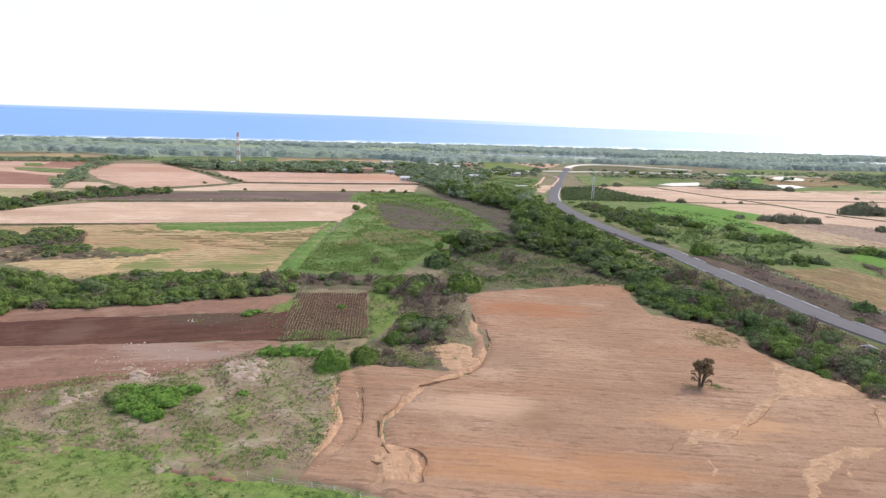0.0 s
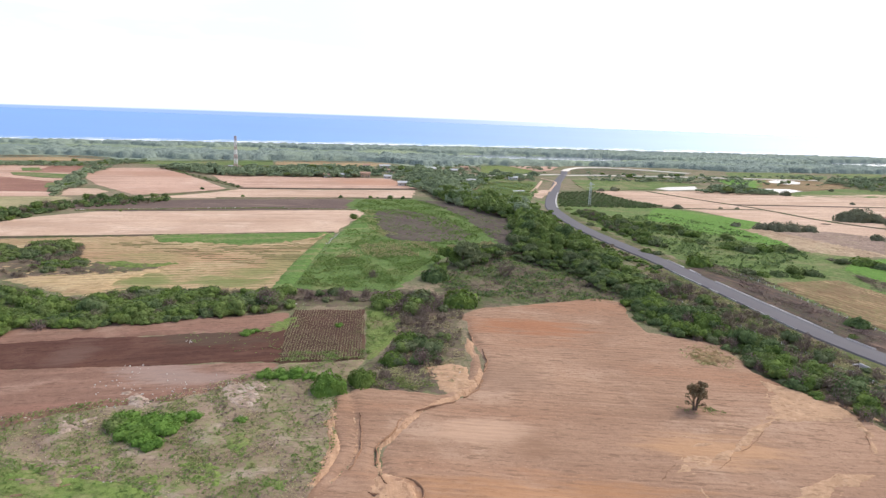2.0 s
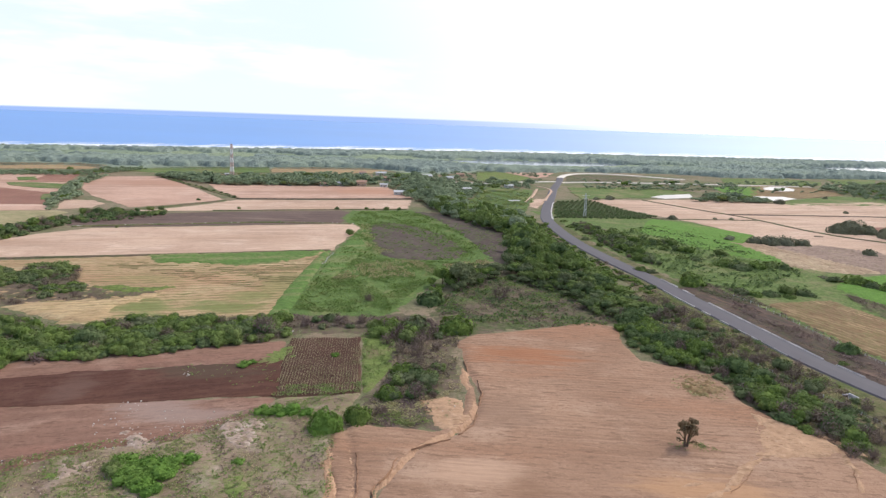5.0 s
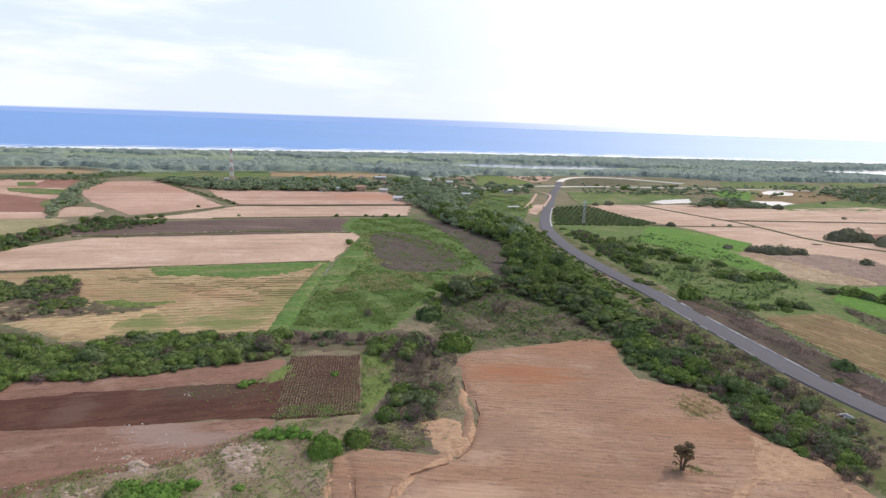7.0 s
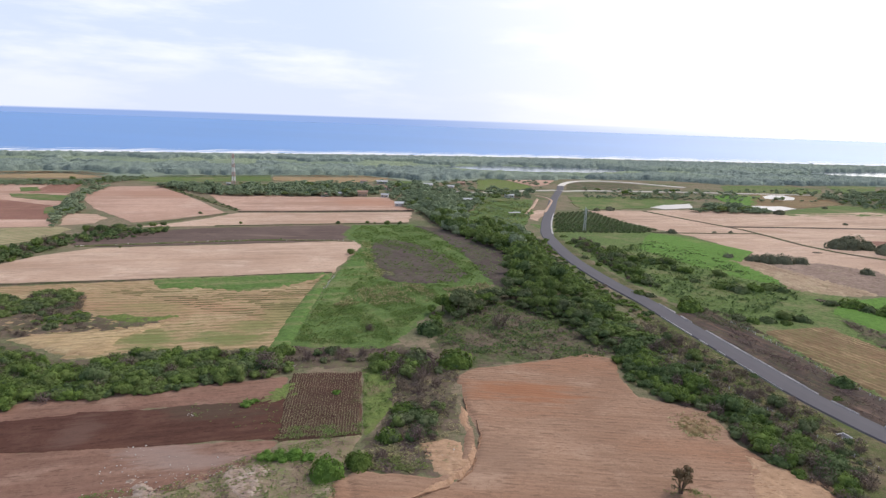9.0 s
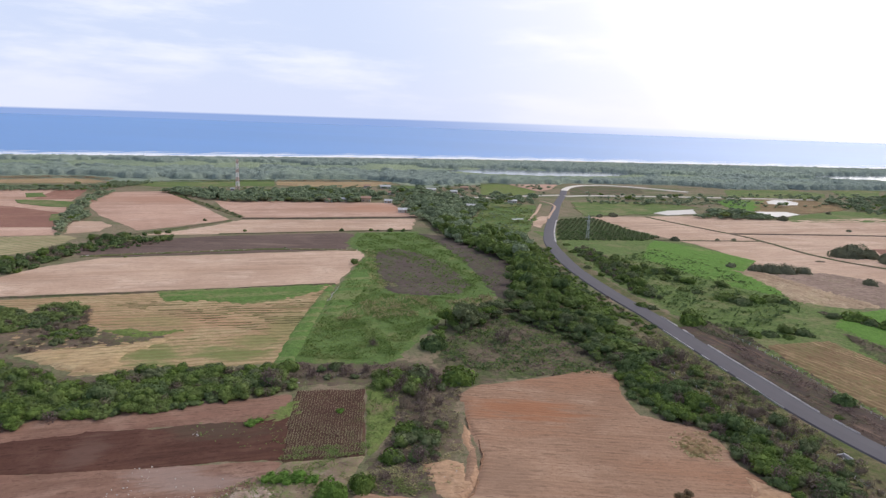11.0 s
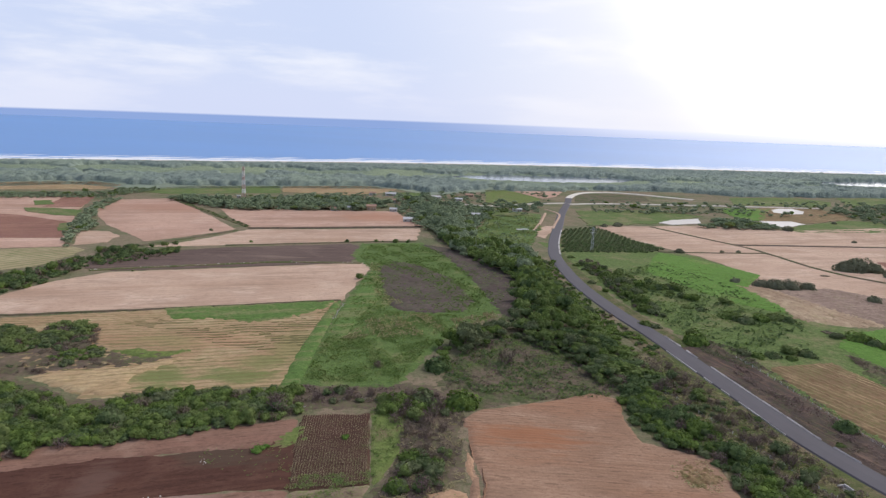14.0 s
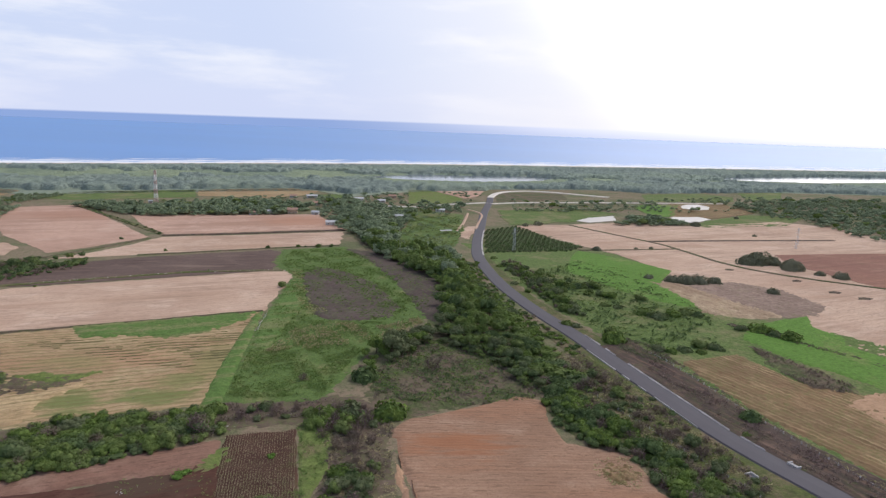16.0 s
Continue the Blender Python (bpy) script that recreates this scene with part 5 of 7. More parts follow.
wood([(-127.7, 169.1), (-120.6, 167.9), (-111.2, 166.9), (-97.8, 159.9), (-90.3, 162.2), (-87.6, 167.2), (-82.1, 172.9), (-70.4, 173.0), (-59.0, 173.9), (-49.2, 177.6), (-43.0, 179.3), (-41.0, 170.6), (-57.3, 164.9), (-76.6, 156.6), (-92.7, 151.5), (-111.8, 154.6), (-117.2, 154.0)], 2.3, GREEN, (0.8, 1.3), 63, tall=0.85)
wood([(26.9, 251.0), (41.9, 251.7), (56.4, 224.4), (57.4, 193.1), (51.6, 187.7), (44.1, 213.6), (29.2, 230.4)], 2.8, MIXED, (0.6, 0.95), 64)
wood([(-5, 204), (0, 224), (11, 236), (30, 255), (28, 238), (13, 217), (1, 200)], 3.6, MIXED, (0.8, 1.15), 7, 400, "trees along the scrubland")
wood([(-172, 212), (-155.6, 217.5), (-142.8, 216.2), (-136.6, 226), (-127.6, 224.7), (-121.6, 217.4), (-120.3, 211.3), (-125.4, 203.4), (-131.5, 198.1), (-139.5, 193.8), (-158, 192)], 2.6, GREEN, (0.85, 1.35), 8, tall=0.7)
wood([(-126.3, 189.9), (-123.5, 197), (-117.3, 202.3), (-109.7, 198.4), (-107.2, 190.9), (-115.2, 185.9)], 2.6, GREEN, (0.85, 1.3), 9, tall=0.7)
wood([(-130, 204.5), (-121.2, 216.4), (-115, 206.2), (-118, 200), (-128, 192.5)], 2.4, [(0.15, "shrub", "leaf_deep"), (0.85, "thicket", "leaf_dry")], (0.7, 1.0), 61, tall=0.7)
wood([(-133.8, 185.3), (-113.8, 186.5), (-102.7, 191.8), (-97, 197), (-99.5, 189), (-119.7, 179.2), (-134, 177)], 2.8, [(0.2, "shrub", "leaf_deep"), (0.8, "thicket", "leaf_dry")], (0.4, 0.8), 62)
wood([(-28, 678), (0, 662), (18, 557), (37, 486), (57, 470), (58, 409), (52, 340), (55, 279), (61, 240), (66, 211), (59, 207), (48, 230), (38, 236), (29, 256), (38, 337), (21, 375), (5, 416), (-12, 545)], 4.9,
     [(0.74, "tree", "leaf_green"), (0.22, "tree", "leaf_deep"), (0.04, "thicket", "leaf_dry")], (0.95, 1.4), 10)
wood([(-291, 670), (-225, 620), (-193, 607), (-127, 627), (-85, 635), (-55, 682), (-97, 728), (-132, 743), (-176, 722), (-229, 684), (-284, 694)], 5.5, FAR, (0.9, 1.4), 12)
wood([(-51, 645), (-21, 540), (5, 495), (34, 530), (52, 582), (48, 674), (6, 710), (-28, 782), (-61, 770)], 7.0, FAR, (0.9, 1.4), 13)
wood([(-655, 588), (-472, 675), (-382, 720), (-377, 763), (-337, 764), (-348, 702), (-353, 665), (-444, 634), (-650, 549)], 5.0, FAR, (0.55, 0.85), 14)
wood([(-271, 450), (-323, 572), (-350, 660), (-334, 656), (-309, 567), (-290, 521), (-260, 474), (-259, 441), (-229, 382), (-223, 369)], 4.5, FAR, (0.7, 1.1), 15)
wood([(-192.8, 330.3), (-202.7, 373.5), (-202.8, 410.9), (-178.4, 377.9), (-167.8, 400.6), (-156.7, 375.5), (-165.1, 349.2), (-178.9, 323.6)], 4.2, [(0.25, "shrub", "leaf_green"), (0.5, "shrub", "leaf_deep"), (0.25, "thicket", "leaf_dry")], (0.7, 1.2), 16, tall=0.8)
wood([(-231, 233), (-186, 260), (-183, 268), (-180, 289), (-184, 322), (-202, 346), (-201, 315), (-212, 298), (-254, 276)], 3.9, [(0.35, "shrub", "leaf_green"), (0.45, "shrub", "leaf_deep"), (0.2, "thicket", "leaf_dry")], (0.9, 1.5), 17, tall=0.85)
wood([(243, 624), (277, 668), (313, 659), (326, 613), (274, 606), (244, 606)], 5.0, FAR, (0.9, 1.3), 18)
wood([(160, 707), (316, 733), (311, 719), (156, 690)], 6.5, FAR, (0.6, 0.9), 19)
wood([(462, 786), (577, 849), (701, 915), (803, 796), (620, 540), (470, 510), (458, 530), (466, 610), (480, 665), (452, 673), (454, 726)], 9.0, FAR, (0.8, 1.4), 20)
COAST_EDGE = [(-1100, 700), (-700, 730), (-545, 792), (-524, 814), (-457, 843), (-400, 818), (-340, 820), (-222, 868), (-161, 895), (-104, 908), (-60, 880), (-30, 845), (10, 870), (58, 925), (100, 905), (165, 930), (190, 955), (259, 972), (357, 985), (420, 940), (520, 965),
              (600, 985), (700, 1020), (1100, 990), (1700, 1150), (2000, 1790), (1600, 1690), (1300, 1635), (900, 1575), (570, 1522), (277, 1470), (10, 1405), (-232, 1333), (-445, 1245), (-640, 1175), (-800, 1105), (-1100, 975)]
LAGOONS = ([(-32, 1122), (94, 1212), (275, 1231), (365, 1212), (302, 1112), (197, 1068), (84, 1067)], [(684, 1258), (760, 1337), (996, 1438), (1287, 1492), (1577, 1553), (1443, 1402), (1131, 1289), (922, 1224), (821, 1230)])


def closed_canopy(name, trees, mat, label):
    """A closed leaf canopy: the upper hull of many rounded crowns (x, y, radius, height)."""
    dx, dy = 3.8, 3.4
    xs, ys = np.arange(-1110, 2020, dx), np.arange(690, 1800, dy)
    h = np.zeros((len(ys), len(xs)))
    for x, y, r, tall in trees:
        i0, i1 = np.searchsorted(xs, (x - r, x + r))
        j0, j1 = np.searchsorted(ys, (y - r, y + r))
        a, b = np.meshgrid(xs[i0:i1], ys[j0:j1])
        bulge = np.sqrt(np.clip(1 - ((a - x) ** 2 + (b - y) ** 2) / r**2, 0, 1))
        h[j0:j1, i0:i1] = np.maximum(h[j0:j1, i0:i1], tall * (0.55 * (bulge > 0) + 0.45 * bulge))
    x, y = np.meshgrid(xs, ys)
    g = np.random.default_rng(9)
    h = np.where(h > 0, h * g.uniform(0.9, 1.08, h.shape), -0.4)
    index = np.arange(x.size).reshape(x.shape)
    up = h > 0
    keep = up[:-1, :-1] | up[1:, 1:] | up[:-1, 1:] | up[1:, :-1]
    faces = np.stack([index[:-1, :-1], index[:-1, 1:], index[1:, 1:], index[1:, :-1]], -1)[keep]
    used, faces = np.unique(faces, return_inverse=True)
    v = np.stack([x + g.uniform(-1.2, 1.2, x.shape), y + g.uniform(-1, 1, y.shape), h + land(x, y)], -1).reshape(-1, 3)[used]
    tagged(raw(name, v, faces.reshape(-1, 4), mat, smooth=True), label, "woodland", kind="stuff")


def coast_wood():
    """The belt of mangrove behind the beach, with a lower marsh in its middle, open over the lagoons."""
    g = np.random.default_rng(30)
    at = spots(COAST_EDGE, 7.5, g)
    for lagoon in LAGOONS:
        at = at[~inside(lagoon, at[:, 0], at[:, 1])]
    line = np.asarray(SHORE, float)
    away = np.interp(at[:, 0], line[:, 0], line[:, 1]) - at[:, 1]
    mid = np.interp(at[:, 0], [-1100, 0, 400, 2000], [190, 330, 430, 500])
    width = np.interp(at[:, 0], [-1100, -300, 100, 500, 2000], [70, 90, 70, 20, 12])
    low = np.abs(away - mid + 45 * lumps(at[:, 0], at[:, 1], 90, 1.0)) < width * (1 + 0.5 * lumps(at[:, 0], at[:, 1], 60, 2.0))
    gap = lumps(at[:, 0], at[:, 1], 55, 3.0) < -0.55
    for lagoon in LAGOONS:
        low |= inside([(x, y - 95) for x, y in lagoon], at[:, 0], at[:, 1]) | inside([(x, y - 45) for x, y in lagoon], at[:, 0], at[:, 1])
    tall, marsh = [], []
    for (x, y), is_low, open_ground, near_beach in zip(at, low, gap, away < 110):
        if is_low:
            marsh.append((x, y, g.uniform(4.5, 7.5), g.uniform(1.2, 2.6)))
        elif not (open_ground and g.uniform() < 0.7):
            tall.append((x, y, g.uniform(4.0, 7.5), g.uniform(4.6, 8.6) * (0.6 if near_beach else 1.0)))
    closed_canopy("coastal_woodland", tall, "mangrove", "mangrove belt behind the beach, its green paled for haze")
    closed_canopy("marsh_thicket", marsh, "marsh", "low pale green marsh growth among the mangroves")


coast_wood()


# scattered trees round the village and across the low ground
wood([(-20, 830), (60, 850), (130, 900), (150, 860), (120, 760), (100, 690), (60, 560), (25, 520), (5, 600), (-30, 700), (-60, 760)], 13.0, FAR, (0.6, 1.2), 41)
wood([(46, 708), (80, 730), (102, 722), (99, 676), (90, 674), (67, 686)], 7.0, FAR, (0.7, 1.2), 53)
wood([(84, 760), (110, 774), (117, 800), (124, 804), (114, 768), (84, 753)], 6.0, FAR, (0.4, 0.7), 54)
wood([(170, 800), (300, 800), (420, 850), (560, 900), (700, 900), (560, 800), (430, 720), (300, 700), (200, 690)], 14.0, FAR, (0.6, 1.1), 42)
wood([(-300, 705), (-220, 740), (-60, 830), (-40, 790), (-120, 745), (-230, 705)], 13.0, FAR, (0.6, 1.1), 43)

wood([(50, 402), (64, 402), (61, 341), (65, 283), (71, 243), (72, 222), (68, 214), (60, 245), (54, 280), (50, 335)], 3.2, GREEN, (1.0, 1.6), 45, tall=0.6)
wood([(84, 400), (95, 400), (97, 340), (100, 292), (95, 262), (89, 270), (84, 330)], 4.0, [(0.5, "shrub", "leaf_green"), (0.3, "shrub", "leaf_deep"), (0.2, "thicket", "leaf_dry")], (0.8, 1.5), 46)
wood([(83, 390), (101, 378), (112, 352), (126, 326), (123, 305), (98, 306), (86, 303), (84, 340)], 7.0, GREEN, (0.7, 1.5), 49)
wood([(162, 737), (196, 758), (227, 742), (282, 778), (321, 760), (282, 770), (227, 734), (196, 750)], 5.0, FAR, (0.6, 0.9), 50)
wood([(63, 402), (69, 402), (66, 341), (70, 283), (77, 245), (81, 224), (77, 216), (70, 245), (64, 283), (60, 341)], 2.6, GREEN, (0.5, 0.9), 52, tall=0.7)
wood([(70, 192), (79, 214), (88, 180), (96, 142), (100, 118), (90, 122), (80, 152)], 3.3, [(0.22, "shrub", "leaf_green"), (0.28, "shrub", "leaf_deep"), (0.5, "thicket", "leaf_dry")], (0.45, 1.0), 47)
wood([(50, 212), (58, 232), (69, 216), (74, 200), (73, 184), (69, 180), (64, 194), (56, 192)], 3.0, GREEN, (1.0, 1.6), 51, tall=0.65)



# ---- single plants ----
def stand(kind, leafy, x, y, radius, seed, tall=1.0, label="", group=""):
    """One plant of a given crown radius in metres."""
    unit = {"shrub": 2.1, "tree": 2.9, "thicket": 2.0, "bush": 2.8, "dome": 2.5, "big_dome": 2.5, "fruit": 2.8}[kind]
    s = radius / unit
    g = random.Random(seed)
    m = Matrix.Translation((x, y, float(land(x, y)))) @ Matrix.Rotation(g.uniform(0, 6.28), 4, "Z") @ Matrix.Diagonal((s, s, s * tall, 1))
    return plant(kind, seed % len(KINDS[kind]), leafy, m, label, group)


PASTURE_BUSHES = [(90, 365, 4.1), (93.5, 347, 4.5), (98, 340, 4.5), (104, 333, 4.7), (111, 328, 5.3), (120, 329, 4.7), (122, 306, 4.2), (113, 289, 2.8), (118, 285, 2.8), (136, 301, 4.2), (127, 275, 5),
                  (131, 269, 4.9), (140, 273, 4.5), (148, 276, 4.6), (152, 273, 3.4), (100, 244, 4.9), (84.5, 258, 3), (88, 255, 2.5)]
ROAD_BUSHES = [(112, 227, 3.3), (116, 225, 2.8), (122, 226, 3.3), (131, 231, 4.2), (136, 229, 3.7), (128, 224, 2.4), (161, 253, 3), (169, 251, 5.5), (172, 245, 4), (176, 240, 5), (115, 171, 2.5),
               (81, 386, 2.8), (83, 372, 2.7), (83, 416, 2.7), (79, 335, 2.5), (82, 316, 2.4), (89, 470, 2.6)]
FIELD_BUSHES = [(175, 347, 4.5), (181, 343, 5.9), (189, 342, 6), (199, 343, 4.6), (219, 318, 3.8), (259, 408, 7.5), (268, 409, 10), (276, 406, 6.5), (278, 388, 8), (285, 370, 3.3), (292, 360, 5), (164, 354, 3.2), (171, 463, 3.5),
                (206, 472, 1.8), (220, 476, 1.9), (328, 613, 5.5), (407, 673, 2.8), (355, 554, 2.3), (147, 592, 3.3), (161, 599, 4.4)]
EDGE_TREES = [(-133, 433, 1.6), (-70, 451, 2), (-50, 459, 1.7), (-45, 460, 1.2), (-36, 460, 2.9), (-27, 462, 2.1), (-43, 321, 2.6), (-88, 360, 1), (-157, 315, 1), (-179, 484, 1.8), (-200, 366, 3.4),
              (-193, 368, 4.1), (-187, 377, 3.8), (-184, 395, 2), (-179, 402, 2.4), (-175, 409, 2.4)]
for n, (x, y, r) in enumerate(PASTURE_BUSHES):
    stand(("dome", "bush")[n % 3 == 0], ("leaf_green", "leaf_deep")[n % 3 > 1], x, y, r, n, 0.85, "spreading green bush in the rough pasture", "pasture bushes")
for n, (x, y, r) in enumerate(ROAD_BUSHES):
    stand(("dome", "bush")[n % 3 == 0], ("leaf_deep", "leaf_green")[n % 2], x, y, r, n + 40, 0.85, "dense green bush on the grassland beside the road", "roadside bushes")
for n, (x, y, r) in enumerate(FIELD_BUSHES):
    stand("big_dome" if r > 4.4 else "dome", "leaf_olive", x, y, r, n + 80, 1.2, "dense rounded grey-green bush in the bare field", "bushes in the bare field")
for n, (x, y, r) in enumerate(EDGE_TREES):
    stand("bush", ("leaf_green", "leaf_deep")[n % 2], x, y, r, n + 120, 1.2, "small round tree on the edge of a ploughed field", "trees on the field edges")
for n in range(17):
    t = n / 16
    stand("bush", "leaf_deep", -284 + 125 * t + 2 * math.sin(n * 5), 671 - 160 * t, 1.7 + 0.9 * math.sin(n * 3.1) ** 2, n + 150, 1.0, "small tree in a row along a field ditch", "trees along the ditch")

stand("big_dome", "leaf_bright", -19.6, 112.8, 3.5, 12, 1.6, "bright green round tree at the corner of the ploughed field")
stand("big_dome", "leaf_green", -13.9, 117, 3, 9, 1.4, "green round tree beside the seedling plot")
for n, (x, y, r) in enumerate([(-51, 95.5, 1.8), (-46.3, 92.4, 2), (-43.3, 91, 1.9), (-42.6, 94.4, 2), (-41.5, 98, 1.8), (-45.3, 97.6, 2), (-49.9, 97.8, 1.9), (-39.7, 99.7, 1.4), (-47.8, 94.8, 1.7), (-45, 94.5, 1.9), (-47.5, 96.5, 1.8)]):
    stand("shrub", "leaf_bright" if n else "leaf_green", x, y, r * 1.35, n, 0.8, "bright green shrub on the stony waste ground", "shrubs on the waste ground")
for n, (x, y, r) in enumerate([(-32, 99.6, 1.3), (-32.1, 118, 2.3), (-29.6, 118.4, 2.5), (-26.9, 119, 2.4), (-24.6, 118.6, 1.8), (-23.5, 150, 1.3), (-43.1, 141.6, 1.8), (-41.8, 143.3, 1.2), (73.6, 154.6, 2)]):
    stand("shrub", "leaf_bright", x, y, r, n + 20, 0.75, "low green shrub on tilled soil", "low shrubs on the tilled plots")
for n, (x, y, r) in enumerate([(-43.9, 162.5, 3.6), (-35, 171, 2.2), (-26, 173, 2.4), (-20, 176, 2), (-12, 160, 2.2), (-8, 154, 2.4), (-4, 158, 2), (1, 156, 2), (-52, 158, 2.2)]):
    stand("thicket", "leaf_dry", x, y, r, n, 1.2, "leafless purple-grey thorn bush", "thorn bushes")
for n, (x, y, r) in enumerate([(-33, 175, 1.8), (-30, 170, 1.5), (-23, 171, 1.5), (-45, 171, 2.3), (-6, 168, 1.8), (2, 166, 1.9), (6, 170, 1.6)]):
    stand("shrub", "leaf_deep", x, y, r, n + 3, 0.95, "dusty green shrub on stony ground", "shrubs on the stony strip")


for n, (x, y, r) in enumerate([(-9.1, 128.2, 2.6), (-3, 130.9, 2.4), (-6.6, 141.1, 2.8), (-3.3, 139.6, 2.5), (-11.4, 171, 3.9), (-4.5, 172.2, 4.3), (6.4, 172.7, 4.8), (-1, 198.7, 4.3), (-42.4, 175.4, 3.1), (-29, 177.2, 2.3), (-16.2, 173, 2.4),
                               (114.2, 167.9, 3.2), (97.5, 236.5, 4.6), (91, 172, 1.4), (107, 158.5, 1.2), (89.4, 182, 1.1)]):
    stand("dome", ("leaf_green", "leaf_deep")[n % 2], x, y, r * 1.1, n + 7, 1.1, "rounded leafy bush among brown brush", "bushes among the brush")
for n, (x, y, r) in enumerate([(-45, 164.2, 3.7), (-3.3, 158.9, 3.1), (-3.8, 152.4, 2.8), (-9.9, 120.3, 1.6), (-20.4, 197.2, 2.2), (21.9, 206.9, 4.2), (0.2, 168, 2.6), (71, 190, 3.6), (70.9, 202.5, 3.8), (88.1, 147.1, 2.7), (76.3, 161.4, 2.8), (89.4, 130.1, 2.1),
                               (63.5, 184.9, 2.6), (80, 170, 2.4), (84, 158, 2.2)]):
    stand("thicket", "leaf_dry", x, y, r, n + 2, 1.1, "leafless purple-grey thorn bush", "thorn bushes")


def branching_cactus(x, y):
    """The lone plant of the ploughed field: several stems that fork into stubby upright arms."""
    g = np.random.default_rng(5)
    root = tagged(new("cactus_tree"), "branching brown-green cactus tree alone on the ploughed field", "cactus")
    for n in range(4):
        a = n * 1.6 + 0.4
        foot = np.array([math.cos(a) * 0.25, math.sin(a) * 0.25, -0.1])
        top = foot + (math.cos(a) * 0.35, math.sin(a) * 0.35, 2.7 + 0.6 * g.uniform())
        raw("trunk", *tube(foot, top, 0.24, 0.16, 7), "bark", root)
        pieces, pads = [], []
        for _ in range(6):
            b, out = a + g.normal(0, 0.8), g.uniform(0.15, 0.7)
            elbow = top + (math.cos(b) * out, math.sin(b) * out, g.uniform(-0.7, 1.2))
            tip = elbow + (math.cos(b) * 0.25, math.sin(b) * 0.25, g.uniform(0.5, 1.5))
            tip[2] = min(tip[2], 6.0)
            pieces += [tube(top - (0, 0, g.uniform(0, 1.3)), elbow, 0.15, 0.12, 5), tube(elbow, tip, 0.13, 0.09, 5)]
            d = g.normal(0, 1, (46, 3))
            d /= np.linalg.norm(d, axis=1)[:, None]
            pads.append(tufts(g, tip + d * (0.55, 0.55, 0.5) * g.uniform(0.5, 1.1, (46, 1)), d, 0.22))
        raw("branch", *join(pieces), "leaf_cactus", root)
        raw("foliage", *join(pads), "leaf_cactus", root, "brownish green tufts")
    for _ in range(3):
        b = g.uniform(0, 6.28)
        start = np.array([math.cos(b) * 0.5, math.sin(b) * 0.5, 1.2])
        end = start + (math.cos(b) * 1.6, math.sin(b) * 1.6, 0.8)
        raw("branch", *tube(start, end, 0.14, 0.08, 5), "leaf_cactus", root)
        d = g.normal(0, 1, (26, 3))
        d /= np.linalg.norm(d, axis=1)[:, None]
        raw("foliage", *tufts(g, end + d * (0.45, 0.45, 0.4), d, 0.18), "leaf_cactus", root, "brownish green tufts")
    root.location = (x, y, float(land(x, y)) + 0.25)


branching_cactus(48.1, 111.4)


def orchard():
    """Young fruit trees in straight rows."""
    outline = [(102, 562), (138, 588), (164, 475), (148, 455), (83, 442)]
    g = np.random.default_rng(77)
    made = []
    for i in range(-40, 40):
        for j in range(-40, 40):
            x, y = 120 + i * 3.4 + j * 1.0, 510 + j * 3.1 - i * 1.4
            if bool(inside(outline, np.array(x), np.array(y))):
                made.append((x + g.normal(0, 0.25), y + g.normal(0, 0.25)))
    made.sort(key=lambda q: q[1])
    rest = []
    for n, (x, y) in enumerate(made[290:]):
        v, f = KINDS["fruit"][n % 3][0]
        rest.append((v, f, x, y, n * 1.7, 0.53, 0.56))
    joined("orchard_rows", rest, "leaf_deep", "rows of young fruit trees at the back of the orchard", "orchard")
    for n, (x, y) in enumerate(made[:290]):
        tree = stand("fruit", "leaf_deep", x, y, 1.75 + 0.15 * math.sin(n * 2.3), n, 1.05, "young fruit tree in an orchard row", "orchard trees")
        tree.name, tree["category"] = "fruit_tree", "fruit tree"


orchard()


# ---- low growth, seedlings, stones ----
TUFT = tufts(np.random.default_rng(3), np.random.default_rng(4).normal(0, 0.35, (9, 3)) * (1, 1, 0.3) + (0, 0, 0.18), np.tile((0.0, 0.0, 1.0), (9, 1)), 0.24)


def low_growth(name, poly, count, mat, label, category, size=(0.5, 1.3), seed=0, clump=8.0, lift=0.0, tall=1.0):
    """Tufts scattered unevenly over an outline, as one mass."""
    g = np.random.default_rng(seed)
    p = np.asarray(poly, float)
    x, y = g.uniform(p[:, 0].min(), p[:, 0].max(), count * 4), g.uniform(p[:, 1].min(), p[:, 1].max(), count * 4)
    ok = inside(p, x, y) & (lumps(x, y, clump, seed) + g.normal(0, 0.45, x.shape) > 0.1)
    items = []
    for a, b in zip(x[ok][:count], y[ok][:count]):
        s = g.uniform(*size)
        v, f = TUFT
        items.append((v + (0, 0, lift / (s * tall)), f, a, b, g.uniform(0, 6.28), s, s * tall))
    joined(name, items, mat, label, category)


relief("rubble_patch", [(-40.5, 110.6), (-36.8, 116.5), (-30.7, 115.4), (-29.4, 105.2), (-35.3, 103.0)], "chalk", "pale crushed rubble on the waste ground", (0.5, 0.4), patchy, "rubble", 0.5, 1.2, 4.0)
relief("rubble_patch", [(-61.0, 97.4), (-55.3, 99.5), (-53.1, 94.2), (-57.5, 92.4)], "chalk", "pale crushed rubble on the waste ground", (0.5, 0.4), patchy, "rubble", 0.5, 1.2, 4.0)
relief("rubble_patch", [(-55.5, 108.9), (-48.3, 106.4), (-48.8, 101.6), (-53.1, 102.7)], "chalk", "pale crushed rubble on the waste ground", (0.5, 0.4), patchy, "rubble", 0.5, 1.2, 4.0)
WASTE = [(-75, 94), (-64, 101), (-57, 105), (-48, 107), (-36, 119), (-18, 130), (-18, 113), (-15, 93), (-17, 78), (-34, 77), (-45, 81), (-62, 83)]
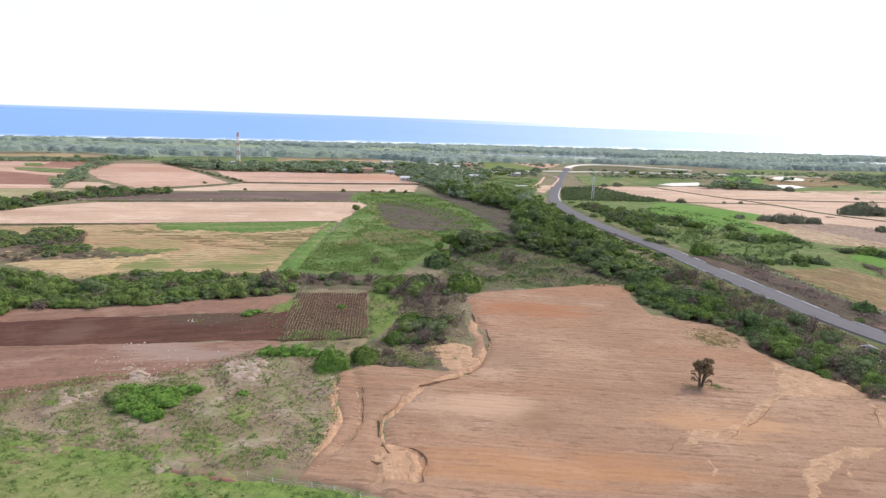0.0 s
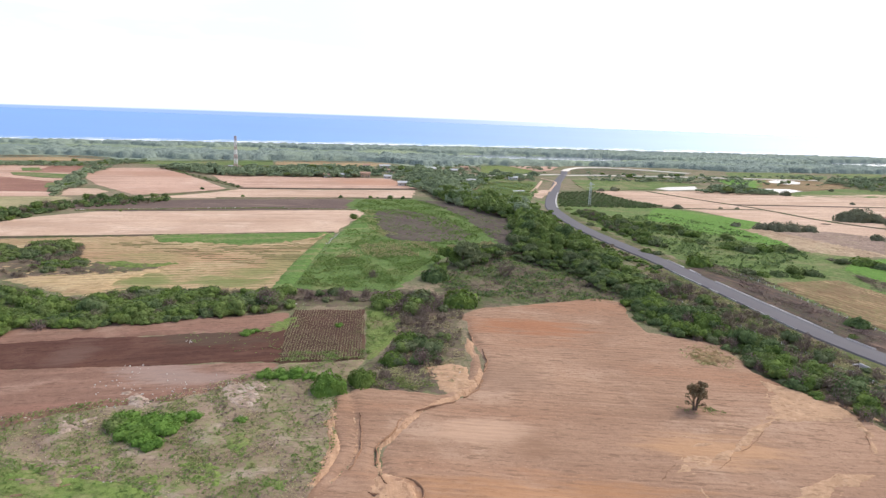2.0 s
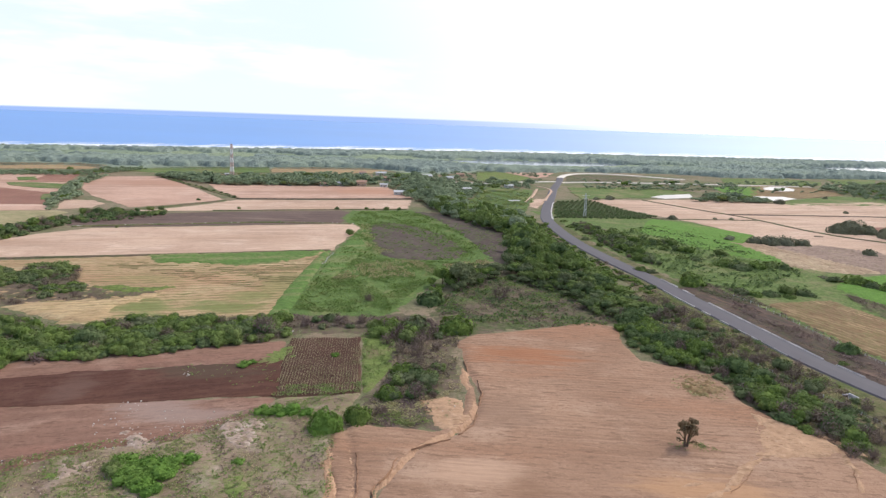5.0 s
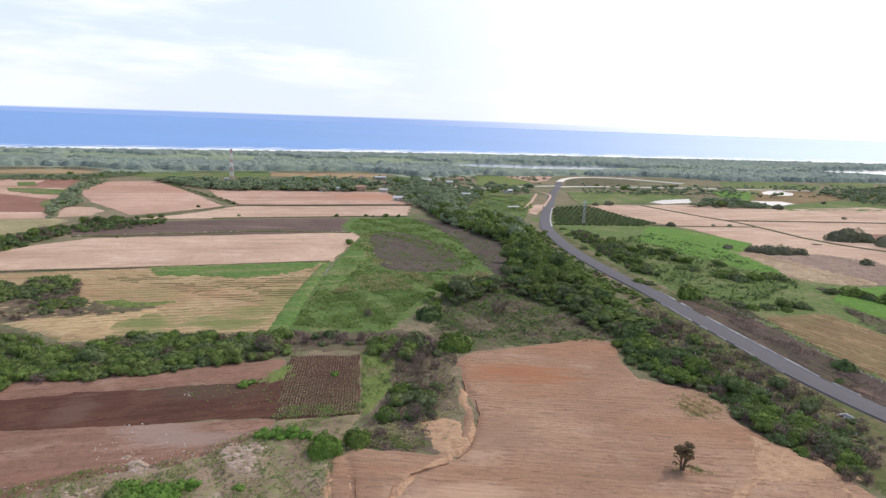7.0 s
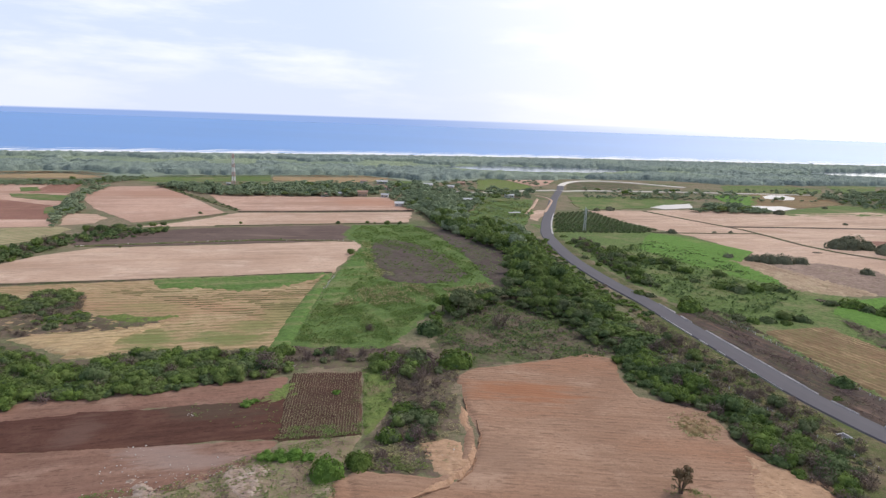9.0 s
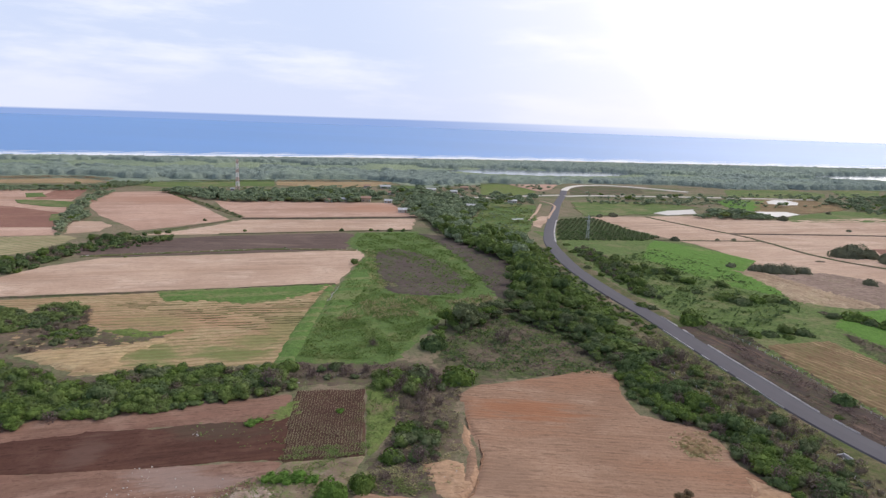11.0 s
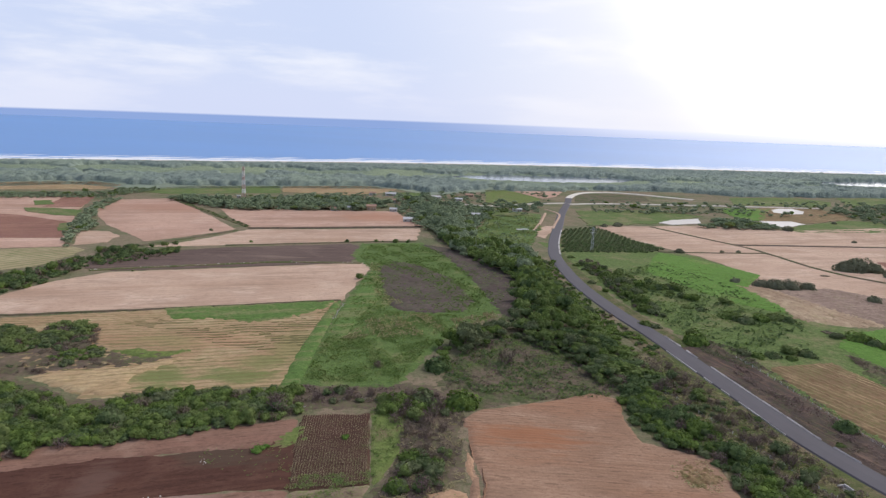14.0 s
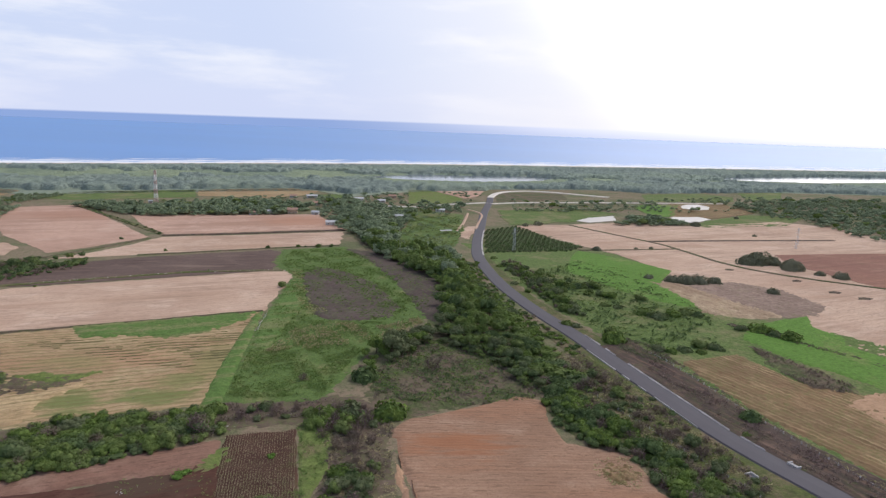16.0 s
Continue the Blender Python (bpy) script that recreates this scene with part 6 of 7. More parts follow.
SCRUB = [(0, 184), (4, 208), (20, 238), (34, 235), (49, 213), (56, 190), (50, 182), (29, 178)]
VERGE = [(56, 200), (72, 225), (80, 225), (88, 190), (94, 160), (99, 135), (90, 120), (84, 140), (76, 158), (70, 178)]
low_growth("weeds", WASTE, 5200, "weed", "low green weeds on waste ground", "weeds", (0.15, 0.5), 1, 6.0, 0.42)
low_growth("brush", WASTE, 1700, "leaf_dry", "low brown stalks on waste ground", "brush", (0.15, 0.5), 25, 5.0, 0.42)
low_growth("dry_grass", WASTE, 3200, "straw", "tufts of dry grass on waste ground", "grass", (0.15, 0.4), 2, 9.0, 0.42)
relief("weed_patch", [(-34.4, 93.4), (-30.6, 96.4), (-26.4, 94.2), (-25.7, 89.3), (-29.7, 87.8)], "grass", "patch of fresh green weeds on waste ground", (0.5, 0.4), patchy, "weeds", 0.52, 1.2, 5.0)
low_growth("weeds", [(-34.4, 93.4), (-30.6, 96.4), (-26.4, 94.2), (-25.7, 89.3), (-29.7, 87.8)], 45, "weed", "fresh green weeds on waste ground", "weeds", (0.3, 0.6), 30, 30.0, 0.45, 0.6)
relief("weed_patch", [(-37.3, 86.0), (-32.8, 88.7), (-28.5, 85.7), (-27.9, 80.7), (-32.7, 79.8)], "grass", "patch of fresh green weeds on waste ground", (0.5, 0.4), patchy, "weeds", 0.52, 1.2, 5.0)
low_growth("weeds", [(-37.3, 86.0), (-32.8, 88.7), (-28.5, 85.7), (-27.9, 80.7), (-32.7, 79.8)], 45, "weed", "fresh green weeds on waste ground", "weeds", (0.3, 0.6), 31, 30.0, 0.45, 0.6)
relief("weed_patch", [(-42.2, 81.4), (-38.0, 83.8), (-34.4, 80.1), (-37.1, 78.0)], "grass", "patch of fresh green weeds on waste ground", (0.5, 0.4), patchy, "weeds", 0.52, 1.2, 5.0)
low_growth("weeds", [(-42.2, 81.4), (-38.0, 83.8), (-34.4, 80.1), (-37.1, 78.0)], 45, "weed", "fresh green weeds on waste ground", "weeds", (0.3, 0.6), 32, 30.0, 0.45, 0.6)
relief("weed_patch", [(-54.3, 87.9), (-50.8, 88.8), (-48.3, 84.0), (-51.3, 83.7)], "grass", "patch of fresh green weeds on waste ground", (0.5, 0.4), patchy, "weeds", 0.52, 1.2, 5.0)
low_growth("weeds", [(-54.3, 87.9), (-50.8, 88.8), (-48.3, 84.0), (-51.3, 83.7)], 45, "weed", "fresh green weeds on waste ground", "weeds", (0.3, 0.6), 33, 30.0, 0.45, 0.6)
relief("weed_patch", [(-46.5, 86.9), (-43.6, 87.7), (-41.9, 84.0), (-44.4, 83.8)], "grass", "patch of fresh green weeds on waste ground", (0.5, 0.4), patchy, "weeds", 0.52, 1.2, 5.0)
low_growth("weeds", [(-46.5, 86.9), (-43.6, 87.7), (-41.9, 84.0), (-44.4, 83.8)], 45, "weed", "fresh green weeds on waste ground", "weeds", (0.3, 0.6), 34, 30.0, 0.45, 0.6)
relief("weed_patch", [(-63.2, 95.1), (-61.0, 97.4), (-57.2, 92.5), (-60.4, 91.5)], "grass", "patch of fresh green weeds on waste ground", (0.5, 0.4), patchy, "weeds", 0.52, 1.2, 5.0)
low_growth("weeds", [(-63.2, 95.1), (-61.0, 97.4), (-57.2, 92.5), (-60.4, 91.5)], 45, "weed", "fresh green weeds on waste ground", "weeds", (0.3, 0.6), 35, 30.0, 0.45, 0.6)
relief("weed_patch", [(-24.0, 83.5), (-20.0, 82.3), (-19.8, 79.4), (-23.3, 79.1)], "grass", "patch of fresh green weeds on waste ground", (0.5, 0.4), patchy, "weeds", 0.52, 1.2, 5.0)
low_growth("weeds", [(-24.0, 83.5), (-20.0, 82.3), (-19.8, 79.4), (-23.3, 79.1)], 45, "weed", "fresh green weeds on waste ground", "weeds", (0.3, 0.6), 36, 30.0, 0.45, 0.6)
relief("weed_patch", [(-58.0, 84.2), (-47.3, 85.2), (-44.7, 81.2), (-53.9, 80.9)], "grass", "patch of fresh green weeds on waste ground", (0.5, 0.4), patchy, "weeds", 0.52, 1.2, 5.0)
low_growth("weeds", [(-58.0, 84.2), (-47.3, 85.2), (-44.7, 81.2), (-53.9, 80.9)], 45, "weed", "fresh green weeds on waste ground", "weeds", (0.3, 0.6), 37, 30.0, 0.45, 0.6)
low_growth("weeds", [(-70, 88), (-53, 83), (-43, 82), (-36, 78), (-26, 76), (-8, 73), (-20, 60), (-80, 60)], 1500, "weed", "rough green grass tufts", "grass", (0.3, 0.7), 3, 6.0, 0.5)
low_growth("weeds", SCRUB, 1700, "weed", "green weeds on dry scrubland", "weeds", (0.4, 1.2), 4, 9.0, 0.1)
low_growth("brush", SCRUB, 1300, "leaf_dry", "low brown brush on scrubland", "brush", (0.4, 1.3), 5, 7.0, 0.1)
low_growth("weeds", [(-42, 262), (20, 258), (2, 238), (-8, 207), (-14, 184), (-42, 184)], 8000, "weed", "tall green weeds covering a field", "weeds", (0.4, 1.1), 6, 9.0, 0.2)
low_growth("weeds", [(-19, 167), (-10, 169), (-10, 145), (-14, 132), (-15, 132)], 250, "weed", "green weeds on a small plot", "weeds", (0.3, 0.8), 7, 4.0, 0.25)
low_growth("dry_grass", [(-12, 165), (8, 172), (6, 150), (7, 135), (4, 120), (-2, 118), (-12, 121), (-10, 145)], 700, "straw", "dry grass round the gully", "grass", (0.3, 0.9), 8, 4.0, 0.1)
low_growth("brush", [(-12, 165), (8, 172), (6, 150), (5, 137), (-4, 128), (-12, 125), (-10, 145)], 600, "leaf_dry", "brown brush round the gully", "brush", (0.5, 1.3), 9, 5.0, 0.1)
low_growth("dry_grass", [(-19, 113.5), (-19, 119), (-14, 123), (-3, 127), (1, 124), (-1, 117), (-3, 115), (-14, 115.5)], 420, "straw", "dry grass at the head of the gully", "grass", (0.3, 0.8), 62, 4.0, 0.2)
low_growth("weeds", [(-14, 116), (-9, 120), (-3, 122), (0, 117), (-4, 115.4)], 260, "weed", "green weeds at the head of the gully", "weeds", (0.3, 0.9), 63, 4.0, 0.2)
low_growth("brush", [(-19, 113.5), (-19, 119), (-14, 123), (-3, 127), (1, 124), (-1, 117), (-3, 115), (-14, 115.5)], 260, "leaf_dry", "brown brush at the head of the gully", "brush", (0.4, 1.0), 64, 4.0, 0.2)
low_growth("brush", [(-50, 164), (-40, 168), (-15, 172), (-4, 182), (-18, 183), (-44, 180)], 700, "leaf_dry", "brown brush on the stony strip", "brush", (0.5, 1.3), 10, 4.0, 0.1)
low_growth("dry_grass", VERGE, 1800, "straw", "dry grass on the road verge", "grass", (0.4, 1.0), 11, 6.0, 0.15)
low_growth("weeds", VERGE, 1500, "weed", "green weeds on the road verge", "weeds", (0.4, 1.1), 12, 7.0, 0.15)
low_growth("brush", VERGE, 900, "leaf_dry", "brown brush on the road verge", "brush", (0.6, 1.7), 13, 6.0, 0.15)
low_growth("weeds", [(80, 350), (140, 410), (160, 400), (180, 360), (160, 330), (160, 270), (110, 225), (95, 250)], 2600, "weed", "rough tufts in the pasture", "weeds", (0.5, 1.3), 14, 10.0, 0.15)
low_growth("brush", [(106, 225), (112, 225), (118, 180), (122, 150), (116, 130), (108, 150), (100, 190)], 1200, "leaf_dry", "dark brush on the road bank", "brush", (0.4, 1.0), 15, 5.0, 0.2)
relief("weed_patch", [(58, 145), (63, 148), (67.5, 147), (68, 137), (63.6, 133.6), (58.2, 134.2), (56.5, 138)], "stubble", "thin dry grass on the ploughed field", (0.5, 0.4), patchy, "weeds", 0.48, 1.4, 6.0)
low_growth("weeds", [(57, 146), (68, 147), (70, 137), (64, 133), (56, 135)], 90, "straw", "dry weeds on the ploughed field", "weeds", (0.4, 0.9), 17, 4.0, 0.3)
low_growth("weeds", [(44, 112), (48, 109), (54, 110), (52, 113)], 60, "weed", "weeds round the cactus tree", "weeds", (0.4, 0.8), 18, 4.0, 0.3)


low_growth("weeds", [(-42, 262), (20, 262), (34, 300), (34, 340), (5, 395), (-15, 455), (-52, 440), (-54, 395), (-40, 345)], 5000, "weed", "tall green weeds covering a field", "weeds", (0.9, 1.9), 20, 12.0, 0.1)
low_growth("brush", SCRUB, 500, "leaf_deep", "low dark bushes on scrubland", "brush", (0.8, 2.0), 21, 11.0, 0.1)


low_growth("maize_stubble", [(-36, 222), (-30, 247), (-18, 257), (-6, 256), (2, 236), (-17, 225)], 620, "straw", "dry pale maize stalks in a weedy field", "stubble", (0.5, 1.0), 22, 9.0, 0.5, 1.6)
low_growth("maize_stubble", [(3, 252), (21, 265), (23, 258), (6, 237)], 300, "straw", "dry pale maize stalks in a weedy field", "stubble", (0.5, 1.0), 23, 7.0, 0.5, 1.6)
low_growth("dry_grass", [(-44, 371), (-38, 365), (-28, 302), (-18, 273), (-24, 269), (-32, 285)], 700, "straw", "yellow dry grass along the dark plot", "grass", (0.6, 1.4), 24, 7.0, 0.3)


low_growth("brush", [(160, 263), (168, 251), (176, 238), (188, 224), (196, 205), (194, 203), (186, 220), (174, 235), (166, 247), (158, 259)], 260, "leaf_deep", "dark brushy line across the meadow", "brush", (0.8, 1.7), 40, 30.0, 0.5)
low_growth("brush", [(153, 231), (160, 216), (167, 194), (163, 184), (150, 190), (147, 210)], 500, "leaf_dry", "dark brown brush beside the stubble", "brush", (0.6, 1.3), 41, 12.0, 0.5)
low_growth("brush", [(96, 236), (104, 240), (112, 232), (114, 214), (106, 212), (98, 224)], 420, "leaf_deep", "dark weeds at the end of the road bank", "brush", (0.5, 1.3), 65, 8.0, 0.3)
low_growth("brush", [(96, 236), (104, 240), (112, 232), (114, 214), (106, 212), (98, 224)], 300, "leaf_dry", "brown brush at the end of the road bank", "brush", (0.5, 1.2), 66, 6.0, 0.3)
low_growth("brush", [(126, 128), (120, 150), (112, 185), (104, 215), (98, 212), (106, 180), (114, 148), (120, 126)], 1300, "leaf_dry", "brown brush on the dark road bank", "brush", (0.4, 1.1), 42, 7.0, 0.5)
low_growth("dry_grass", [(128, 130), (123, 148), (118, 170), (113, 205), (111, 205), (116, 170), (121, 148), (126, 128)], 500, "straw", "dry grass along the fence", "grass", (0.4, 0.9), 43, 9.0, 0.5)


low_growth("brush", [(84, 350), (140, 410), (158, 330), (158, 275), (140, 225), (112, 225), (95, 250)], 1000, "leaf_deep", "low dark scrub in the pasture", "brush", (0.8, 2.2), 44, 13.0, 0.2)


low_growth("weeds", [(-33, 126), (-25, 127), (-15, 130), (-15.5, 135), (-24, 133), (-33, 131)], 420, "weed", "green weeds among the seedlings", "weeds", (0.25, 0.6), 60, 5.0, 0.3, 0.8)
low_growth("weeds", [(-60, 139), (-40, 147), (-36, 150), (-33, 130), (-44, 128)], 110, "weed", "green weeds on wet tilled soil", "weeds", (0.2, 0.5), 61, 6.0, 0.2, 0.6)


low_growth("weeds", [(-36, 352), (-30, 376), (-13, 366), (5, 333), (17, 286), (11, 264), (3, 272), (-1, 296), (-10, 322), (-22, 340)], 1900, "weed", "green weeds creeping over dark earth", "weeds", (0.5, 1.2), 71, 7.0, 0.75)
low_growth("weeds", OPEN_MEADOW, 1500, "weed", "tall weeds on the meadow beside the wood", "weeds", (0.9, 2.0), 67, 14.0, 0.2)
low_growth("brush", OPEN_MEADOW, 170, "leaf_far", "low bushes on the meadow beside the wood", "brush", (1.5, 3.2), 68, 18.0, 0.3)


def seedlings():
    """Rows of seedlings on the dark plot, most of them joined."""
    g = np.random.default_rng(21)
    outline = [(-37, 161), (-19.4, 163.5), (-15.2, 130.5), (-25, 127.4), (-32, 126), (-35, 143)]
    items = []
    for row in np.arange(-60, 10, 0.63):
        for y in np.arange(124, 168, 0.36):
            x = row - (y - 130) * 0.1
            keep = 0.9 if y < 142 or x < -30 else 0.7
            if bool(inside(outline, np.array(x), np.array(y))) and g.uniform() < keep:
                v, f = TUFT
                s = g.uniform(0.2, 0.3) * (1.15 if y < 142 else 0.95)
                items.append((v + (0, 0, 0.32 / s), f, x + g.normal(0, 0.05), y + g.normal(0, 0.1), g.uniform(0, 6.28), s, s))
    joined("seedling_rows", items, "seedling", "rows of small pale green seedlings", "crop")


seedlings()


def rocks(name, places, label, size, lift):
    """Broken pale stones, joined."""
    g = np.random.default_rng(len(places))
    base = np.array([(-1, -1, -1), (1, -1, -1), (1, 1, -1), (-1, 1, -1), (-0.7, -0.6, 0.8), (0.6, -0.7, 1), (0.8, 0.5, 0.7), (-0.5, 0.7, 0.9)], float) * 0.5
    faces = np.array([(0, 3, 2, 1), (4, 5, 6, 7), (0, 1, 5, 4), (1, 2, 6, 5), (2, 3, 7, 6), (3, 0, 4, 7)])
    items = []
    for x, y in places:
        v = base * g.uniform(0.6, 1.3, (8, 3))
        s = size * g.uniform(0.4, 1.5)
        items.append((v + (0, 0, lift / s), faces, x, y, g.uniform(0, 6.28), s, s * g.uniform(0.5, 0.9)))
    joined(name, items, "stone", label, "stones")


g_stone = np.random.default_rng(50)
heaps = [(-54.8, 103), (-65, 98.5), (-40.4, 112.5), (-45.4, 110.6), (-35, 110), (-58.8, 119.6), (-53.3, 135.4), (-22.4, 88), (-43.5, 82.4), (-36.6, 103), (-40.7, 92.5), (-33, 106), (-28, 96), (-30, 172), (-20, 172), (-37, 166), (5, 122)]
rocks("rubble", [(hx + g_stone.normal(0, 1.6), hy + g_stone.normal(0, 1.0)) for hx, hy in heaps for _ in range(7)], "pale broken stones dumped on the ground", 0.24, 0.3)
rocks("stones", [(g_stone.uniform(-62, -18), g_stone.uniform(80, 118)) for _ in range(420)], "scattered pale stones on waste ground", 0.17, 0.4)
rocks("stones", [(-43.3 + g_stone.normal(0, 0.3), y) for y in np.linspace(246, 271, 26)], "line of pale stones along a field boundary", 0.32, 0.5)
rocks("stones", [(g_stone.uniform(82, 96), g_stone.uniform(140, 215)) for _ in range(50)], "pale stones on the road verge", 0.25, 0.15)

edge = smooth_line([(-178, 313), (-160, 323), (-120, 344), (-92, 357), (-48, 364)], 1.1)
rocks("stones", [(x + g_stone.normal(0, 0.5), y + g_stone.normal(0, 0.6)) for x, y in edge if g_stone.uniform() < 0.75], "pale stones cleared to a field boundary", 0.55, 0.4)

# ---- washes and ditches in the ploughed field ----
def wash(line, half, mat, label, lift=0.56, name="washed_soil"):
    """A strip of washed soil that fades into the field along its sides."""
    path = smooth_line(line, 1.5)
    path = path + np.stack([lumps(path[:, 0], path[:, 1], 2.6), lumps(path[:, 0], path[:, 1], 2.2, 2.0)], 1) * 0.5
    along = np.gradient(path, axis=0)
    along /= np.linalg.norm(along, axis=1)[:, None]
    t = np.linspace(0, 1, len(path))
    w = half * np.clip(np.minimum(t, 1 - t) * 6, 0.3, 1) * (1 + 0.5 * lumps(path[:, 0], path[:, 1], 5.0, 1.0))
    side = np.stack([along[:, 1], -along[:, 0]], 1) * w[:, None]
    outline = [tuple(q) for q in np.concatenate([path + side, (path - side)[::-1]])]
    relief(name, outline, mat, label, (0.4, 0.3), lambda x, y: 0.05 * lumps(x, y, 2.0) + rng.normal(0, 0.06, x.shape), "soil", lift, 0.25, 1.8)


wash([(7.1, 150), (7.9, 138), (9, 130), (8.2, 120), (4.8, 114), (-1.4, 108), (-4.5, 102), (-7.3, 95.5), (-8.4, 92), (-7.3, 86), (-6.4, 84)], 0.9, "rill", "sandy bed of a washed-out gully", 0.2)
wash([(-6.4, 86), (-5.2, 81), (-4.6, 77), (-5, 73)], 2.2, "rill", "sandy floor of the widening gully", 0.34)
wash([(-15.2, 113), (-13.7, 104), (-12.4, 98), (-11.9, 93), (-12.4, 87.6), (-14.2, 83.4), (-16, 79)], 0.45, "rill", "narrow sandy rill in the ploughed field", 0.24)
wash([(-18, 108), (-17, 100), (-15.4, 93), (-15.8, 86), (-18, 80)], 1.2, "rill", "bare earth strip on the edge of the ploughed field", 0.46)
for line, half in (([(-62, 80.6), (-58.6, 80.3), (-53.8, 80), (-48, 79.5)], 0.55), ([(-40, 78.2), (-38, 77.7), (-32.7, 76.4), (-27.8, 75), (-23, 74.2)], 0.6), ([(-40, 75.3), (-38.6, 75), (-33.9, 74.1), (-26, 72.8)], 0.35), ([(-58, 75), (-52, 77)], 0.4)):
    wash(line, half, "pale", "bare brown track in rough grass", 0.72, "bare_track")
for line, half in (([(67.3, 129.3), (68.2, 125.1), (66.9, 121.6), (62, 114.8), (62.7, 111.9), (62.5, 109.1)], 0.7), ([(62.5, 109.1), (56.3, 104.6), (51.8, 99.7), (47.3, 95.7), (43.6, 93.3), (41.4, 94), (39.3, 93.8), (36.8, 91)], 1.0),
                   ([(77.6, 113.4), (76.8, 108), (74.6, 101.6), (71.8, 96.6)], 0.9), ([(72, 91.5), (69.1, 90.9), (62.7, 89.4), (59.1, 87.6), (55.4, 84.7), (51.7, 80.7), (48, 74)], 1.5), ([(66, 90), (60, 86), (57, 82)], 0.8),
                   ([(56, 105), (50, 104), (44, 101), (38, 100)], 0.5), ([(52, 100), (47, 99), (40, 97)], 0.5), ([(70, 121), (75, 120), (79, 116), (82, 111)], 0.6), ([(41, 89), (39.3, 86), (38.9, 83), (38, 80)], 0.5)):
    wash(line, half, "sand", "sandy wash with tyre tracks on the ploughed field")


def shaded_lip(line, half=0.2, wave=0.22):
    """A low broken earth bank along a washed-out edge; its dark colour stands for shade."""
    path = smooth_line(line, 0.7)
    path = path + np.stack([lumps(path[:, 0], path[:, 1], 1.6), lumps(path[:, 0], path[:, 1], 1.4, 2.0)], 1) * wave
    tagged(ribbon("eroded_bank", path, [(-half * 0.7, 0.2), (-half * 0.2, 0.47), (half * 0.2, 0.49), (half * 0.8, 0.2)], "lip", taper=True), "eroded earth lip of a washed-out gully, darkened for its shade", "bank", kind="structure")


for line, half in (([(-7.5, 86.1), (-7, 84.2), (-6, 82.6)], 0.28), ([(-3.8, 84.7), (-1.5, 83.3), (-1.1, 79.7), (-1.5, 76.4)], 0.28), ([(-8.5, 80.7), (-5, 79.8), (-2, 79.5)], 0.16), ([(-8.4, 94.6), (-8.6, 91.5), (-8.1, 88)], 0.2),
                   ([(-5.4, 103.2), (-6.8, 97.6), (-8.2, 95)], 0.22), ([(4, 110.6), (0, 108.2), (-3, 106.2)], 0.2), ([(9.6, 122), (8.3, 116.6), (5.4, 112.4)], 0.24), ([(-12.8, 104.4), (-11.6, 97.4), (-11.2, 91), (-12, 86)], 0.16),
                   ([(40.2, 89.6), (39.8, 86.4), (39.4, 83.6)], 0.22),
                   ([(34.1, 86.8), (35.6, 89.3), (37.4, 91.3), (38.6, 93.9)], 0.2), ([(47.6, 94.6), (45, 91.6), (43, 90)], 0.2), ([(61.4, 114.8), (61.9, 112), (61.6, 110)], 0.2), ([(57, 103.6), (53, 99), (49.5, 96)], 0.18), ([(76, 106), (73.6, 100.4), (71, 96)], 0.2),
                   ([(10.4, 138), (11, 131), (10, 125)], 0.22), ([(8, 150), (8.4, 144)], 0.22), ([(58.5, 86.2), (54.6, 83), (51, 78.6)], 0.18)):
    shaded_lip(line, half)
for line, half, mat, label in (([(193, 604), (235, 517), (241, 473), (243, 409), (260, 370), (300, 330)], 1.3, "scrub", "dark overgrown drain across the bare field"),
                               ([(235, 517), (294, 524), (367, 530), (420, 534)], 2.2, "bank", "dark drain across the bare field"),
                               ([(243, 476), (188, 465), (156, 462)], 1.2, "scrub", "dark overgrown field boundary"),
                               ([(160, 261), (168, 249), (176, 236), (188, 222), (196, 203)], 1.6, "bank", "dark brushy ditch across the meadow"),
                               ([(-157, 505), (-106, 519), (-21, 548)], 2.2, "bank", "brown ditch between bare fields"),
                               ([(-192, 398), (-180, 440), (-162, 492)], 1.8, "scrub", "overgrown ditch between bare fields"),
                               ([(-144, 414), (-60, 455), (-22, 470)], 1.2, "scrub", "overgrown boundary between fields"),
                               ([(-178, 313), (-160, 323), (-120, 344), (-92, 357), (-48, 364)], 1.6, "verge", "stony grassy boundary between fields"),
                               ([(-171, 229), (-110, 250), (-46, 275)], 0.45, "scrub", "dark grassy boundary between fields"),
                               ([(-284, 671), (-159, 511)], 2.5, "verge", "dirt lane between ploughed fields")):
    path = smooth_line(line, 4.0)
    path = path + np.stack([lumps(path[:, 0], path[:, 1], 9), lumps(path[:, 0], path[:, 1], 8, 2.0)], 1) * 0.6
    tagged(ribbon("field_ditch", path, [(-half - 0.5, 0.0), (-half, 0.5), (0, 0.36), (half, 0.5), (half + 0.5, 0.0)], mat), label, "ditch", kind="structure")


# ---- road furniture ----
for x, y, r in ((233, 386, 3.6), (257, 353, 3.5), (259, 323, 4.1), (266, 309, 5.1)):
    sheet("spoil_pit", [(x - r, y - 1), (x - r * 0.4, y + 2.5), (x + r * 0.5, y + 3), (x + r, y + 0.5), (x + r * 0.3, y - 2.5)], "bank", "shallow dark pit dug in the bare field", "pit", 1.5, 0.5, 0.3)


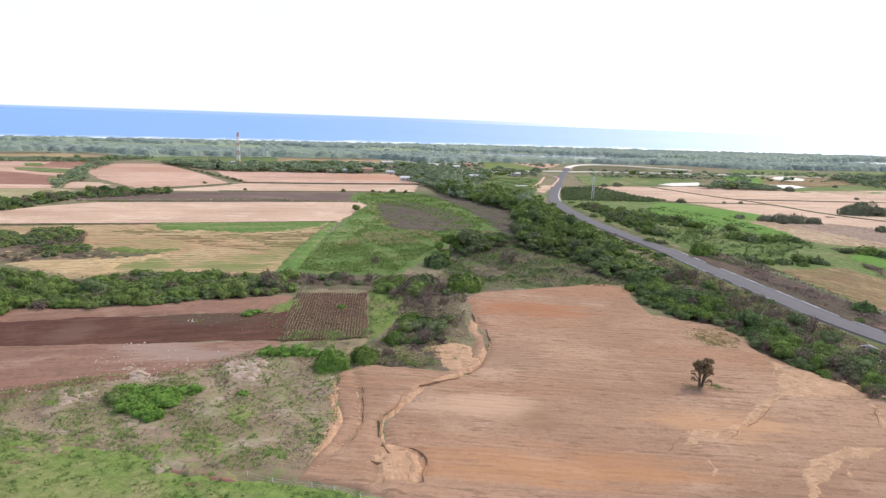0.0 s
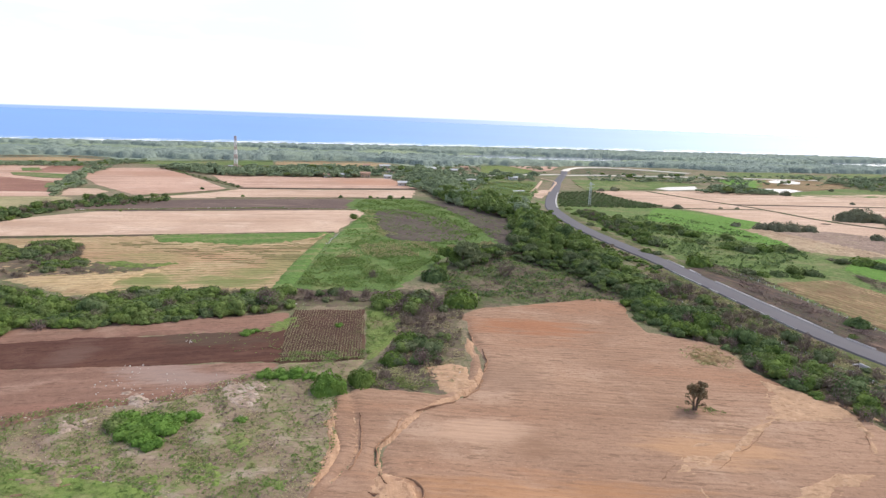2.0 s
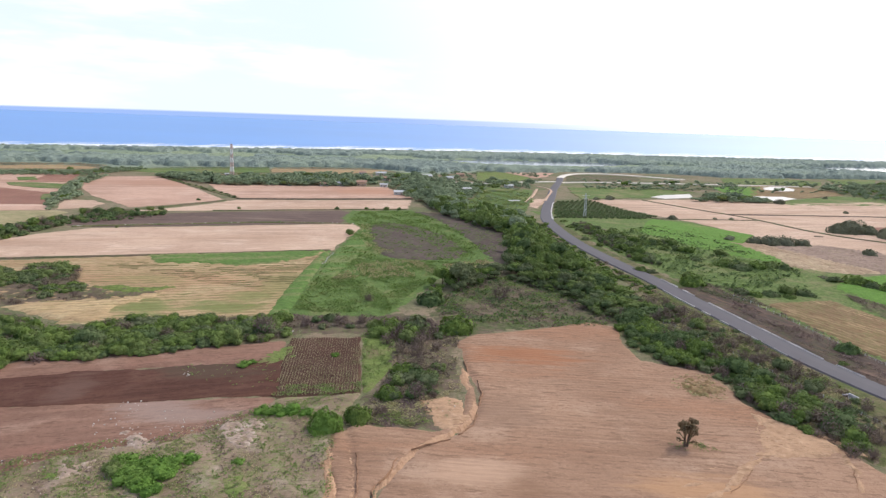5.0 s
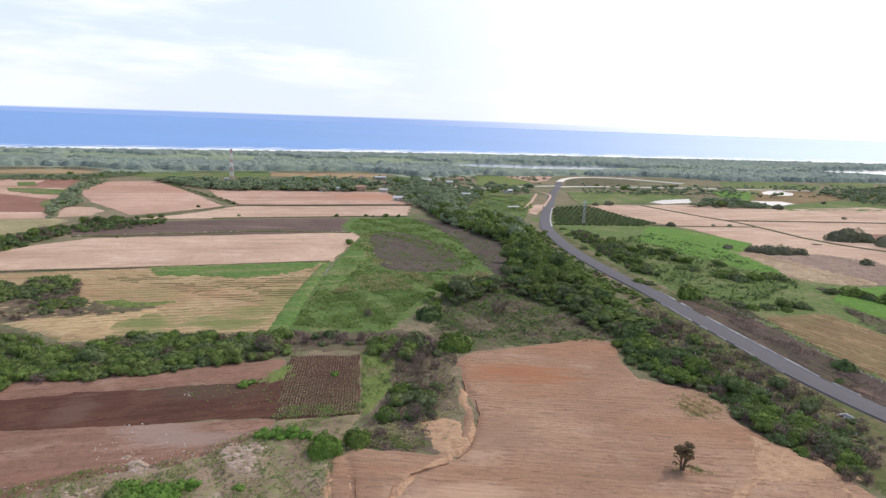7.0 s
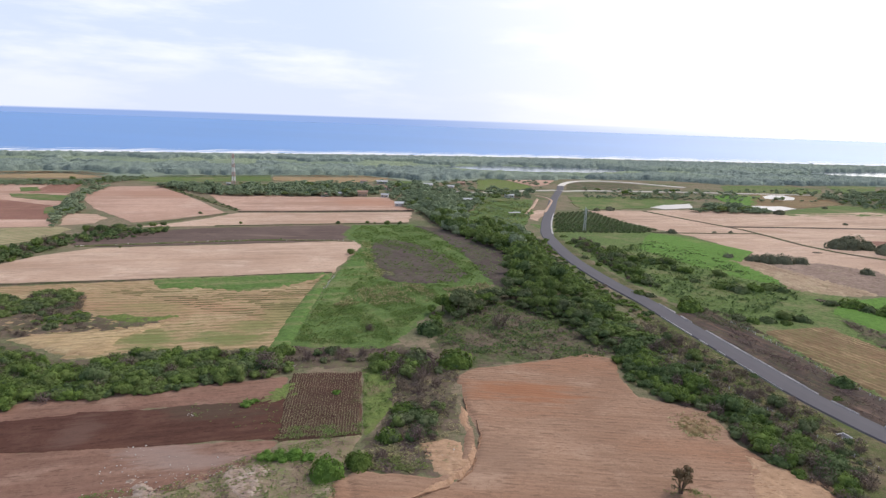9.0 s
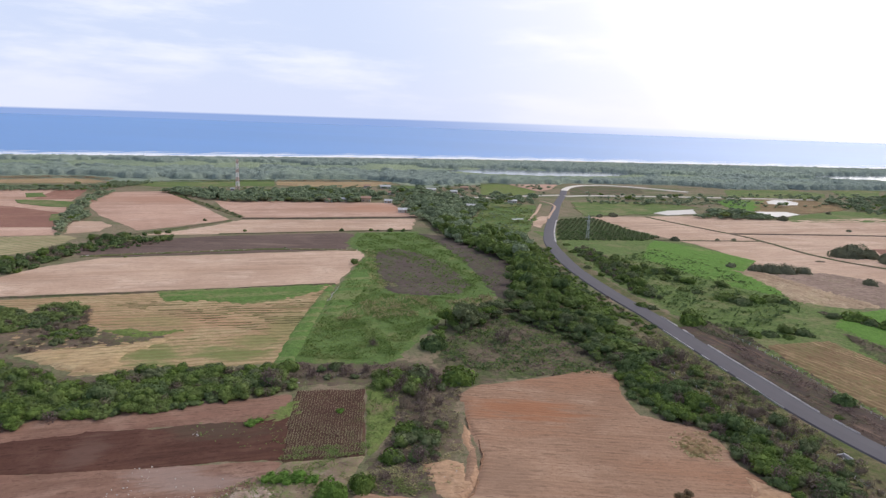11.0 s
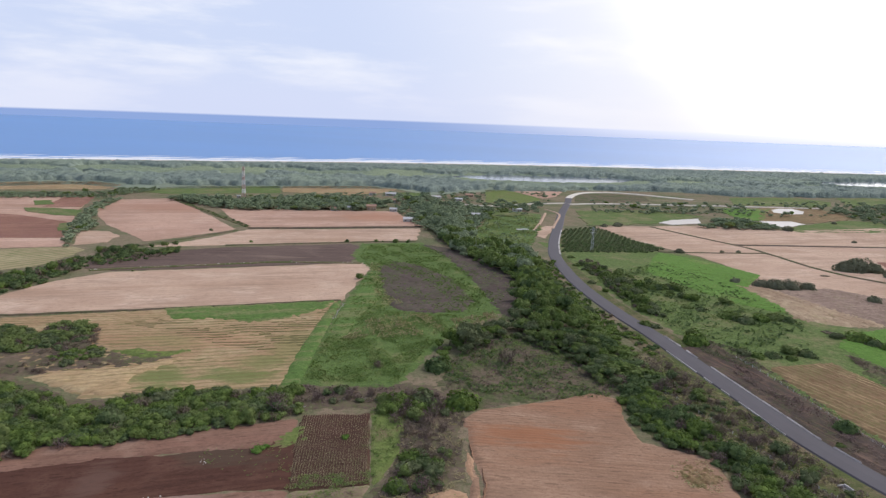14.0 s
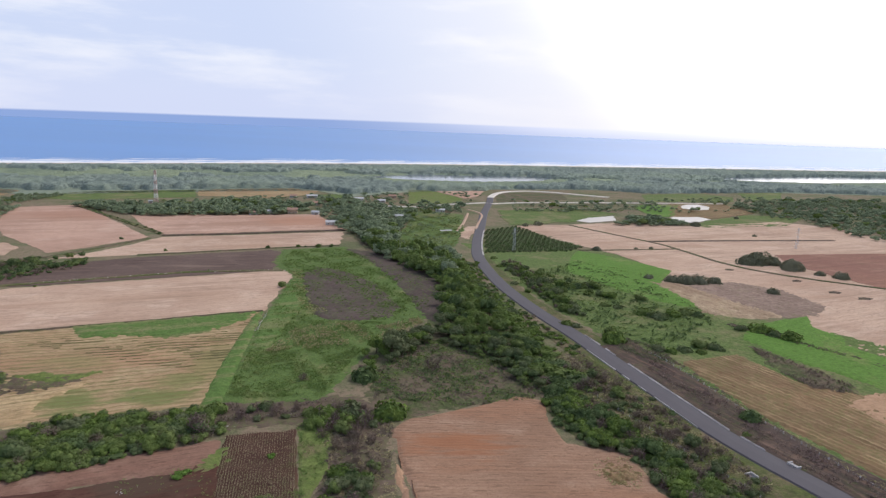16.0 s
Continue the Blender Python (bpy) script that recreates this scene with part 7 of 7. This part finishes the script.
def gutters():
    """Concrete gutters, slab by slab, along both sides of the road."""
    line = road_line
    along = np.gradient(line, axis=0)
    along /= np.linalg.norm(along, axis=1)[:, None]
    right = np.stack([along[:, 1], -along[:, 0]], 1)
    road = bpy.data.objects["road"]
    g = random.Random(4)
    for side, y0, y1 in ((1, 147, 156), (1, 159, 210), (1, 216, 243), (-1, 162, 199), (-1, 203, 226), (1, 428, 560)):
        for i in range(len(line) - 1):
            if not y0 <= line[i, 1] <= y1 or g.random() < 0.06:
                continue
            a, b = line[i] + along[i] * g.uniform(0.02, 0.16), line[i + 1] - along[i] * g.uniform(0.02, 0.16)
            off = 3.95 * side + g.uniform(-0.06, 0.06)
            wide = g.uniform(0.13, 0.27) if y0 < 400 else 0.5
            bm = bmesh.new()
            rings = []
            for p, r in ((a, right[i]), (b, right[i + 1])):
                z = float(land(*p))
                rings.append([bm.verts.new((*(p + r * (off + o * side)), z + h)) for o, h in ((-wide, 0.50), (-wide * 0.4, 0.46), (0.1, 0.48), (wide, 0.6), (wide, 0.1), (-wide, 0.1))])
            for k in range(6):
                bm.faces.new((rings[0][k], rings[0][(k + 1) % 6], rings[1][(k + 1) % 6], rings[1][k]))
            bm.faces.new(rings[0])
            bm.faces.new(rings[1][::-1])
            bmesh.ops.recalc_face_normals(bm, faces=bm.faces)
            part("gutter_slab", bm, "concrete", road)


gutters()


def fence(line, gap, label, height=1.3, thick=0.11):
    """Pale posts with two strands of wire."""
    path = smooth_line(line, gap)
    root = tagged(new("fence"), label, "fence")
    g = random.Random(8)
    tops = []
    for x, y in path:
        z = float(land(x, y))
        h = height * g.uniform(0.85, 1.1)
        bm = bmesh.new()
        rod_into(bm, (x, y, z - 0.1), (x + g.uniform(-0.08, 0.08), y, z + h), thick, thick * 0.8, 6)
        part("post", bm, "post", root)
        tops.append((x, y, z + h))
    for drop in (0.15, 0.6):
        bm = bmesh.new()
        for a, b in zip(tops, tops[1:]):
            rod_into(bm, (a[0], a[1], a[2] - drop), (b[0], b[1], b[2] - drop), 0.012, 0.012, 3)
        part("wire", bm, "steel", root)


fence([(106.7, 222), (111.4, 203), (113.5, 184), (115.9, 168), (118.6, 155.5), (120.8, 147), (122.4, 138), (125, 128), (130, 112)], 2.9, "post and wire fence between the road bank and the stubble field")
fence([(-24, 76), (-20.5, 75), (-15.3, 74.2), (-12.3, 73.3), (-6, 71)], 3.0, "post and wire fence beside the rough grass", 1.0, 0.06)
fence([(60, 206), (70, 188), (77, 170), (84, 150), (92, 128), (98, 110)], 4.0, "old post and wire fence through the roadside scrub", 1.2)


def culvert(x, y, turn):
    root = tagged(new("culvert"), "pale concrete culvert head beside the road", "culvert")
    for name, size, at in (("headwall", (2.6, 0.4, 1.0), (0, 0, 0.4)), ("wingwall", (0.35, 1.8, 0.8), (-1.3, -0.9, 0.3)), ("wingwall", (0.35, 1.8, 0.8), (1.3, -0.9, 0.3)), ("apron", (2.4, 1.8, 0.25), (0, -0.9, 0.1))):
        bm = bmesh.new()
        box_into(bm, size, at, 0, 0.05)
        part(name, bm, "concrete", root)
    root.matrix_basis = Matrix.Translation((x, y, float(land(x, y)))) @ Matrix.Rotation(radians(turn), 4, "Z")


culvert(96.2, 137.2, -75)
culvert(109.2, 141.6, 105)


# ---- masts ----
def lattice_mast(name, x, y, height, foot, tip, bands, label, category, leg_r, brace_r, antennas=False):
    root = tagged(new(name), label, category)
    corners = ((-1, -1), (1, -1), (1, 1), (-1, 1))
    n = bands * 2

    def at(c, z):
        w = foot + (tip - foot) * z / height
        return (c[0] * w, c[1] * w, z)

    for k in range(bands):
        z0, z1 = height * k / bands, height * (k + 1) / bands
        paint = "steel" if not antennas else ("red_paint", "white_paint")[k % 2]
        for c in corners:
            bm = bmesh.new()
            rod_into(bm, at(c, z0), at(c, z1), leg_r, leg_r, 5)
            part("leg", bm, paint, root)
        bm = bmesh.new()
        for i in range(2):
            a, b = z0 + (z1 - z0) * i / 2, z0 + (z1 - z0) * (i + 1) / 2
            for c, d in zip(corners, corners[1:] + corners[:1]):
                rod_into(bm, at(c, a), at(d, b), brace_r, brace_r, 3)
                rod_into(bm, at(d, a), at(c, b), brace_r, brace_r, 3)
                rod_into(bm, at(c, b), at(d, b), brace_r, brace_r, 3)
        part("bracing", bm, paint, root)
    if antennas:
        for z, spread in ((height - 1.2, 1.5), (height * 0.86, 1.6)):
            for k in range(3):
                a = k * 2.094
                bm = bmesh.new()
                box_into(bm, (0.35, 0.25, 2.2), (math.cos(a) * spread, math.sin(a) * spread, z), math.degrees(a), 0.04)
                part("antenna", bm, "white_paint", root)
        bm = bmesh.new()
        bmesh.ops.create_cone(bm, cap_ends=True, segments=16, radius1=0.9, radius2=0.9, depth=0.4, matrix=pose(0, -1.6, height * 0.7, 90, 0, 0))
        part("dish", bm, "white_paint", root)
        bm = bmesh.new()
        rod_into(bm, (0, 0, height), (0, 0, height + 2.5), 0.05, 0.02, 5)
        part("lightning_rod", bm, "steel", root)
    else:
        for z in (height * 0.78, height * 0.9):
            bm = bmesh.new()
            rod_into(bm, (-2.4, 0, z), (2.4, 0, z), 0.12, 0.12, 5)
            part("crossarm", bm, "steel", root)
    root.location = (x, y, float(land(x, y)))


lattice_mast("radio_mast", -225.6, 713, 34.5, 1.7, 0.75, 7, "red and white lattice radio mast with antennas above the trees", "mast", 0.25, 0.12, True)
lattice_mast("power_pylon", 104.7, 452, 17.5, 0.9, 0.4, 6, "slender grey lattice power pylon beside the orchard", "pylon", 0.06, 0.03)
lattice_mast("power_pylon", 345, 480, 17.5, 0.9, 0.4, 6, "slender grey lattice power pylon in the bare field", "pylon", 0.045, 0.02)


# ---- the village ----
def house(x, y, wide, deep, high, turn, wall, roof, label):
    """A low house: walls, a pitched roof with eaves, a door and windows."""
    root = tagged(new("house"), label, "house")
    bm = bmesh.new()
    box_into(bm, (wide, deep, high), (0, 0, high / 2), 0, 0.05)
    part("wall", bm, wall, root)
    bm = bmesh.new()
    ridge = high + deep * 0.22
    w, d = wide / 2 + 0.5, deep / 2 + 0.6
    low = high - 0.1
    v = [bm.verts.new(p) for p in ((-w, -d, low), (w, -d, low), (w, 0, ridge), (-w, 0, ridge), (w, d, low), (-w, d, low))]
    u = [bm.verts.new((p.co.x, p.co.y, p.co.z + 0.16)) for p in v]
    for a, b, c, e in ((0, 1, 2, 3), (3, 2, 4, 5)):
        bm.faces.new((u[a], u[b], u[c], u[e]))
        bm.faces.new((v[e], v[c], v[b], v[a]))
    for a, b in ((0, 1), (1, 2), (2, 4), (4, 5), (5, 3), (3, 0)):
        bm.faces.new((v[a], v[b], u[b], u[a]))
    part("roof", bm, roof, root)
    bm = bmesh.new()
    box_into(bm, (0.95, 0.12, 2.05), (wide * 0.12, -deep / 2 - 0.03, 1.03), 0, 0.02)
    part("door", bm, "wood", root)
    for px in (-0.3, 0.36):
        bm = bmesh.new()
        box_into(bm, (1.3, 0.1, 1.1), (wide * px, -deep / 2 - 0.02, 1.5), 0, 0.02)
        win = part("window", bm, "white_paint", root)
        bm = bmesh.new()
        box_into(bm, (1.1, 0.1, 0.9), (wide * px, -deep / 2 - 0.06, 1.5))
        part("pane", bm, "dark_glass", win)
    root.matrix_basis = Matrix.Translation((x, y, float(land(x, y)) + 0.1)) @ Matrix.Rotation(radians(turn), 4, "Z")


HOUSES = [(-33.5, 577, 13, 7, 3, 8, "wall_white", "tin"), (-53, 644, 9, 6, 2.8, -10, "wall_white", "tin"), (-111, 634, 10, 6, 2.8, 15, "wall_white", "tile_roof"), (-76, 649, 12, 8, 4.5, 5, "wall_ochre", "tile_roof"), (-69, 789, 16, 7, 3, 10, "wall_white", "tin"), (-2.5, 612, 9, 6, 2.8, 20, "wall_white", "tin"), (29, 625, 10, 7, 3, -5, "wall_ochre", "tin"), (75, 680, 12, 6, 2.8, 0, "wall_white", "tin")]
HOUSES_BEHIND = [(-12.7, 770, 14, 7, 3, 12, "wall_white", "tin"), (-91, 788, 10, 7, 3, 0, "wall_white", "tile_roof"), (14, 755, 11, 7, 3, -8, "wall_white", "tin"), (28, 808, 12, 7, 3, 5, "wall_ochre", "tile_roof"), (-58, 721, 10, 7, 3, 14, "wall_white", "tile_roof"), (-25, 670, 9, 6, 2.8, 0, "wall_white", "tin"), (-97, 645, 8, 6, 2.8, 10, "wall_white", "tin"), (-230, 709, 5, 4, 2.8, 10, "wall_white", "tin")]
for x, y, wide, deep, high, turn, wall, roof in HOUSES + HOUSES_BEHIND:
    house(x, y, wide * 0.78, deep * 0.85, high * 0.9, turn, wall, roof, "small %s village house with a %s roof" % (wall.split("_")[1], "pale tin" if roof == "tin" else "red clay"))


def shed(x, y, turn):
    """An open shelter with a pale tin roof in the meadow."""
    root = tagged(new("shed"), "open shelter with a pale tin roof in a green meadow", "shed")
    for i, px in enumerate((-4, 0, 4)):
        for py in (-1.6, 1.6):
            bm = bmesh.new()
            rod_into(bm, (px, py, -0.1), (px, py, 2.5), 0.1, 0.09, 6)
            part("post", bm, "wood", root)
    for px, h in ((-3.2, 2.6), (1.6, 2.9)):
        bm = bmesh.new()
        box_into(bm, (4.6 if px < 0 else 5.6, 4.6, 0.14), (px, 0, h), 0, 0.03)
        part("roof_panel", bm, "tin", root)
    root.matrix_basis = Matrix.Translation((x, y, float(land(x, y)) + 0.1)) @ Matrix.Rotation(radians(turn), 4, "Z")


shed(65.5, 540, 8)
